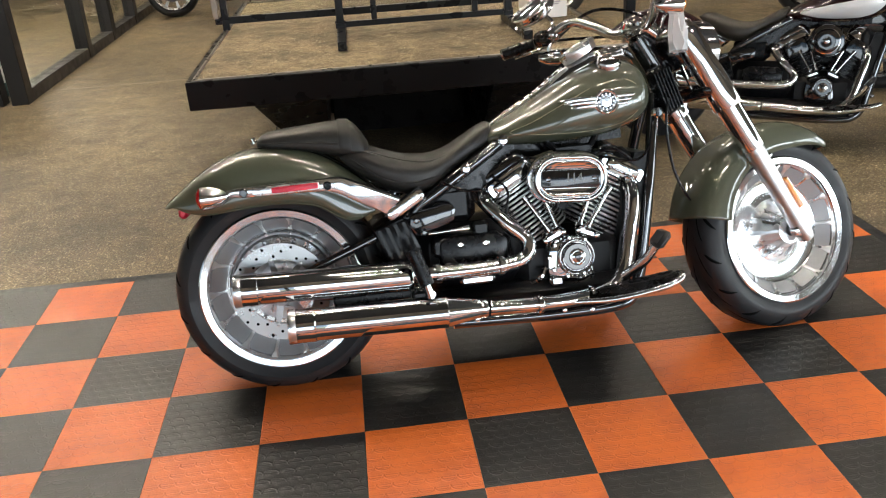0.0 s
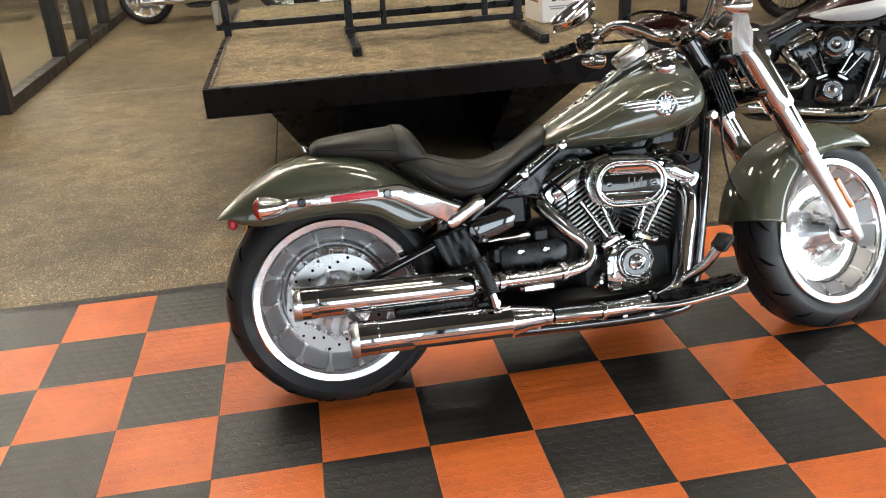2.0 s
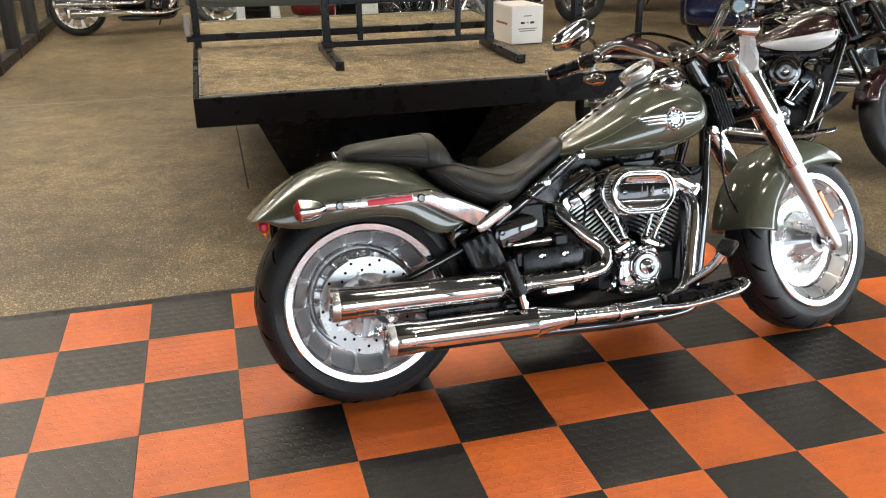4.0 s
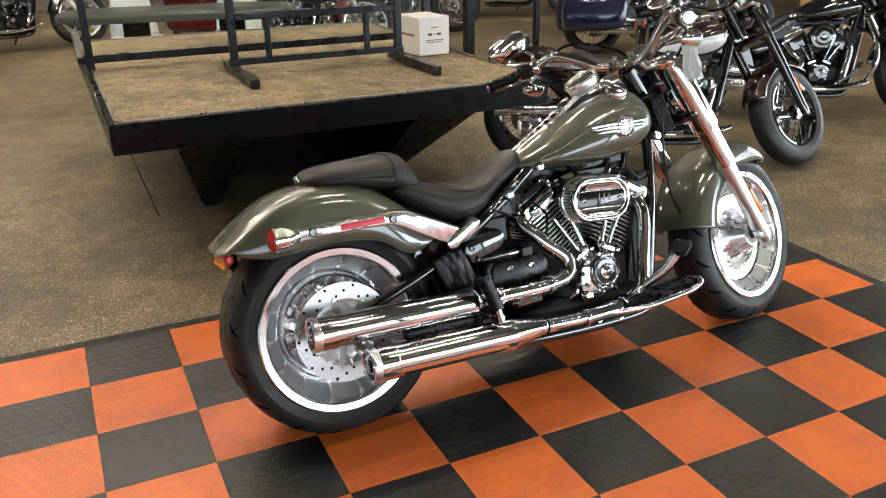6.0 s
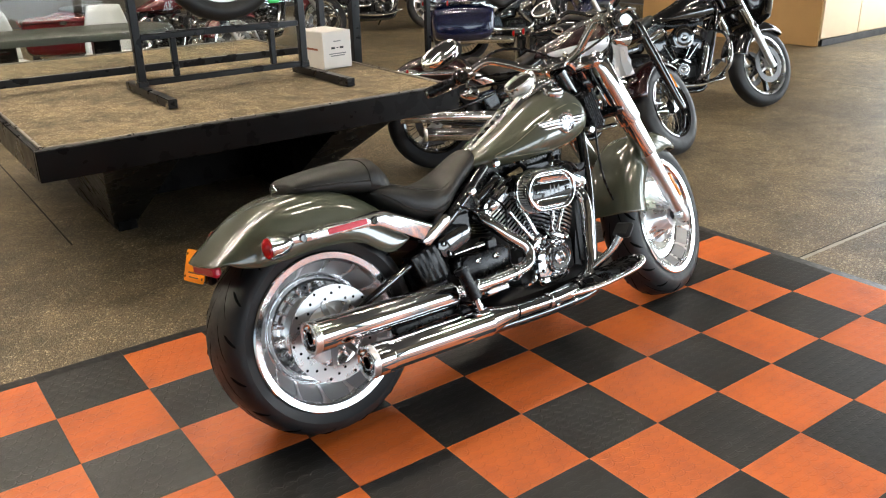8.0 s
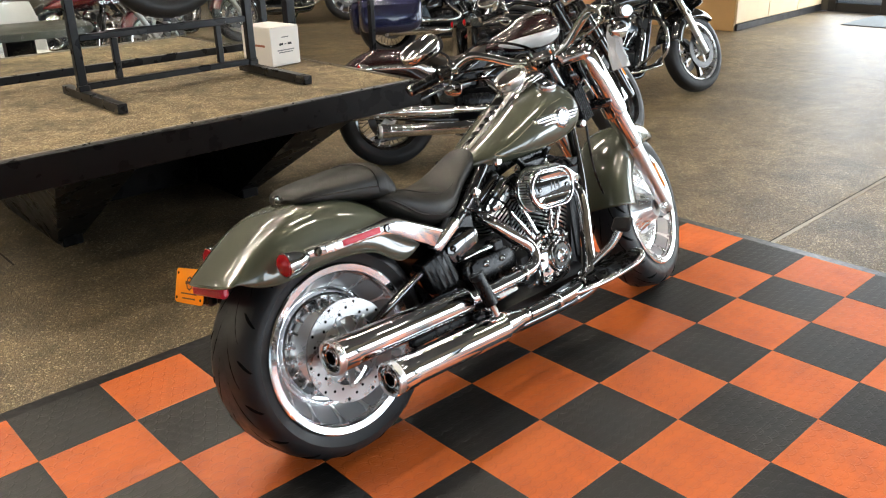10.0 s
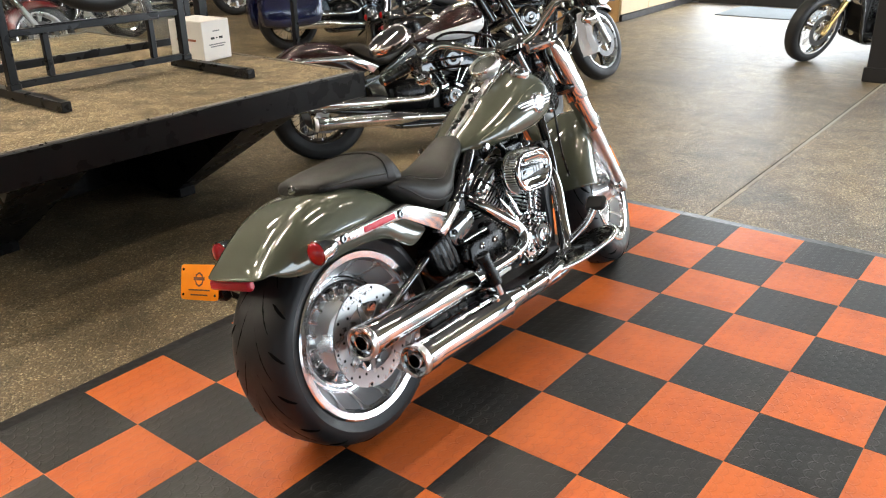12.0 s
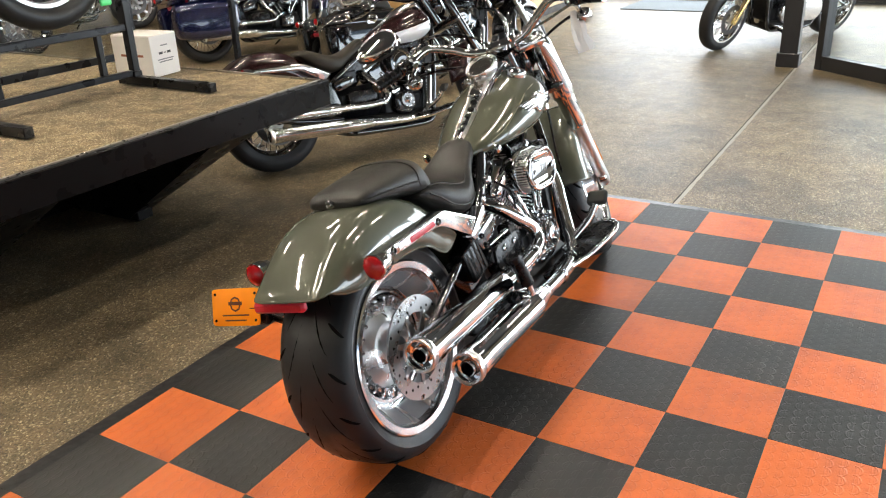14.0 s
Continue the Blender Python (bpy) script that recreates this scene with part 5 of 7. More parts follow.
        for xx in (0.74, 0.77, 0.8, 0.83, 0.86):
            zz = 0.744 + (xx - 0.71) * 0.59
            part("console_slot", Geo(Matrix.Translation((xx, 0, zz + 0.012)) @ Matrix.Rotation(radians(-32), 4, "Y")).box((0, 0, 0), (0.016, 0.022, 0.008), 0.003), GLOSS_BLACK, dash)
        for s1 in (-1, 1):
            part("fuel_cap", Geo(Matrix.Translation((1.05, s1 * 0.095, 0.893)) @ Matrix.Rotation(radians(-s1 * 24), 4, "X")).lathe([(0.036, -0.01), (0.038, 0.006), (0.034, 0.014), (0.018, 0.02), (0.001, 0.021)], None, 24), CHROME, tank, "chrome fuel cap")
        for s1 in (-1, 1):
            mb = Matrix.Translation((1.02, s1 * 0.1675, 0.787)) @ Matrix.Rotation(radians(-90 * s1), 4, "X")
            if s1 < 0:
                mb = Matrix.Translation((1.01, -0.176, 0.786)) @ Matrix.Rotation(radians(-3), 4, "Z") @ Matrix.Rotation(radians(90), 4, "X")
            bd = part("tank_badge", Geo(mb).lathe([(0.036, -0.008), (0.037, 0.004), (0.033, 0.007), (0.029, 0.0045), (0.016, 0.0045), (0.015, 0.007), (0.001, 0.008)], None, 30), BADGE, tank, "cast metal winged tank badge")
            part("ring", Geo(mb).lathe([(0.028, 0.005), (0.0225, 0.0062), (0.017, 0.005), (0.028, 0.005)], None, 30, False), GLOSS_BLACK, bd)
            for q in range(12):
                part("stud", Geo(mb).box((0.0225, 0, 0.0062), (0.007, 0.0045, 0.002), 0.0006, Matrix.Rotation(radians(30 * q), 4, "Z")), BADGE, bd)
            part("wing", Geo(mb).prism([(-0.026, -0.014), (-0.028, 0.018), (-0.07, 0.015), (-0.142, 0.016), (-0.11, 0.003), (-0.075, -0.008), (-0.05, -0.014)], 0.008, Matrix.Translation((0, 0, -0.006)), 0.002), BADGE, bd, "bright cast wing")
            for q, (l, yy) in enumerate(((0.118, 0.013), (0.1, 0.002), (0.08, -0.009))):
                part("feather", Geo(mb).prism([(-0.028, yy - 0.0065), (-0.028, yy + 0.0065), (-0.028 - l * 0.6, yy + 0.006), (-0.028 - l, yy + 0.001), (-0.028 - l * 0.7, yy - 0.006)], 0.011, Matrix.Translation((0, 0, -0.005)), 0.002), BADGE, bd)
                part("feather", Geo(mb).prism([(0.03, yy - 0.004), (0.03, yy + 0.004), (0.03 + l * 0.45, yy + 0.005), (0.03 + l * 0.5, yy + 0.001), (0.03 + l * 0.4, yy - 0.004)], 0.012, Matrix.Translation((0, 0, -0.009)), 0.002), BADGE, bd)
        pinstripes(tank, shape)
    # fender struts, signals, tail lamp
    for s1 in (-1, 1):
        ms = Matrix.Translation((0, s1 * 0.152, 0)) @ Matrix.Rotation(radians(90), 4, "X") if s1 < 0 else Matrix.Translation((0, 0.186, 0)) @ Matrix.Rotation(radians(90), 4, "X")
        out = [(-0.128, 0.641), (-0.06, 0.6455), (0.1, 0.6475), (0.19, 0.648), (0.208, 0.6465), (0.224, 0.641), (0.3, 0.606), (0.378, 0.569), (0.37, 0.556), (0.332, 0.524), (0.26, 0.565), (0.205, 0.596), (0.188, 0.604), (0.168, 0.609), (0.1, 0.6125), (-0.045, 0.614), (-0.128, 0.621)]
        st = part("fender_strut", Geo().prism(out, 0.034, ms, 0.006), BRIGHT_RIM, bike, "chrome fender strut", 30)
        ye = -0.186 if s1 < 0 else 0.186
        if hi:
            mz = Matrix.Translation((0.053, ye, 0.629)) @ Matrix.Rotation(radians(90 * -s1), 4, "X") @ Matrix.Rotation(radians(0.6 * -s1), 4, "Z")
            part("bezel", Geo().prism(oval(0.095, 0.0125, 40, 7), 0.004, mz, 0.002), POLISHED, st, "bright reflector bezel")
            part("reflector", Geo().prism(oval(0.066, 0.0085, 32, 9), 0.0045, mz @ Matrix.Translation((0.026, 0, 0.002)), 0.001), RED_REFLECTOR, st, "long red reflector")
            for bxx, bz in ((-0.066, 0.629), (0.171, 0.626)):
                part("bolt", Geo(rot_to((bxx, ye, bz), (bxx, ye + 0.1 * s1, bz))).lathe([(0.0125, -0.002), (0.0125, 0.002), (0.009, 0.005), (0.0065, 0.005), (0.006, 0.0015), (0.001, 0.0015)], None, 16), GLOSS_BLACK, st)
            mk = Matrix.Translation((0.389, s1 * 0.152 if s1 < 0 else 0.18, 0.546)) @ Matrix.Rotation(radians(-31), 4, "Y") @ Matrix.Rotation(radians(90), 4, "X")
            br = part("strut_bracket", Geo().prism(stadium(0.046, 0.0185, 10), 0.036, mk, 0.007), CHROME, bike, "chrome strut bracket")
            part("recess", Geo().prism(stadium(0.04, 0.009, 8), 0.003, mk @ Matrix.Translation((0, 0, 0.0345 if s1 < 0 else -0.001)), 0.001), POLISHED, br)
        signal(bike, (-0.165, s1 * 0.2, 0.627), -1, RED_LENS, None, 0.033)
        part("signal_stem", Geo().tube([(-0.11, s1 * 0.15, 0.618), (-0.13, s1 * 0.175, 0.62), (-0.15, s1 * 0.195, 0.624)], 0.01, 8), CHROME, bike)
    part("tail_lamp", Geo().box((-0.27, 0.055, 0.571), (0.026, 0.17, 0.032), 0.008), RED_REFLECTOR, bike, "slim red tail lamp")
    if hi:
        mp = Matrix.Translation((-0.236, 0.25, 0.56)) @ Matrix.Rotation(radians(20), 4, "Y") @ Matrix.Rotation(radians(-90), 4, "Z") @ Matrix.Rotation(radians(90), 4, "X")
        plate = part("number_plate", Geo().prism([(x, y) for x, y in oval(0.089, 0.051, 40, 12)], 0.0022, mp, 0.0006), PLATE_ORANGE, bike, "orange dealer plate with dark printing")
        part("emblem", Geo(mp).lathe([(0.021, 0.0022), (0.021, 0.0028), (0.016, 0.0029), (0.016, 0.0022)], Matrix.Translation((0.0, 0.008, 0)), 8, False).box((0, 0.01, 0.0028), (0.05, 0.009, 0.001)), PLATE_INK, plate)
        for yy, w in ((-0.022, 0.1), (-0.036, 0.08)):
            part("print_line", Geo(mp).box((0, yy, 0.0026), (w, 0.004, 0.0008)), PLATE_INK, plate)
        for xx in (-0.075, 0.075):
            for yy in (-0.036, 0.036):
                part("bolt", Geo(mp).lathe([(0.004, 0.002), (0.004, 0.004), (0.001, 0.004)], Matrix.Translation((xx, yy, 0)), 8), SATIN_BLACK, plate)
        part("plate_bracket", Geo().box((-0.225, 0.175, 0.535), (0.03, 0.06, 0.06), 0.008).tube([(-0.22, 0.17, 0.53), (-0.1, 0.165, 0.43), (0.0, 0.16, 0.34)], 0.009, 8), SATIN_BLACK, bike)
    # frame and swingarm
    for s1 in (-1, 1):
        part("downtube", Geo().tube(cat(mir([(1.21, 0.035, 0.79), (1.185, 0.07, 0.66), (1.155, 0.1, 0.5), (1.12, 0.115, 0.3), (1.09, 0.12, 0.2), (1.02, 0.12, 0.165), (0.78, 0.125, 0.16), (0.5, 0.13, 0.165), (0.41, 0.13, 0.24)], s1), 5), 0.018, 10), GLOSS_BLACK, bike)
        part("seat_tube", Geo().tube(cat(mir([(0.70, 0.07, 0.688), (0.58, 0.112, 0.62), (0.48, 0.13, 0.56), (0.42, 0.125, 0.515), (0.4, 0.11, 0.44), (0.41, 0.1, 0.3)], s1), 5), 0.019, 10), GLOSS_BLACK, bike)
        part("swingarm", Geo().tube(mir([(0.4, 0.12, 0.495), (0.286, 0.142, 0.45), (0.111, 0.152, 0.385), (0.0, 0.155, 0.335)], s1), 0.013, 10).tube(mir([(0.44, 0.12, 0.27), (0.28, 0.142, 0.28), (0.12, 0.15, 0.3), (0.0, 0.155, 0.325)], s1), 0.018, 10), GLOSS_BLACK, bike, "gloss black swingarm")
        part("axle_nut", Geo(rot_to((0, s1 * 0.13, 0.325), (0, s1 * 0.2, 0.325))).lathe([(0.026, 0), (0.026, 0.04), (0.018, 0.042), (0.018, 0.055), (0.001, 0.056)], None, 12), CHROME, bike)
    part("backbone", Geo().tube([(1.2, 0, 0.8), (1.0, 0, 0.72), (0.7, 0, 0.66), (0.5, 0, 0.56)], 0.03, 10), GLOSS_BLACK, bike)
    part("frame_cover", Geo().loft([[(x, -w, z0), (x, w, z0), (x, w, z1), (x, -w, z1)] for x, w, z0, z1 in ((0.5, 0.1, 0.5, 0.6), (0.62, 0.085, 0.55, 0.655), (0.74, 0.05, 0.62, 0.69), (0.9, 0.035, 0.655, 0.7), (1.1, 0.03, 0.665, 0.72))]), SATIN_BLACK, bike)
    part("steering_head", Geo().tube([(1.18, 0, 0.965), (1.28, 0, 0.795)], 0.036, 14), GLOSS_BLACK, bike)
    # oil cover, side covers, battery box, gearbox boxes
    part("oil_cover", Geo().prism([(0.395, 0.475), (0.398, 0.503), (0.408, 0.512), (0.5, 0.534), (0.525, 0.532), (0.538, 0.515), (0.532, 0.484), (0.515, 0.474), (0.44, 0.447), (0.422, 0.444), (0.41, 0.452)], 0.054, Matrix.Translation((0, -0.11, 0)) @ Matrix.Rotation(radians(90), 4, "X"), 0.008), GLOSS_BLACK, bike, "gloss black side cover")
    part("oil_tank", Geo().box((0.51, 0, 0.52), (0.2, 0.2, 0.13), 0.03), PLATE_BLACK, bike, "black oil tank behind the side cover")
    part("shock_cover", Geo().loft([[(0.36 + 0.045 * t + x, y, 0.46 - 0.14 * t + zz) for x, y, zz in ((-0.06, -0.13, 0.02), (0.03, -0.135, 0.045), (0.03, 0.135, 0.045), (-0.06, 0.13, 0.02), (-0.075, 0.1, -0.01), (-0.075, -0.1, -0.01))] for t in (0, 0.5, 1)]), GLOSS_BLACK, bike)
    part("gearbox_cover", Geo().prism([(0.478, 0.352), (0.482, 0.415), (0.51, 0.43), (0.66, 0.43), (0.685, 0.41), (0.685, 0.345), (0.66, 0.325), (0.5, 0.325)], 0.045, Matrix.Translation((0, -0.12, 0)) @ Matrix.Rotation(radians(90), 4, "X"), 0.006), SATIN_BLACK, bike)
    if hi:
        for xx, zz in ((0.542, 0.406), (0.618, 0.404), (0.5, 0.345), (0.66, 0.35)):
            part("bolt", Geo(rot_to((xx, -0.158, zz), (xx, -0.2, zz))).lathe([(0.011, 0), (0.011, 0.012), (0.007, 0.014), (0.006, 0.008), (0.001, 0.008)], None, 12), CHROME, bike)
        mcv = Matrix.Rotation(radians(90), 4, "X")
        ribbed = part("battery_cover", Geo().prism([(0.285, 0.478), (0.375, 0.505), (0.392, 0.498), (0.428, 0.405), (0.414, 0.383), (0.332, 0.37), (0.318, 0.385)], 0.05, Matrix.Translation((0, -0.115, 0)) @ mcv, 0.012), PLATE_BLACK, bike, "ribbed gloss black cover below the seat strut")
        for k, (x0, z0, x1, z1) in enumerate(((0.305, 0.475, 0.336, 0.386), (0.329, 0.482, 0.36, 0.388), (0.353, 0.489, 0.385, 0.391), (0.378, 0.493, 0.41, 0.394))):
            dx, dz = x1 - x0, z1 - z0
            part("rib", Geo().loft([[(x0 + dx * t - 0.008 * q, y, z0 + dz * t) for q, y in ((1, -0.16), (0.7, -0.1665), (-0.7, -0.1665), (-1, -0.16))] for t in (0, 0.08, 0.92, 1)]), PLATE_BLACK, ribbed)
        for bxx, bzz in ((0.417, 0.493), (0.437, 0.455)):
            part("bolt", Geo(rot_to((bxx, -0.16, bzz), (bxx, -0.2, bzz))).lathe([(0.009, 0), (0.009, 0.012), (0.006, 0.014), (0.005, 0.01), (0.001, 0.01)], None, 12), GLOSS_BLACK, bike)
        part("linkage_rod", Geo().tube([(0.449, -0.168, 0.45), (0.55, -0.168, 0.454)], 0.005, 10).tube([(0.54, -0.168, 0.4535), (0.572, -0.168, 0.455)], 0.009, 10), CHROME, bike)
        part("wiring_box", Geo().box((0.607, -0.15, 0.449), (0.05, 0.045, 0.04), 0.008), PLATE_BLACK, bike)
        part("starter", Geo().box((0.6, -0.125, 0.385), (0.2, 0.06, 0.075), 0.014).box((0.49, -0.13, 0.4), (0.07, 0.05, 0.06), 0.012), SATIN_BLACK, bike, "black starter housing")
        part("master_cylinder", Geo().box((0.58, -0.18, 0.302), (0.11, 0.05, 0.036), 0.012), CHROME, bike, "chrome rear brake reservoir")
        for k, pts in enumerate(([(0.66, -0.12, 0.6), (0.7, -0.15, 0.55), (0.69, -0.16, 0.48), (0.72, -0.14, 0.42)], [(1.0, -0.1, 0.62), (1.12, -0.12, 0.6), (1.19, -0.07, 0.66)], [(1.27, -0.07, 0.85), (1.22, -0.11, 0.72), (1.24, -0.1, 0.56), (1.3, -0.08, 0.45), (1.36, -0.05, 0.42)], [(0.62, -0.16, 0.56), (0.56, -0.17, 0.57), (0.5, -0.155, 0.6)])):
            part("cable", Geo().tube(cat(pts, 6), 0.0042, 8), SATIN_BLACK, bike)
        for s1 in (-1, 1):
            for xx, zz in ((0.581, 0.628), (0.7, 0.7)):
                part("frame_bolt", Geo(rot_to((xx, s1 * 0.135, zz), (xx, s1 * 0.2, zz))).lathe([(0.015, 0), (0.016, 0.008), (0.01, 0.015), (0.001, 0.016)], None, 14), CHROME, bike)
        part("tank_mount", Geo(rot_to((1.19, -0.1, 0.735), (1.19, -0.14, 0.735))).lathe([(0.016, 0), (0.016, 0.02), (0.01, 0.026), (0.001, 0.026)], None, 14), CHROME, bike)
        part("head_bracket", Geo().box((0.925, -0.085, 0.648), (0.12, 0.02, 0.03), 0.006).tube([(0.87, -0.09, 0.655), (0.84, -0.09, 0.68)], 0.01, 8).tube([(0.98, -0.09, 0.655), (1.0, -0.09, 0.685)], 0.01, 8), PLATE_BLACK, bike)
        rg = part("regulator", Geo(Matrix.Translation((1.235, -0.06, 0.8)) @ Matrix.Rotation(radians(-20), 4, "Y")).box((0, 0, 0), (0.06, 0.06, 0.15), 0.012), SATIN_BLACK, bike, "black finned regulator at the steering head")
        for q in range(6):
            part("fin", Geo(Matrix.Translation((1.235, -0.06, 0.8)) @ Matrix.Rotation(radians(-20), 4, "Y")).box((-0.025 + 0.01 * q, -0.034, 0), (0.004, 0.02, 0.13), 0.001), SATIN_BLACK, rg)
        part("horn", Geo(rot_to((0.93, 0.1, 0.56), (0.93, 0.16, 0.56))).lathe([(0.02, 0), (0.06, 0.01), (0.062, 0.03), (0.03, 0.045), (0.001, 0.046)], None, 20), CHROME, bike)
        part("ignition_lead", Geo().tube(cat([(0.84, -0.11, 0.62), (0.77, -0.13, 0.64), (0.71, -0.12, 0.61)], 6), 0.005, 8), SATIN_BLACK, bike)
        part("ignition_lead", Geo().tube(cat([(0.96, -0.11, 0.63), (1.04, -0.13, 0.64), (1.1, -0.12, 0.6)], 6), 0.005, 8), SATIN_BLACK, bike)
    engine(bike, n, hi)
    if o.get("air", "oval") == "oval":
        air_cleaner_oval(bike)
    else:
        air_cleaner_round(bike)
    # exhaust
    r1 = 0.045 if hi else 0.039
    ex = part("upper_exhaust", Geo().tube(cat([(0.62, -0.09, 0.54), (0.638, -0.13, 0.512), (0.69, -0.165, 0.452), (0.742, -0.182, 0.398), (0.728, -0.196, 0.352), (0.65, -0.206, 0.338), (0.5, -0.214, 0.338), (0.38, -0.217, 0.342)], 6), 0.0225, 16), CHROME, bike, "chrome rear exhaust pipe")
    more = 0.0 if hi else 0.12

    def end_cap(at):
        return [(r1 + 0.001, at), (r1 - 0.003, at + 0.001), (r1 - 0.006, at - 0.001), (r1 - 0.0075, at - 0.014), (0.0265, at - 0.016), (0.0245, at - 0.001), (0.0225, at + 0.001), (0.0195, at), (0.0185, at - 0.006), (0.018, at - 0.045), (0.001, at - 0.046)]
    part("muffler", Geo(rot_to((0.424, -0.216, 0.34), (-0.122, -0.218, 0.356))).lathe([(0.024, 0.03), (0.034, 0.034), (r1 - 0.004, 0.042), (r1, 0.052), (r1, 0.48 + more), (r1 + 0.0025, 0.482 + more), (r1 + 0.0025, 0.535 + more)] + end_cap(0.546 + more), None, 40), CHROME, ex, "chrome muffler")
    part("end_ring", Geo(rot_to((0.424, -0.216, 0.34), (-0.122, -0.218, 0.356))).lathe([(r1 + 0.002, 0.526 + more), (r1 + 0.0035, 0.528 + more), (r1 + 0.004, 0.545 + more), (r1 + 0.0025, 0.549 + more), (r1 - 0.0015, 0.5495 + more), (r1 - 0.0045, 0.547 + more), (r1 - 0.005, 0.542 + more)], None, 40, False), POLISHED, ex, "bright muffler end ring")
    # black lining that darkens the muffler bore by colour
    part("muffler_tip", Geo(rot_to((-0.077 - more, -0.2178, 0.3547 + 0.029 * more), (-0.122 - more, -0.218, 0.356 + 0.029 * more))).lathe([(0.0178, 0.0), (0.0178, 0.03), (0.0165, 0.031), (0.0165, 0.012), (0.001, 0.012)], None, 20), RECESS_SHADE, ex)
    ex2 = part("lower_exhaust", Geo().tube(cat([(1.075, -0.07, 0.545), (1.092, -0.12, 0.515), (1.085, -0.145, 0.45), (1.063, -0.16, 0.36), (1.04, -0.175, 0.28), (0.99, -0.195, 0.228), (0.9, -0.217, 0.212), (0.77, -0.236, 0.214), (0.6, -0.25, 0.225)], 6), 0.0225, 16), CHROME, bike, "chrome front exhaust pipe")
    part("muffler", Geo(rot_to((0.664, -0.249, 0.224), (0.018, -0.257, 0.243))).lathe([(0.024, 0.07), (0.0265, 0.074), (0.0265, 0.09), (0.025, 0.0915), (0.027, 0.093), (r1, 0.19), (r1 + 0.0035, 0.192), (r1 + 0.0035, 0.197), (r1 + 0.002, 0.2), (r1 + 0.002, 0.57 + more), (r1 + 0.0045, 0.573 + more), (r1 + 0.0045, 0.635 + more)] + end_cap(0.645 + more), None, 40), CHROME, ex2, "chrome muffler")
    part("end_ring", Geo(rot_to((0.664, -0.249, 0.224), (0.018, -0.257, 0.243))).lathe([(r1 + 0.004, 0.625 + more), (r1 + 0.0055, 0.627 + more), (r1 + 0.006, 0.644 + more), (r1 + 0.0045, 0.648 + more), (r1, 0.6485 + more), (r1 - 0.0035, 0.646 + more), (r1 - 0.004, 0.641 + more)], None, 40, False), POLISHED, ex2, "bright muffler end ring")
    # same painted dark lining for the lower bore
    part("muffler_tip", Geo(rot_to((0.083 - more, -0.2562, 0.241 + 0.03 * more), (0.018 - more, -0.257, 0.243 + 0.03 * more))).lathe([(0.0178, 0.018), (0.0178, 0.05), (0.0165, 0.051), (0.0165, 0.03), (0.001, 0.03)], None, 20), RECESS_SHADE, ex2)
    if hi:
        for xx, y, zz in ((0.66, -0.204, 0.339), (0.47, -0.2145, 0.339)):
            part("clamp", Geo(rot_to((xx, y, zz), (xx - 0.03, y - 0.003, zz))).lathe([(0.029, 0), (0.03, 0.002), (0.03, 0.014), (0.029, 0.016)], None, 24, False), CHROME, ex)
        for xx, y, zz in ((0.76, -0.237, 0.2145), (0.93, -0.212, 0.215)):
            part("clamp", Geo(rot_to((xx, y, zz), (xx - 0.03, y - 0.004, zz))).lathe([(0.027, 0), (0.0285, 0.002), (0.0285, 0.014), (0.027, 0.016)], None, 24, False), CHROME, ex2)
        part("pipe_link", Geo().box((0.4, -0.235, 0.287), (0.05, 0.035, 0.03), 0.01).box((0.27, -0.21, 0.29), (0.24, 0.03, 0.03), 0.006), SATIN_BLACK, bike)
        # passenger peg, folded up
        pg = part("passenger_peg", Geo().tube([(0.392, -0.275, 0.42), (0.42, -0.285, 0.325)], 0.0215, 14).tube([(0.39, -0.273, 0.427), (0.393, -0.275, 0.415)], 0.024, 14), SATIN_BLACK, bike, "black rubber passenger peg, folded up")
        part("peg_bracket", Geo().tube([(0.42, -0.285, 0.327), (0.43, -0.287, 0.285)], 0.011, 10).tube([(0.43, -0.287, 0.295), (0.43, -0.2, 0.29), (0.44, -0.13, 0.29)], 0.012, 10), CHROME, pg)
    # footboards, brake pedal, shifter
    for s1 in (-1, 1):
        fb = [(0.77, -0.165), (0.78, -0.21), (0.85, -0.234), (0.95, -0.262), (1.06, -0.3), (1.12, -0.322), (1.165, -0.312), (1.175, -0.265), (1.13, -0.2), (0.95, -0.17)]
        ring = cat_ring(fb, 4)

        def lift(x):
            return 0.213 + 0.052 * max(0.0, (x - 0.94) / 0.22) ** 1.6
        g = Geo().loft([[(x, -s1 * y, lift(x) - 0.012) for x, y in ring], [(x, -s1 * y, lift(x)) for x, y in ring]])
        f1 = part("footboard", g, SATIN_BLACK, bike, "black footboard with a chrome edge")
        part("edge", Geo().tube([(x, -s1 * y, lift(x) - 0.006) for x, y in ring[4:29]], 0.0098, 10), BRIGHT_RIM, f1, "chrome edge")
        if hi:
            for k in range(9):
                xx = 0.83 + 0.033 * k
                part("tread_rib", Geo().box((xx, s1 * (0.2 + 0.2 * (xx - 0.83)), lift(xx) + 0.002), (0.01, 0.06, 0.005), 0.002), RUBBER, f1)
        for xa in (0.88, 1.04):
            part("footboard_bracket", Geo().tube([(xa, s1 * 0.11, 0.185), (xa + 0.01, s1 * 0.2, 0.2)], 0.014, 8), GLOSS_BLACK, bike)
    part("lower_rail_cover", Geo().tube(cat([(0.5, -0.17, 0.17), (0.8, -0.175, 0.16), (1.02, -0.175, 0.165), (1.08, -0.16, 0.2)], 5), 0.0195, 12), GLOSS_BLACK, bike)
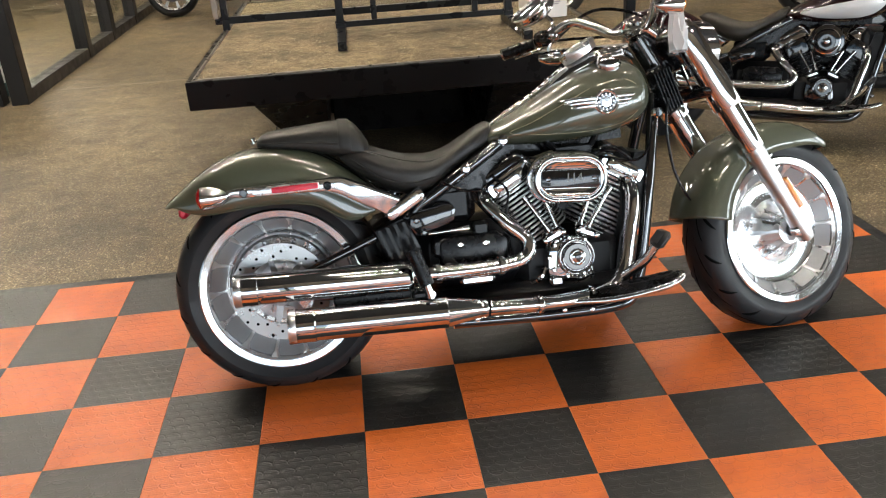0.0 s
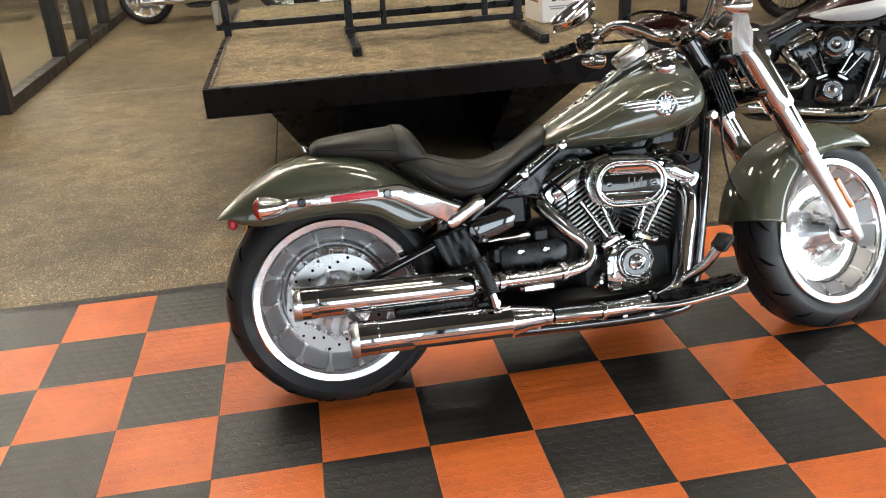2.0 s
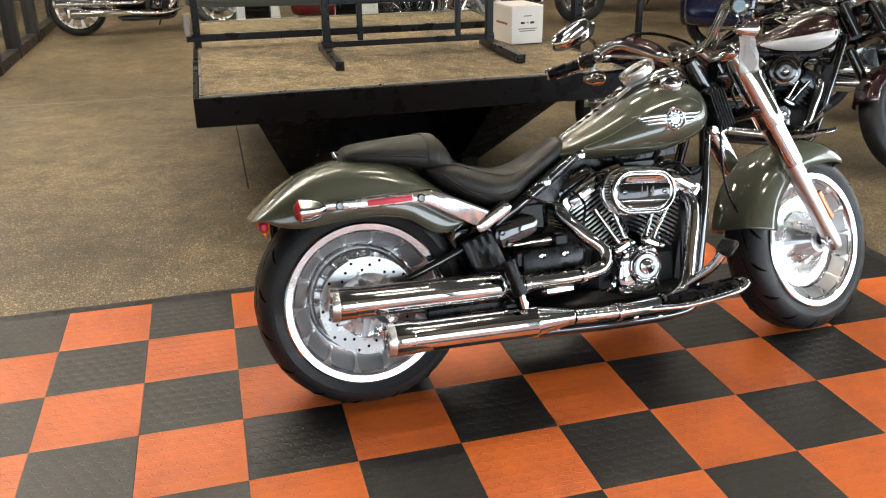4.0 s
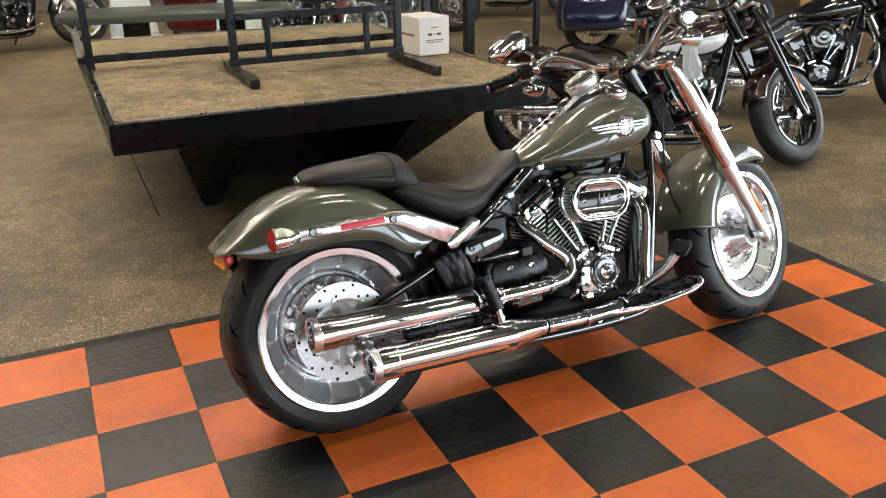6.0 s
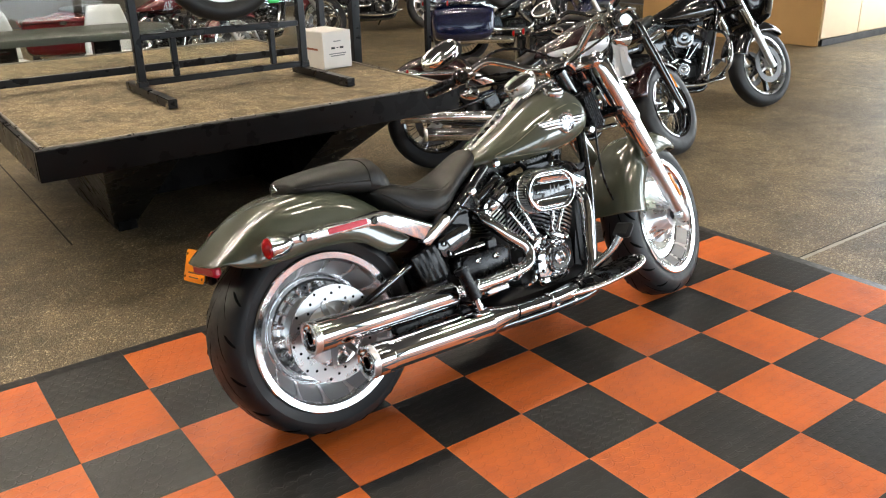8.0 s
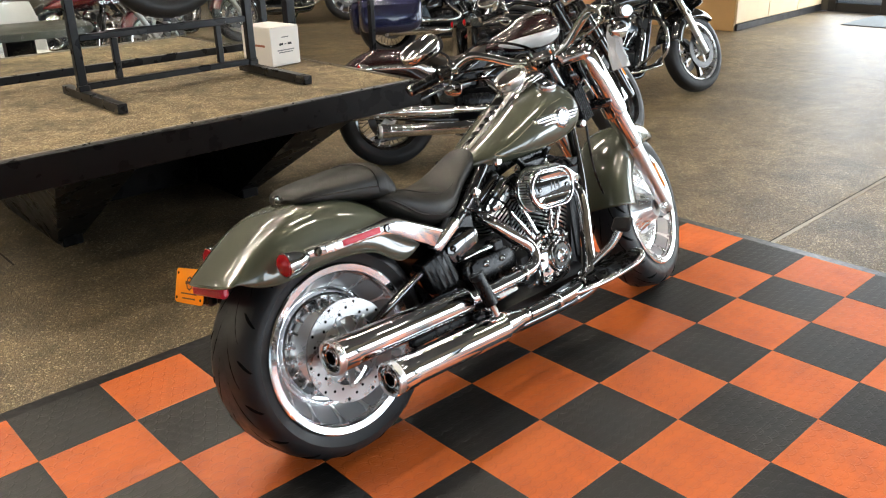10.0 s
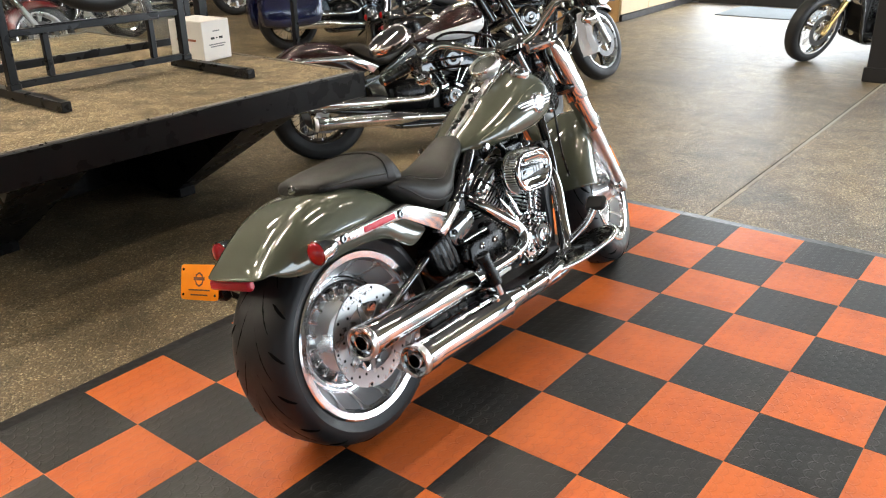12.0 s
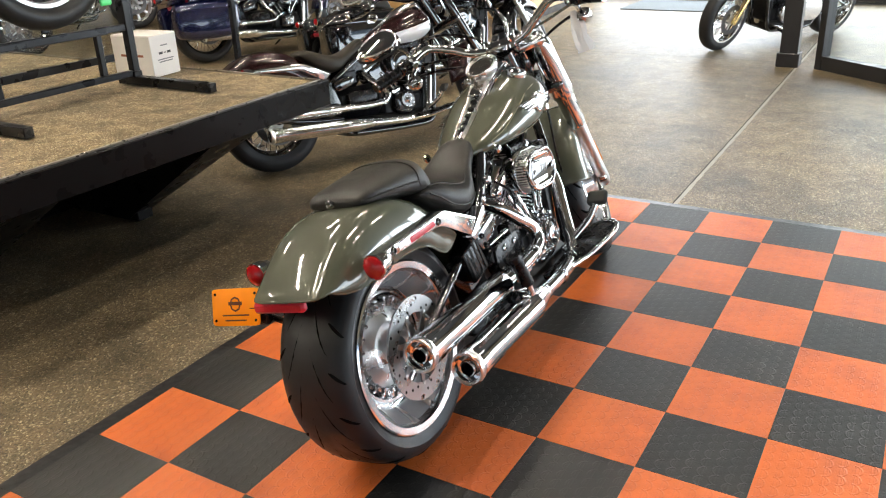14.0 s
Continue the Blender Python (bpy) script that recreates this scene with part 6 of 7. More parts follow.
    if hi:
        for xx, zz in ((0.57, 0.178), (0.84, 0.172), (0.926, 0.163)):
            part("bolt", Geo(rot_to((xx, -0.18, zz), (xx, -0.21, zz))).lathe([(0.008, 0), (0.008, 0.014), (0.005, 0.016), (0.001, 0.016)], None, 10), CHROME, bike)
    pd = part("brake_pedal", Geo().tube(cat([(0.99, -0.16, 0.225), (1.035, -0.2, 0.262), (1.08, -0.248, 0.312), (1.105, -0.272, 0.358)], 5), [0.0155] * 10 + [0.015] * 6, 12), BRIGHT_RIM, bike, "chrome brake pedal with a black pad")
    part("pad", Geo(Matrix.Translation((1.117, -0.28, 0.378)) @ Matrix.Rotation(radians(-50), 4, "Y")).box((0, 0, 0), (0.058, 0.08, 0.024), 0.01), RUBBER, pd)
    part("jiffy_stand", Geo().tube([(0.93, 0.14, 0.17), (0.91, 0.25, 0.12), (0.9, 0.33, 0.09)], [0.014, 0.012, 0.01], 10), SATIN_BLACK, bike)
    # fork, triple clamps, headlamp, front fender
    d = Vector((-math.sin(RAKE), 0, math.cos(RAKE)))
    ax = Vector((AXLE, 0, 0.325))
    for s1 in (-1, 1):
        y = s1 * 0.125
        a = ax + Vector((0.004 if hi else 0, y, 0)) - d * (0.058 if hi else 0.028)
        hub = ax + Vector((0.002, 0, -0.023)) if hi else ax
        fl = part("fork_leg", Geo(S @ rot_to(a, a + d)).lathe([(0.012, -0.014), (0.024, -0.006), (0.029, 0.02), (0.029, 0.06), (0.028, 0.12), (0.031, 0.34), (0.0315, 0.365), (0.03, 0.37)] if hi else [(0.012, -0.012), (0.024, -0.004), (0.027, 0.02), (0.027, 0.06), (0.0265, 0.12), (0.029, 0.3), (0.029, 0.35), (0.03, 0.36)], None, 28), o.get("fork") or (SATIN_ALU if not dark else GLOSS_BLACK), bike, "satin fork slider")
        if hi:
            part("fork_cover", Geo(S @ rot_to(a, a + d)).lathe([(0.03, 0.35), (0.0365, 0.353), (0.037, 0.36), (0.0372, 0.39), (0.0385, 0.53), (0.03, 0.535)], None, 32), CHROME, fl, "chrome lower fork cover")
            part("fork_cover", Geo(S @ rot_to(a, a + d)).lathe([(0.036, 0.51), (0.0455, 0.513), (0.0465, 0.519), (0.0462, 0.56), (0.044, 0.68), (0.042, 0.765), (0.036, 0.785), (0.02, 0.79)], None, 32), CHROME, fl, "chrome upper fork cover")
        else:
            part("fork_cover", Geo(S @ rot_to(a, a + d)).lathe([(0.03, 0.345), (0.035, 0.35), (0.035, 0.375), (0.0335, 0.38), (0.035, 0.4), (0.038, 0.6), (0.039, 0.72), (0.036, 0.735), (0.02, 0.74)] if not dark else [(0.022, 0.345), (0.031, 0.35), (0.031, 0.6), (0.028, 0.72), (0.02, 0.74)], None, 28), fork_mat, fl, "chrome fork cover" if not dark else "black fork cover")
        part("axle_cap", Geo(S @ rot_to(hub + Vector((0, y * 0.9, 0)), hub + Vector((0, y * 1.4, 0)))).lathe([(0.022, 0.0), (0.022, 0.028), (0.014, 0.032), (0.012, 0.028), (0.007, 0.028), (0.006, 0.034), (0.001, 0.021)], None, 18), CHROME, fl)
        if hi or dark:
            mm = S @ rot_to(a, a + d) @ Matrix.Translation((0, 0, 0.2))
            part("reflector", Geo(S).tube([a + d * q + Vector((0.026, s1 * 0.018, 0.014)) for q in ((0.1, 0.21) if hi else (0.14, 0.235))], 0.0105, 8, True, 1.0), AMBER, fl, "amber fork reflector")
    part("lower_clamp", Geo(S).box((1.345, 0, 0.77), (0.09, 0.3, 0.045), 0.015), GLOSS_BLACK, bike)
    part("upper_clamp", Geo(S).box((1.255, 0, 0.955), (0.1, 0.31, 0.035), 0.014), CHROME, bike, "chrome upper fork clamp")
    if not o.get("fairing"):
        hm = S @ Matrix.Translation((1.385, 0, 0.915)) @ Matrix.Rotation(radians(90), 4, "Y")
        hl = part("headlamp", Geo(hm).lathe([(0.02, -0.09), (0.06, -0.075), (0.085, -0.035), (0.092, 0.0), (0.094, 0.03), (0.086, 0.036)], None, 36), CHROME if not dark else GLOSS_BLACK, bike, "round headlamp")
        part("lens", Geo(hm).lathe([(0.086, 0.03), (0.07, 0.04), (0.04, 0.046), (0.001, 0.048)], None, 36), DARK_GLASS, hl)
        part("nacelle", Geo(S).box((1.3, 0, 0.905), (0.1, 0.17, 0.11), 0.035), GLOSS_BLACK, bike)

    def fs(deg, crown, skirt, w):
        a = radians(deg)
        zc = 0.303 if hi else 0.325
        return (AXLE + crown * math.cos(a), zc + crown * math.sin(a), AXLE + skirt * math.cos(a), zc + skirt * math.sin(a), w)
    if o.get("fender", "full") == "full":
        st = [fs(48, 0.342, 0.336, 0.05), fs(53, 0.35, 0.318, 0.082), fs(68, 0.354, 0.286, 0.1), fs(86, 0.356, 0.262, 0.108), fs(104, 0.357, 0.258, 0.11), fs(124, 0.358, 0.258, 0.112), fs(140, 0.358, 0.258, 0.113), fs(152, 0.356, 0.257, 0.114), fs(161, 0.354, 0.255, 0.115), fs(167, 0.353, 0.254, 0.116)]
    else:
        st = [fs(58, 0.335, 0.325, 0.06), fs(64, 0.346, 0.315, 0.07), fs(90, 0.348, 0.295, 0.076), fs(120, 0.35, 0.29, 0.078), fs(150, 0.352, 0.292, 0.078), fs(172, 0.356, 0.3, 0.076)]
    ff = shell(bike, "front_fender", st, paint, "glossy painted front fender", S, 40 if hi else 20)
    if hi:
        for s1 in (-1, 1):
            for xx, zz in ((1.54, 0.55), (1.565, 0.51)):
                part("bolt", Geo(S @ rot_to((xx, s1 * 0.115, zz), (xx, s1 * 0.15, zz))).lathe([(0.008, 0), (0.008, 0.008), (0.001, 0.01)], None, 10), CHROME, bike)
        part("fender_tip", Geo(S).tube(cat([(AXLE + 0.34 * math.cos(radians(q)), y, 0.303 + 0.34 * math.sin(radians(q))) for q, y in ((53, -0.07), (49, -0.045), (47.5, 0), (49, 0.045), (53, 0.07))], 5), 0.003, 6), CHROME, ff)
    # handlebar, grips, controls, mirrors
    bh = o.get("bar", 0.0)
    bar = [(0.93, 0.428, 1.022 + bh), (1.015, 0.365, 1.04 + bh), (1.06, 0.315, 1.058 + bh), (1.1, 0.25, 1.08 + bh), (1.135, 0.18, 1.048 + bh), (1.165, 0.1, 1.0 + bh * 0.6), (1.175, 0.0, 0.985 + bh * 0.5)]
    line = bar + mir(bar[:-1], -1)[::-1]
    hb = part("handlebar", Geo(S).tube(cat(line, 6), 0.0155, 14), CHROME if not dark else GLOSS_BLACK, bike, "wide chrome handlebar")
    for s1 in (-1, 1):
        part("riser", Geo(S).tube([(1.232, s1 * 0.045, 0.955), (1.178, s1 * 0.045, 0.988 + bh * 0.5)], 0.022, 12), CHROME, hb)
        e0, e1 = Vector((0.925, s1 * 0.432, 1.021 + bh)), Vector((1.015, s1 * 0.365, 1.04 + bh))
        gr = part("grip", Geo(S).tube([e0, e0.lerp(e1, 0.04), e0.lerp(e1, 0.95), e1], [0.019, 0.0205, 0.0195, 0.022], 16), SATIN_BLACK, hb, "black rubber grip")
        part("grip_cap", Geo(S).tube([e0 - (e1 - e0) * 0.06, e0], [0.017, 0.0215], 16), CHROME, gr)
        for q in range(4):
            part("grip_band", Geo(S).tube([e0.lerp(e1, 0.18 + 0.18 * q), e0.lerp(e1, 0.24 + 0.18 * q)], 0.0212, 14, False), SATIN_BLACK, gr)
        c = Vector((1.038, s1 * 0.34, 1.049 + bh))
        part("switch_housing", Geo(S @ Matrix.Translation(c) @ Matrix.Rotation(radians(-38 * s1), 4, "Z")).box((0, 0, 0), (0.062, 0.05, 0.055), 0.014), GLOSS_BLACK, hb)
        if hi:
            for q in range(3):
                part("switch", Geo(S @ Matrix.Translation(c) @ Matrix.Rotation(radians(-38 * s1), 4, "Z")).box((-0.018 + 0.018 * q, -0.026 * 1, 0.006 * (q - 1)), (0.011, 0.008, 0.012), 0.003), SATIN_BLACK, hb)
        part("lever_perch", Geo(S).box((1.063, s1 * 0.313, 1.058 + bh), (0.045, 0.045, 0.05), 0.012), CHROME, hb)
        part("lever", Geo(S).tube(cat([(1.08, s1 * 0.335, 1.038 + bh), (1.04, s1 * 0.4, 1.02 + bh), (0.98, s1 * 0.455, 1.01 + bh)], 6), [0.008] * 7 + [0.0065] * 5 + [0.009], 8, True, 0.6), CHROME, hb)
        signal(bike, (1.07, s1 * 0.337, 0.983 + bh), 1, AMBER, S, 0.027)
        part("signal_stem", Geo(S).tube([(1.055, s1 * 0.323, 1.043 + bh), (1.05, s1 * 0.335, 0.998 + bh)], 0.008, 8), CHROME, bike)
        stem = part("mirror_stem", Geo(S).tube(cat([(1.063, s1 * 0.313, 1.073 + bh), (1.07, s1 * 0.328, 1.11 + bh), (1.058, s1 * 0.378, 1.15 + bh)], 5), 0.007, 8), CHROME, bike)
        turn, lean, roll = (18.3, 37, 13.3) if hi else (12, 3, 0)
        mm = S @ Matrix.Translation((1.035, s1 * 0.411, 1.168 + bh)) @ Matrix.Rotation(radians(turn * s1), 4, "Z") @ Matrix.Rotation(radians(-90 + lean), 4, "Y") @ Matrix.Rotation(radians(90 + roll * s1), 4, "Z")
        shape = [(x, y * (1 - 0.22 * (x / 0.075) * s1)) for x, y in oval(0.078, 0.044, 36, 2.3)]
        mi = part("mirror", Geo().prism(shape, -0.026, mm, -0.012), CHROME, bike, "chrome-backed oval mirror")
        part("mirror_rim", Geo(mm).tube([(x * 0.985, y * 0.975, 0.0) for x, y in shape], 0.0032, 8, closed=True), POLISHED, mi)
        part("mirror_glass", Geo().prism([(x * 0.95, y * 0.93) for x, y in shape], 0.0015, mm, 0.0005), MIRROR, mi)
    if hi:
        rc = part("riser_clamp", Geo(S @ Matrix.Translation((1.178, 0, 0.99)) @ Matrix.Rotation(radians(-30), 4, "Y")).box((0, 0, 0), (0.05, 0.13, 0.036), 0.01), CHROME, hb, "chrome riser clamp")
        for dx in (-0.016, 0.016):
            for dy in (-0.045, 0.045):
                part("bolt", Geo(S @ Matrix.Translation((1.178, 0, 0.99)) @ Matrix.Rotation(radians(-30), 4, "Y")).lathe([(0.007, 0.016), (0.007, 0.026), (0.003, 0.027), (0.001, 0.024)], Matrix.Translation((dx, dy, 0)), 8), CHROME, rc)
        for s1 in (-1, 1):
            part("fork_cap", Geo(S @ rot_to((1.256, s1 * 0.125, 0.965), (1.231, s1 * 0.125, 1.008))).lathe([(0.03, 0), (0.03, 0.012), (0.022, 0.02), (0.012, 0.022), (0.011, 0.03), (0.001, 0.031)], None, 20), CHROME, bike, "chrome fork cap")
        part("stem_nut", Geo(S @ rot_to((1.235, 0, 0.965), (1.21, 0, 1.008))).lathe([(0.022, 0), (0.022, 0.02), (0.014, 0.028), (0.001, 0.03)], None, 6), CHROME, bike)
        for s1, yy in ((-1, 0.075), (1, 0.08)):
            part("brake_line", Geo(S).tube(cat([(1.075, s1 * 0.33, 1.04), (1.16, s1 * 0.22, 1.02), (1.22, s1 * yy, 0.985), (1.27, s1 * 0.06, 0.9), (1.31, s1 * 0.07, 0.78)], 6), 0.005, 8), CHROME if s1 < 0 else SATIN_BLACK, bike)
        part("instrument_pod", Geo(S @ Matrix.Translation((1.2, 0.075, 0.985))).box((0, 0, 0), (0.05, 0.04, 0.03), 0.01), CHROME, bike)
        for pts in ([(1.06, -0.36, 1.0), (1.16, -0.25, 0.99), (1.27, -0.12, 0.94), (1.3, -0.05, 0.86)], [(1.06, 0.36, 1.0), (1.16, 0.25, 0.99), (1.27, 0.12, 0.94), (1.3, 0.05, 0.86)], [(1.08, 0.35, 1.04), (1.2, 0.26, 1.12), (1.3, 0.12, 1.06), (1.33, 0.04, 0.95)]):
            part("cable", Geo(S).tube(cat(pts, 7), 0.0055, 8), SATIN_BLACK, hb)
        part("protective_bag", Geo(S @ Matrix.Translation((1.1, -0.302, 0.937)) @ Matrix.Rotation(radians(4), 4, "Y") @ Matrix.Scale(1.25, 4)).loft([[(0.016 * k * math.cos(2 * math.pi * j / 14) * (1 + 0.25 * math.sin(3.1 * j + i)), 0.019 * k * math.sin(2 * math.pi * j / 14) * (1 + 0.3 * math.cos(2.3 * j + 2 * i)), zz) for j in range(14)] for i, (zz, k) in enumerate(((-0.06, 1.1), (-0.045, 1.2), (-0.02, 1.05), (0.01, 0.95), (0.035, 0.8), (0.06, 0.35)))]), PLASTIC, bike, "small crumpled clear plastic bag hung from the handlebar")
    # luggage and fairing
    if o.get("bags"):
        for s1 in (-1, 1):
            bag = body_loft(bike, "saddlebag", [(-0.36, 0.05, 0.5, 0.6), (-0.35, 0.085, 0.4, 0.66), (-0.3, 0.1, 0.345, 0.69), (-0.1, 0.105, 0.325, 0.7), (0.12, 0.1, 0.33, 0.69), (0.25, 0.09, 0.37, 0.68), (0.3, 0.06, 0.44, 0.66)], o.get("bag_paint", paint), "glossy hard saddlebag", 28, 4, 4, 4, waist=0.5, S=Matrix.Translation((0, s1 * 0.24, -o.get("bag_drop", 0.0))))
            part("latch", Geo().box((0.0, s1 * 0.345, 0.62), (0.06, 0.012, 0.03), 0.004), CHROME, bag)
            part("lid_line", Geo().box((-0.05, s1 * 0.2475, 0.625), (0.62, 0.2, 0.005)), GLOSS_BLACK, bag)
            signal(bike, (-0.36, s1 * 0.2, 0.66), -1, RED_LENS)
    if o.get("bags"):
        for s1 in (-1, 1):
            part("engine_guard", Geo().tube(cat(mir([(1.17, 0.07, 0.62), (1.2, 0.2, 0.6), (1.21, 0.3, 0.5), (1.2, 0.32, 0.36), (1.16, 0.22, 0.26), (1.1, 0.12, 0.22)], s1), 5), 0.016, 10), CHROME, bike, "chrome engine guard")
    if o.get("fairing"):
        g = Geo(S @ Matrix.Translation((0.04, 0, -0.19)))
        rows = []
        for t in range(9):
            a = t / 8
            zz = 0.86 + 0.36 * a
            w = 0.18 + 0.24 * math.sin(math.pi * (0.15 + 0.6 * a))
            rows.append([(1.36 + 0.22 * math.cos(q) * (1 - 0.25 * a) - 0.16 * a, w * math.sin(q), zz) for q in (-1.5 + 3.0 * j / 16 for j in range(17))])
        g.loft(rows, False, False)
        fo = part("fairing", g, paint, bike, "glossy batwing fairing", 60)
        sol = fo.modifiers.new("thickness", "SOLIDIFY")
        sol.thickness = 0.02
    return bike


hero = cruiser("motorcycle", pose(-0.205, 0.02, 0.0, -13.6, 0, 1.5), "olive green cruiser motorcycle with chrome pipes on checkered tiles", {"paint": OLIVE, "wheel": "disc", "hi": True, "steer": 16.8})
cruiser("motorcycle", pose(1.765, 2.19, FLOOR_Z, -10, 0, -29.5) @ Matrix.Scale(0.95, 4), "maroon and white cruiser motorcycle with black wire wheels", {"paint": MAROON, "paint2": PEARL, "wheel": "spoke", "steer": 42, "dark": True, "air": "round", "pillion": False, "fender": "short", "seat": "brown", "rear_half": 0.075, "front_half": 0.068, "rim_r": 0.215, "front_rim": 0.215})
cruiser("motorcycle", pose(3.44, 2.74, FLOOR_Z, -9, 0, -30), "black touring motorcycle with saddlebags and a fairing", {"paint": GLOSS_BLACK, "wheel": "cast", "arms": 5, "dark_wheel": True, "steer": 26, "bags": True, "fairing": True, "air": "round", "rear_half": 0.085, "front_half": 0.065})
cruiser("motorcycle", pose(4.42, 5.38, FLOOR_Z, -9, 0, -25), "deep blue touring motorcycle with hard saddlebags", {"paint": BLUE, "wheel": "spoke", "steer": 8, "dark_wheel": True, "bags": True, "bag_drop": 0.1, "fairing": True, "air": "round", "rear_half": 0.085, "front_half": 0.065})
cruiser("motorcycle", pose(-2.02, 8.65, FLOOR_Z, -9, 0, 5), "black cruiser motorcycle with twin chrome pipes beyond the platform", {"paint": GLOSS_BLACK, "wheel": "cast", "steer": 8, "air": "round", "rear_half": 0.1, "front_half": 0.065})
GOLD = material("gold_fork", (0.8, 0.58, 0.25), 0.25, 1.0)
cruiser("motorcycle", pose(8.115, -0.06, FLOOR_Z, -9, 0, 150), "black cruiser motorcycle with gold fork legs near the entrance", {"paint": GLOSS_BLACK, "wheel": "spoke", "steer": 8, "air": "round", "fender": "short", "rear_half": 0.085, "front_half": 0.065, "fork": GOLD})
cruiser("motorcycle", pose(0.65, 6.7, FLOOR_Z, -9, 0, -12), "red touring motorcycle with hard saddlebags behind the platform", {"paint": RED, "wheel": "cast", "steer": 8, "bags": True, "air": "round", "rear_half": 0.085, "front_half": 0.065})
cruiser("motorcycle", pose(2.4, 8.2, FLOOR_Z, -9, 0, -20), "red cruiser motorcycle in the back row", {"paint": RED, "wheel": "spoke", "steer": 8, "air": "round", "rear_half": 0.085, "front_half": 0.065})

cruiser("motorcycle", pose(4.55, 8.95, FLOOR_Z, -9, 0, -25), "black cruiser motorcycle with bright wheels in the back row", {"paint": GLOSS_BLACK, "wheel": "cast", "steer": 8, "air": "round", "rear_half": 0.085, "front_half": 0.065})

# customer table and chairs beyond the platform
WHITE_PLASTIC = material("white_plastic", (0.75, 0.76, 0.76), 0.35, noise_scale=4, vary=0.04)
table = holder("table", pose(0.2, 5.15, FLOOR_Z, 0, 0, -8), "grey-green customer table with rounded ends on a dark pedestal", "table")
part("tabletop", Geo().prism(stadium(0.6, 0.34, 16), 0.06, Matrix.Translation((0, 0, 0.675)), 0.03), TABLE_GREY, table)
for bxx in (-0.35, 0.4):
    part("pedestal", Geo().box((bxx, 0, 0.35), (0.2, 0.2, 0.65), 0.01), FASCIA, table)
    part("foot", Geo().box((bxx, 0, 0.015), (0.4, 0.5, 0.03), 0.008), FASCIA, table)
chair = holder("chair", pose(-0.1, 5.6, FLOOR_Z, 0, 0, 8), "white moulded plastic chair at the table", "chair", "chairs at the table")
part("seat", Geo().prism(oval(0.22, 0.21, 32, 3), 0.035, Matrix.Translation((0, 0, 0.44)), 0.015), WHITE_PLASTIC, chair)
rows = []
for q in range(7):
    zz = 0.46 + 0.4 * q / 6
    w = 0.21 * (1 - 0.35 * (q / 6) ** 2)
    rows.append([(w * math.sin(t), 0.2 * math.cos(t) * 0.6 + 0.08 + 0.06 * q / 6, zz) for t in (-1.3 + 2.6 * k / 10 for k in range(11))])
bk = part("backrest", Geo().loft(rows, False, False), WHITE_PLASTIC, chair, "", 60)
bk.modifiers.new("thickness", "SOLIDIFY").thickness = 0.012
for lx in (-0.17, 0.17):
    for ly in (-0.16, 0.16):
        part("leg", Geo().tube([(lx, ly, 0), (lx * 0.85, ly * 0.85, 0.45)], 0.012, 8), CHROME, chair)
copy_thing(chair, pose(0.75, 5.55, FLOOR_Z, 0, 0, -12))

# wheel held in the stand
mw = holder("bicycle_wheel", pose(0.492, 2.265, 1.006, 0, 0, -4) @ Matrix.Scale(1.22, 4), "small spoked wheel with a fat black tyre, held in the stand", "wheel")
mm = Matrix.Translation((0, 0, 0.27)) @ Matrix.Rotation(radians(90), 4, "X")
part("tyre", Geo(mm).lathe([(0.27 - 0.042 * (1 - math.cos(2 * math.pi * q / 18)), 0.04 * math.sin(2 * math.pi * q / 18)) for q in range(19)], None, 56, False), RUBBER, mw)
part("rim", Geo(mm).lathe([(0.192, -0.02), (0.192, 0.02), (0.178, 0.018), (0.172, 0.0), (0.178, -0.018), (0.192, -0.02)], None, 48, False), SATIN_ALU, mw)
part("hub", Geo(mm).lathe([(0.01, -0.05), (0.022, -0.045), (0.022, 0.045), (0.01, 0.05)], None, 16), SATIN_ALU, mw)
part("axle", Geo(mm).tube([(0, 0, -0.09), (0, 0, 0.09)], 0.008, 8), CHROME, mw)
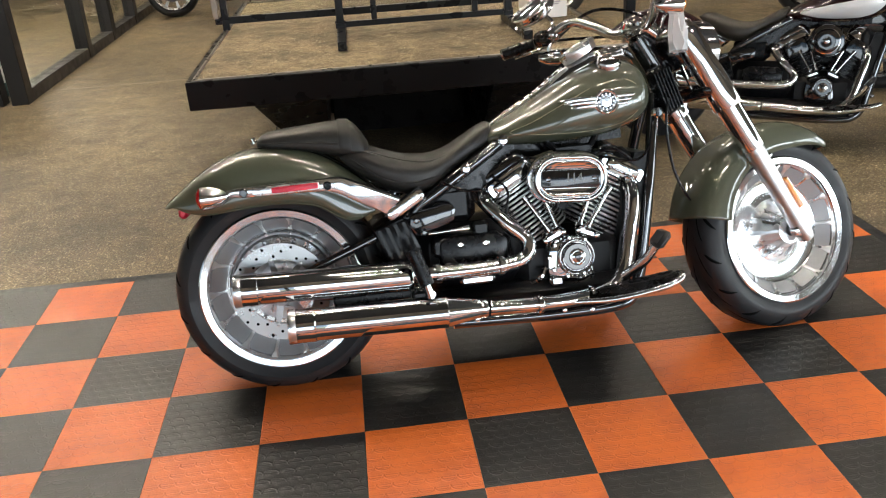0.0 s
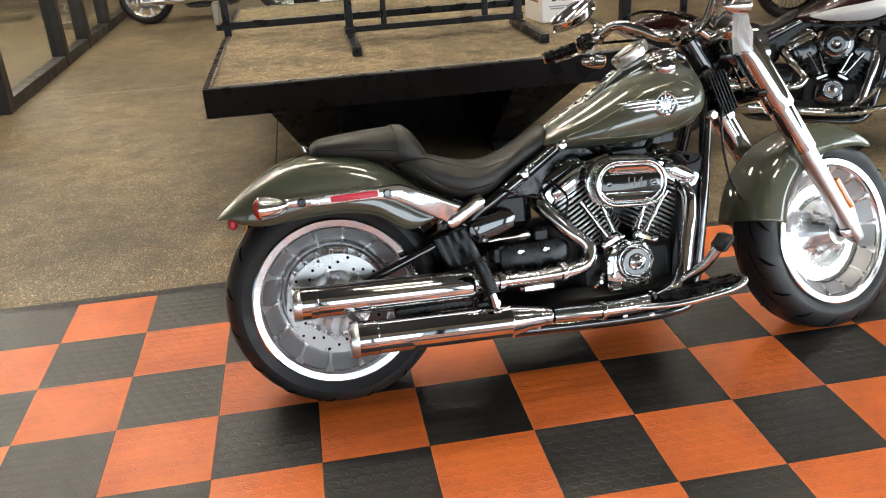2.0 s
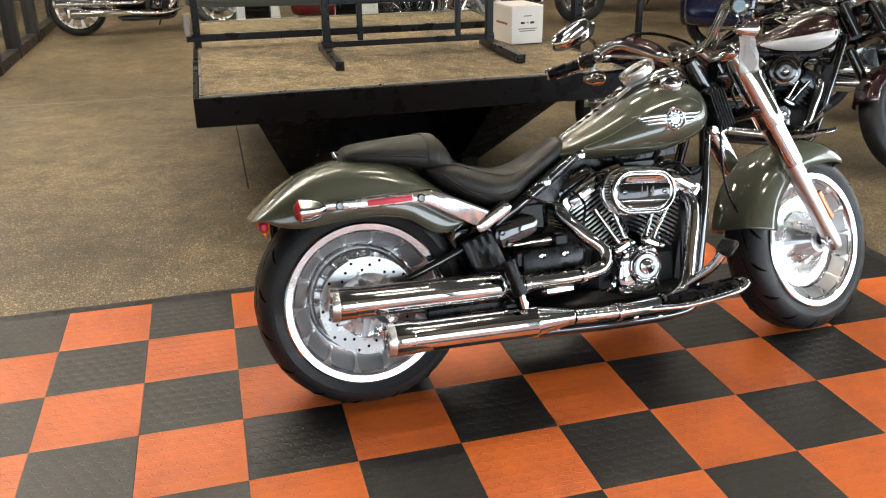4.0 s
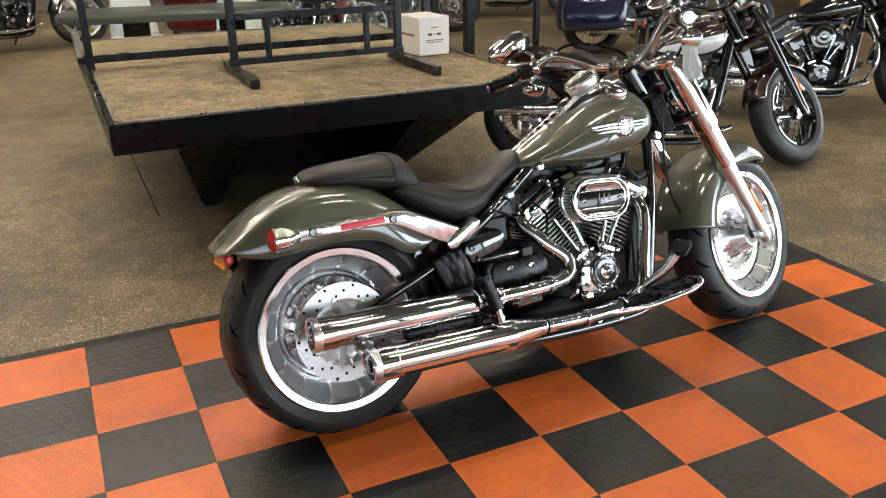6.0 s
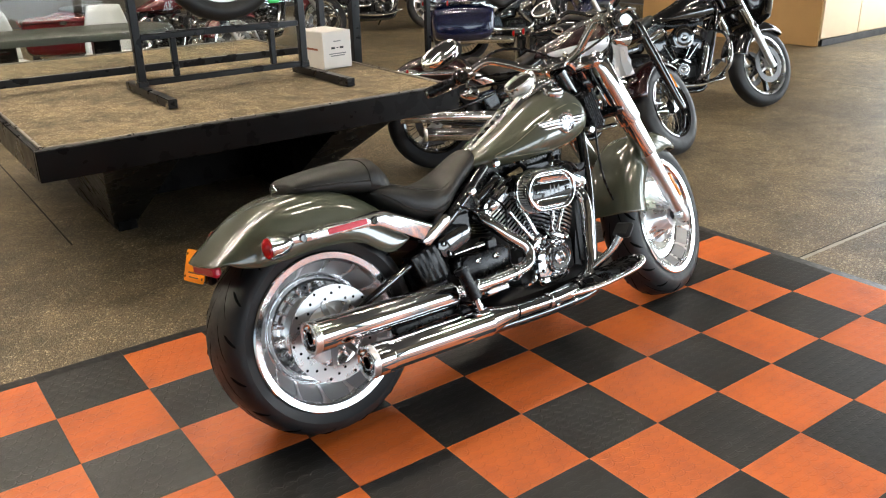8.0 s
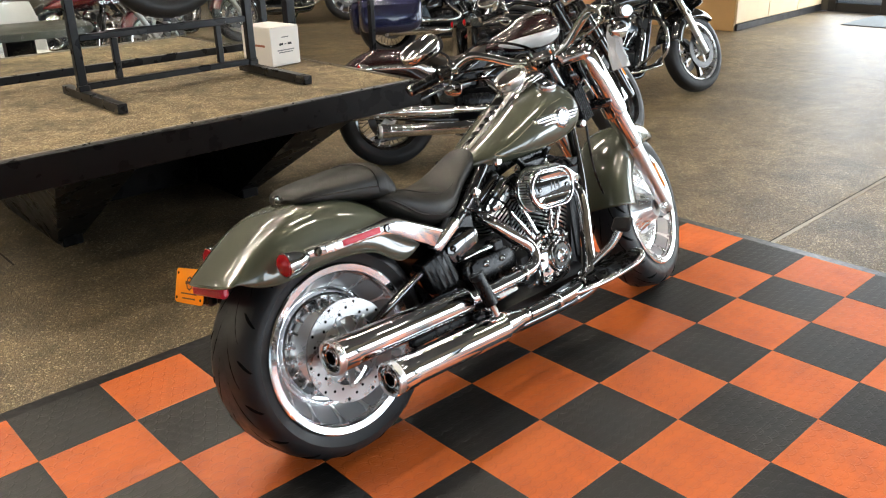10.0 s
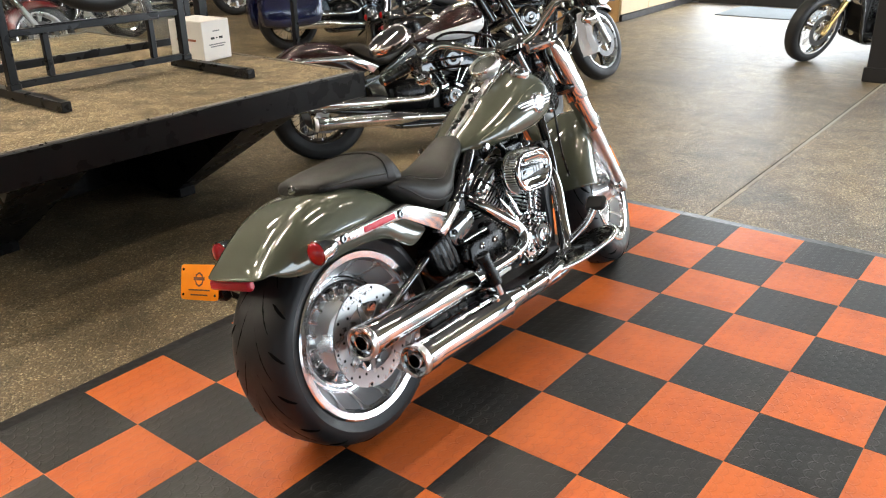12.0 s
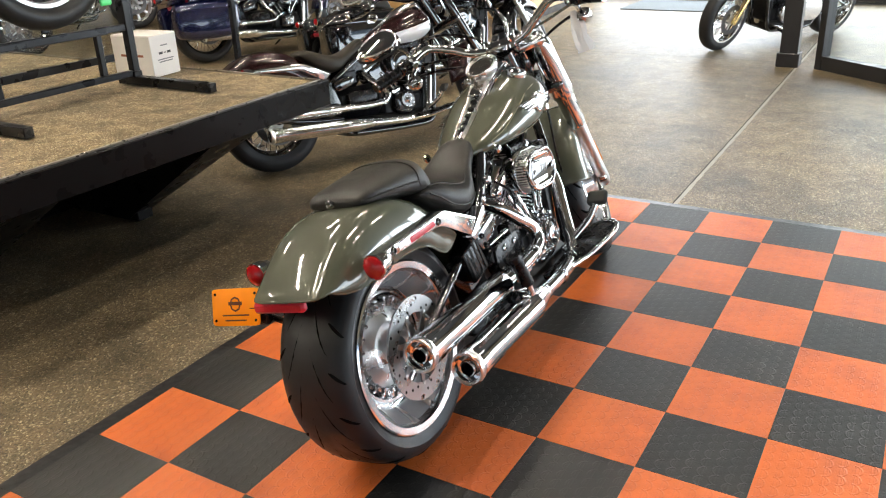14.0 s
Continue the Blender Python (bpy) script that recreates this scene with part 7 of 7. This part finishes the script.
part("cradle", Geo().box((0, 0.045, 0.135), (0.03, 0.012, 0.3), 0.003).box((0, 0.045, -0.04), (0.5, 0.02, 0.03), 0.003), STEEL_BLUE, mw)
for q in range(20):
    a = 2 * math.pi * q / 20
    part("spoke", Geo(mm).tube([(0.02 * math.cos(a + 0.6), 0.02 * math.sin(a + 0.6), 0.03 * (-1) ** q), (0.176 * math.cos(a), 0.176 * math.sin(a), 0)], 0.0018, 5), CHROME, mw)
part("tag", Geo().box((0.2, -0.06, 0.1), (0.05, 0.012, 0.07), 0.005), GREEN_GLOW, mw, "bright green plastic tag")

# ---- checkered tiles ----
TILE = 0.3
mat_floor = holder("tile_mat", pose(0, 0, 0), "orange and black checkered interlocking floor tiles on the concrete", "tile flooring", kind="structure")
tg = Geo().box((0, 0, -0.006), (TILE - 0.0005, TILE - 0.0005, 0.0118), 0.0007)
first = {}
for i in range(-12, 7):
    for j in range(-12, 3):
        black = (i + j) % 2 == 1
        if black not in first:
            ob = part("tile", tg, BLACK_TILE if black else ORANGE_TILE, mat_floor)
            first[black] = ob.data
        else:
            ob = new("tile", first[black])
            ob.parent = mat_floor
        ob.location = ((i + 0.5) * TILE, (j + 0.5) * TILE, 0)
        ob.rotation_euler = (0, 0, random.choice((0, 2)) * math.pi / 2)
def edge_piece(length, w=0.07):
    return Geo().put([(0, 0, -0.0005), (length - 0.001, 0, -0.0005), (length - 0.001, w, -0.0105), (0, w, -0.0105), (0, 0, -0.0118), (length - 0.001, 0, -0.0118), (length - 0.001, w, -0.0118), (0, w, -0.0118)], [(0, 1, 2, 3), (4, 5, 6, 7), (0, 1, 5, 4), (1, 2, 6, 5), (2, 3, 7, 6), (3, 0, 4, 7)])
ep = None
for i in range(-12, 7):
    if ep is None:
        ob = part("edge_ramp", edge_piece(TILE), EDGE, mat_floor, "sloped black edging strip")
        ep = ob.data
    else:
        ob = new("edge_ramp", ep)
        ob.parent = mat_floor
    ob.location = (i * TILE, 3 * TILE, 0)
for j in range(-12, 3):
    ob = new("edge_ramp", ep)
    ob.parent = mat_floor
    ob.matrix_basis = pose(7 * TILE, (j + 1) * TILE, 0, 0, 0, -90)
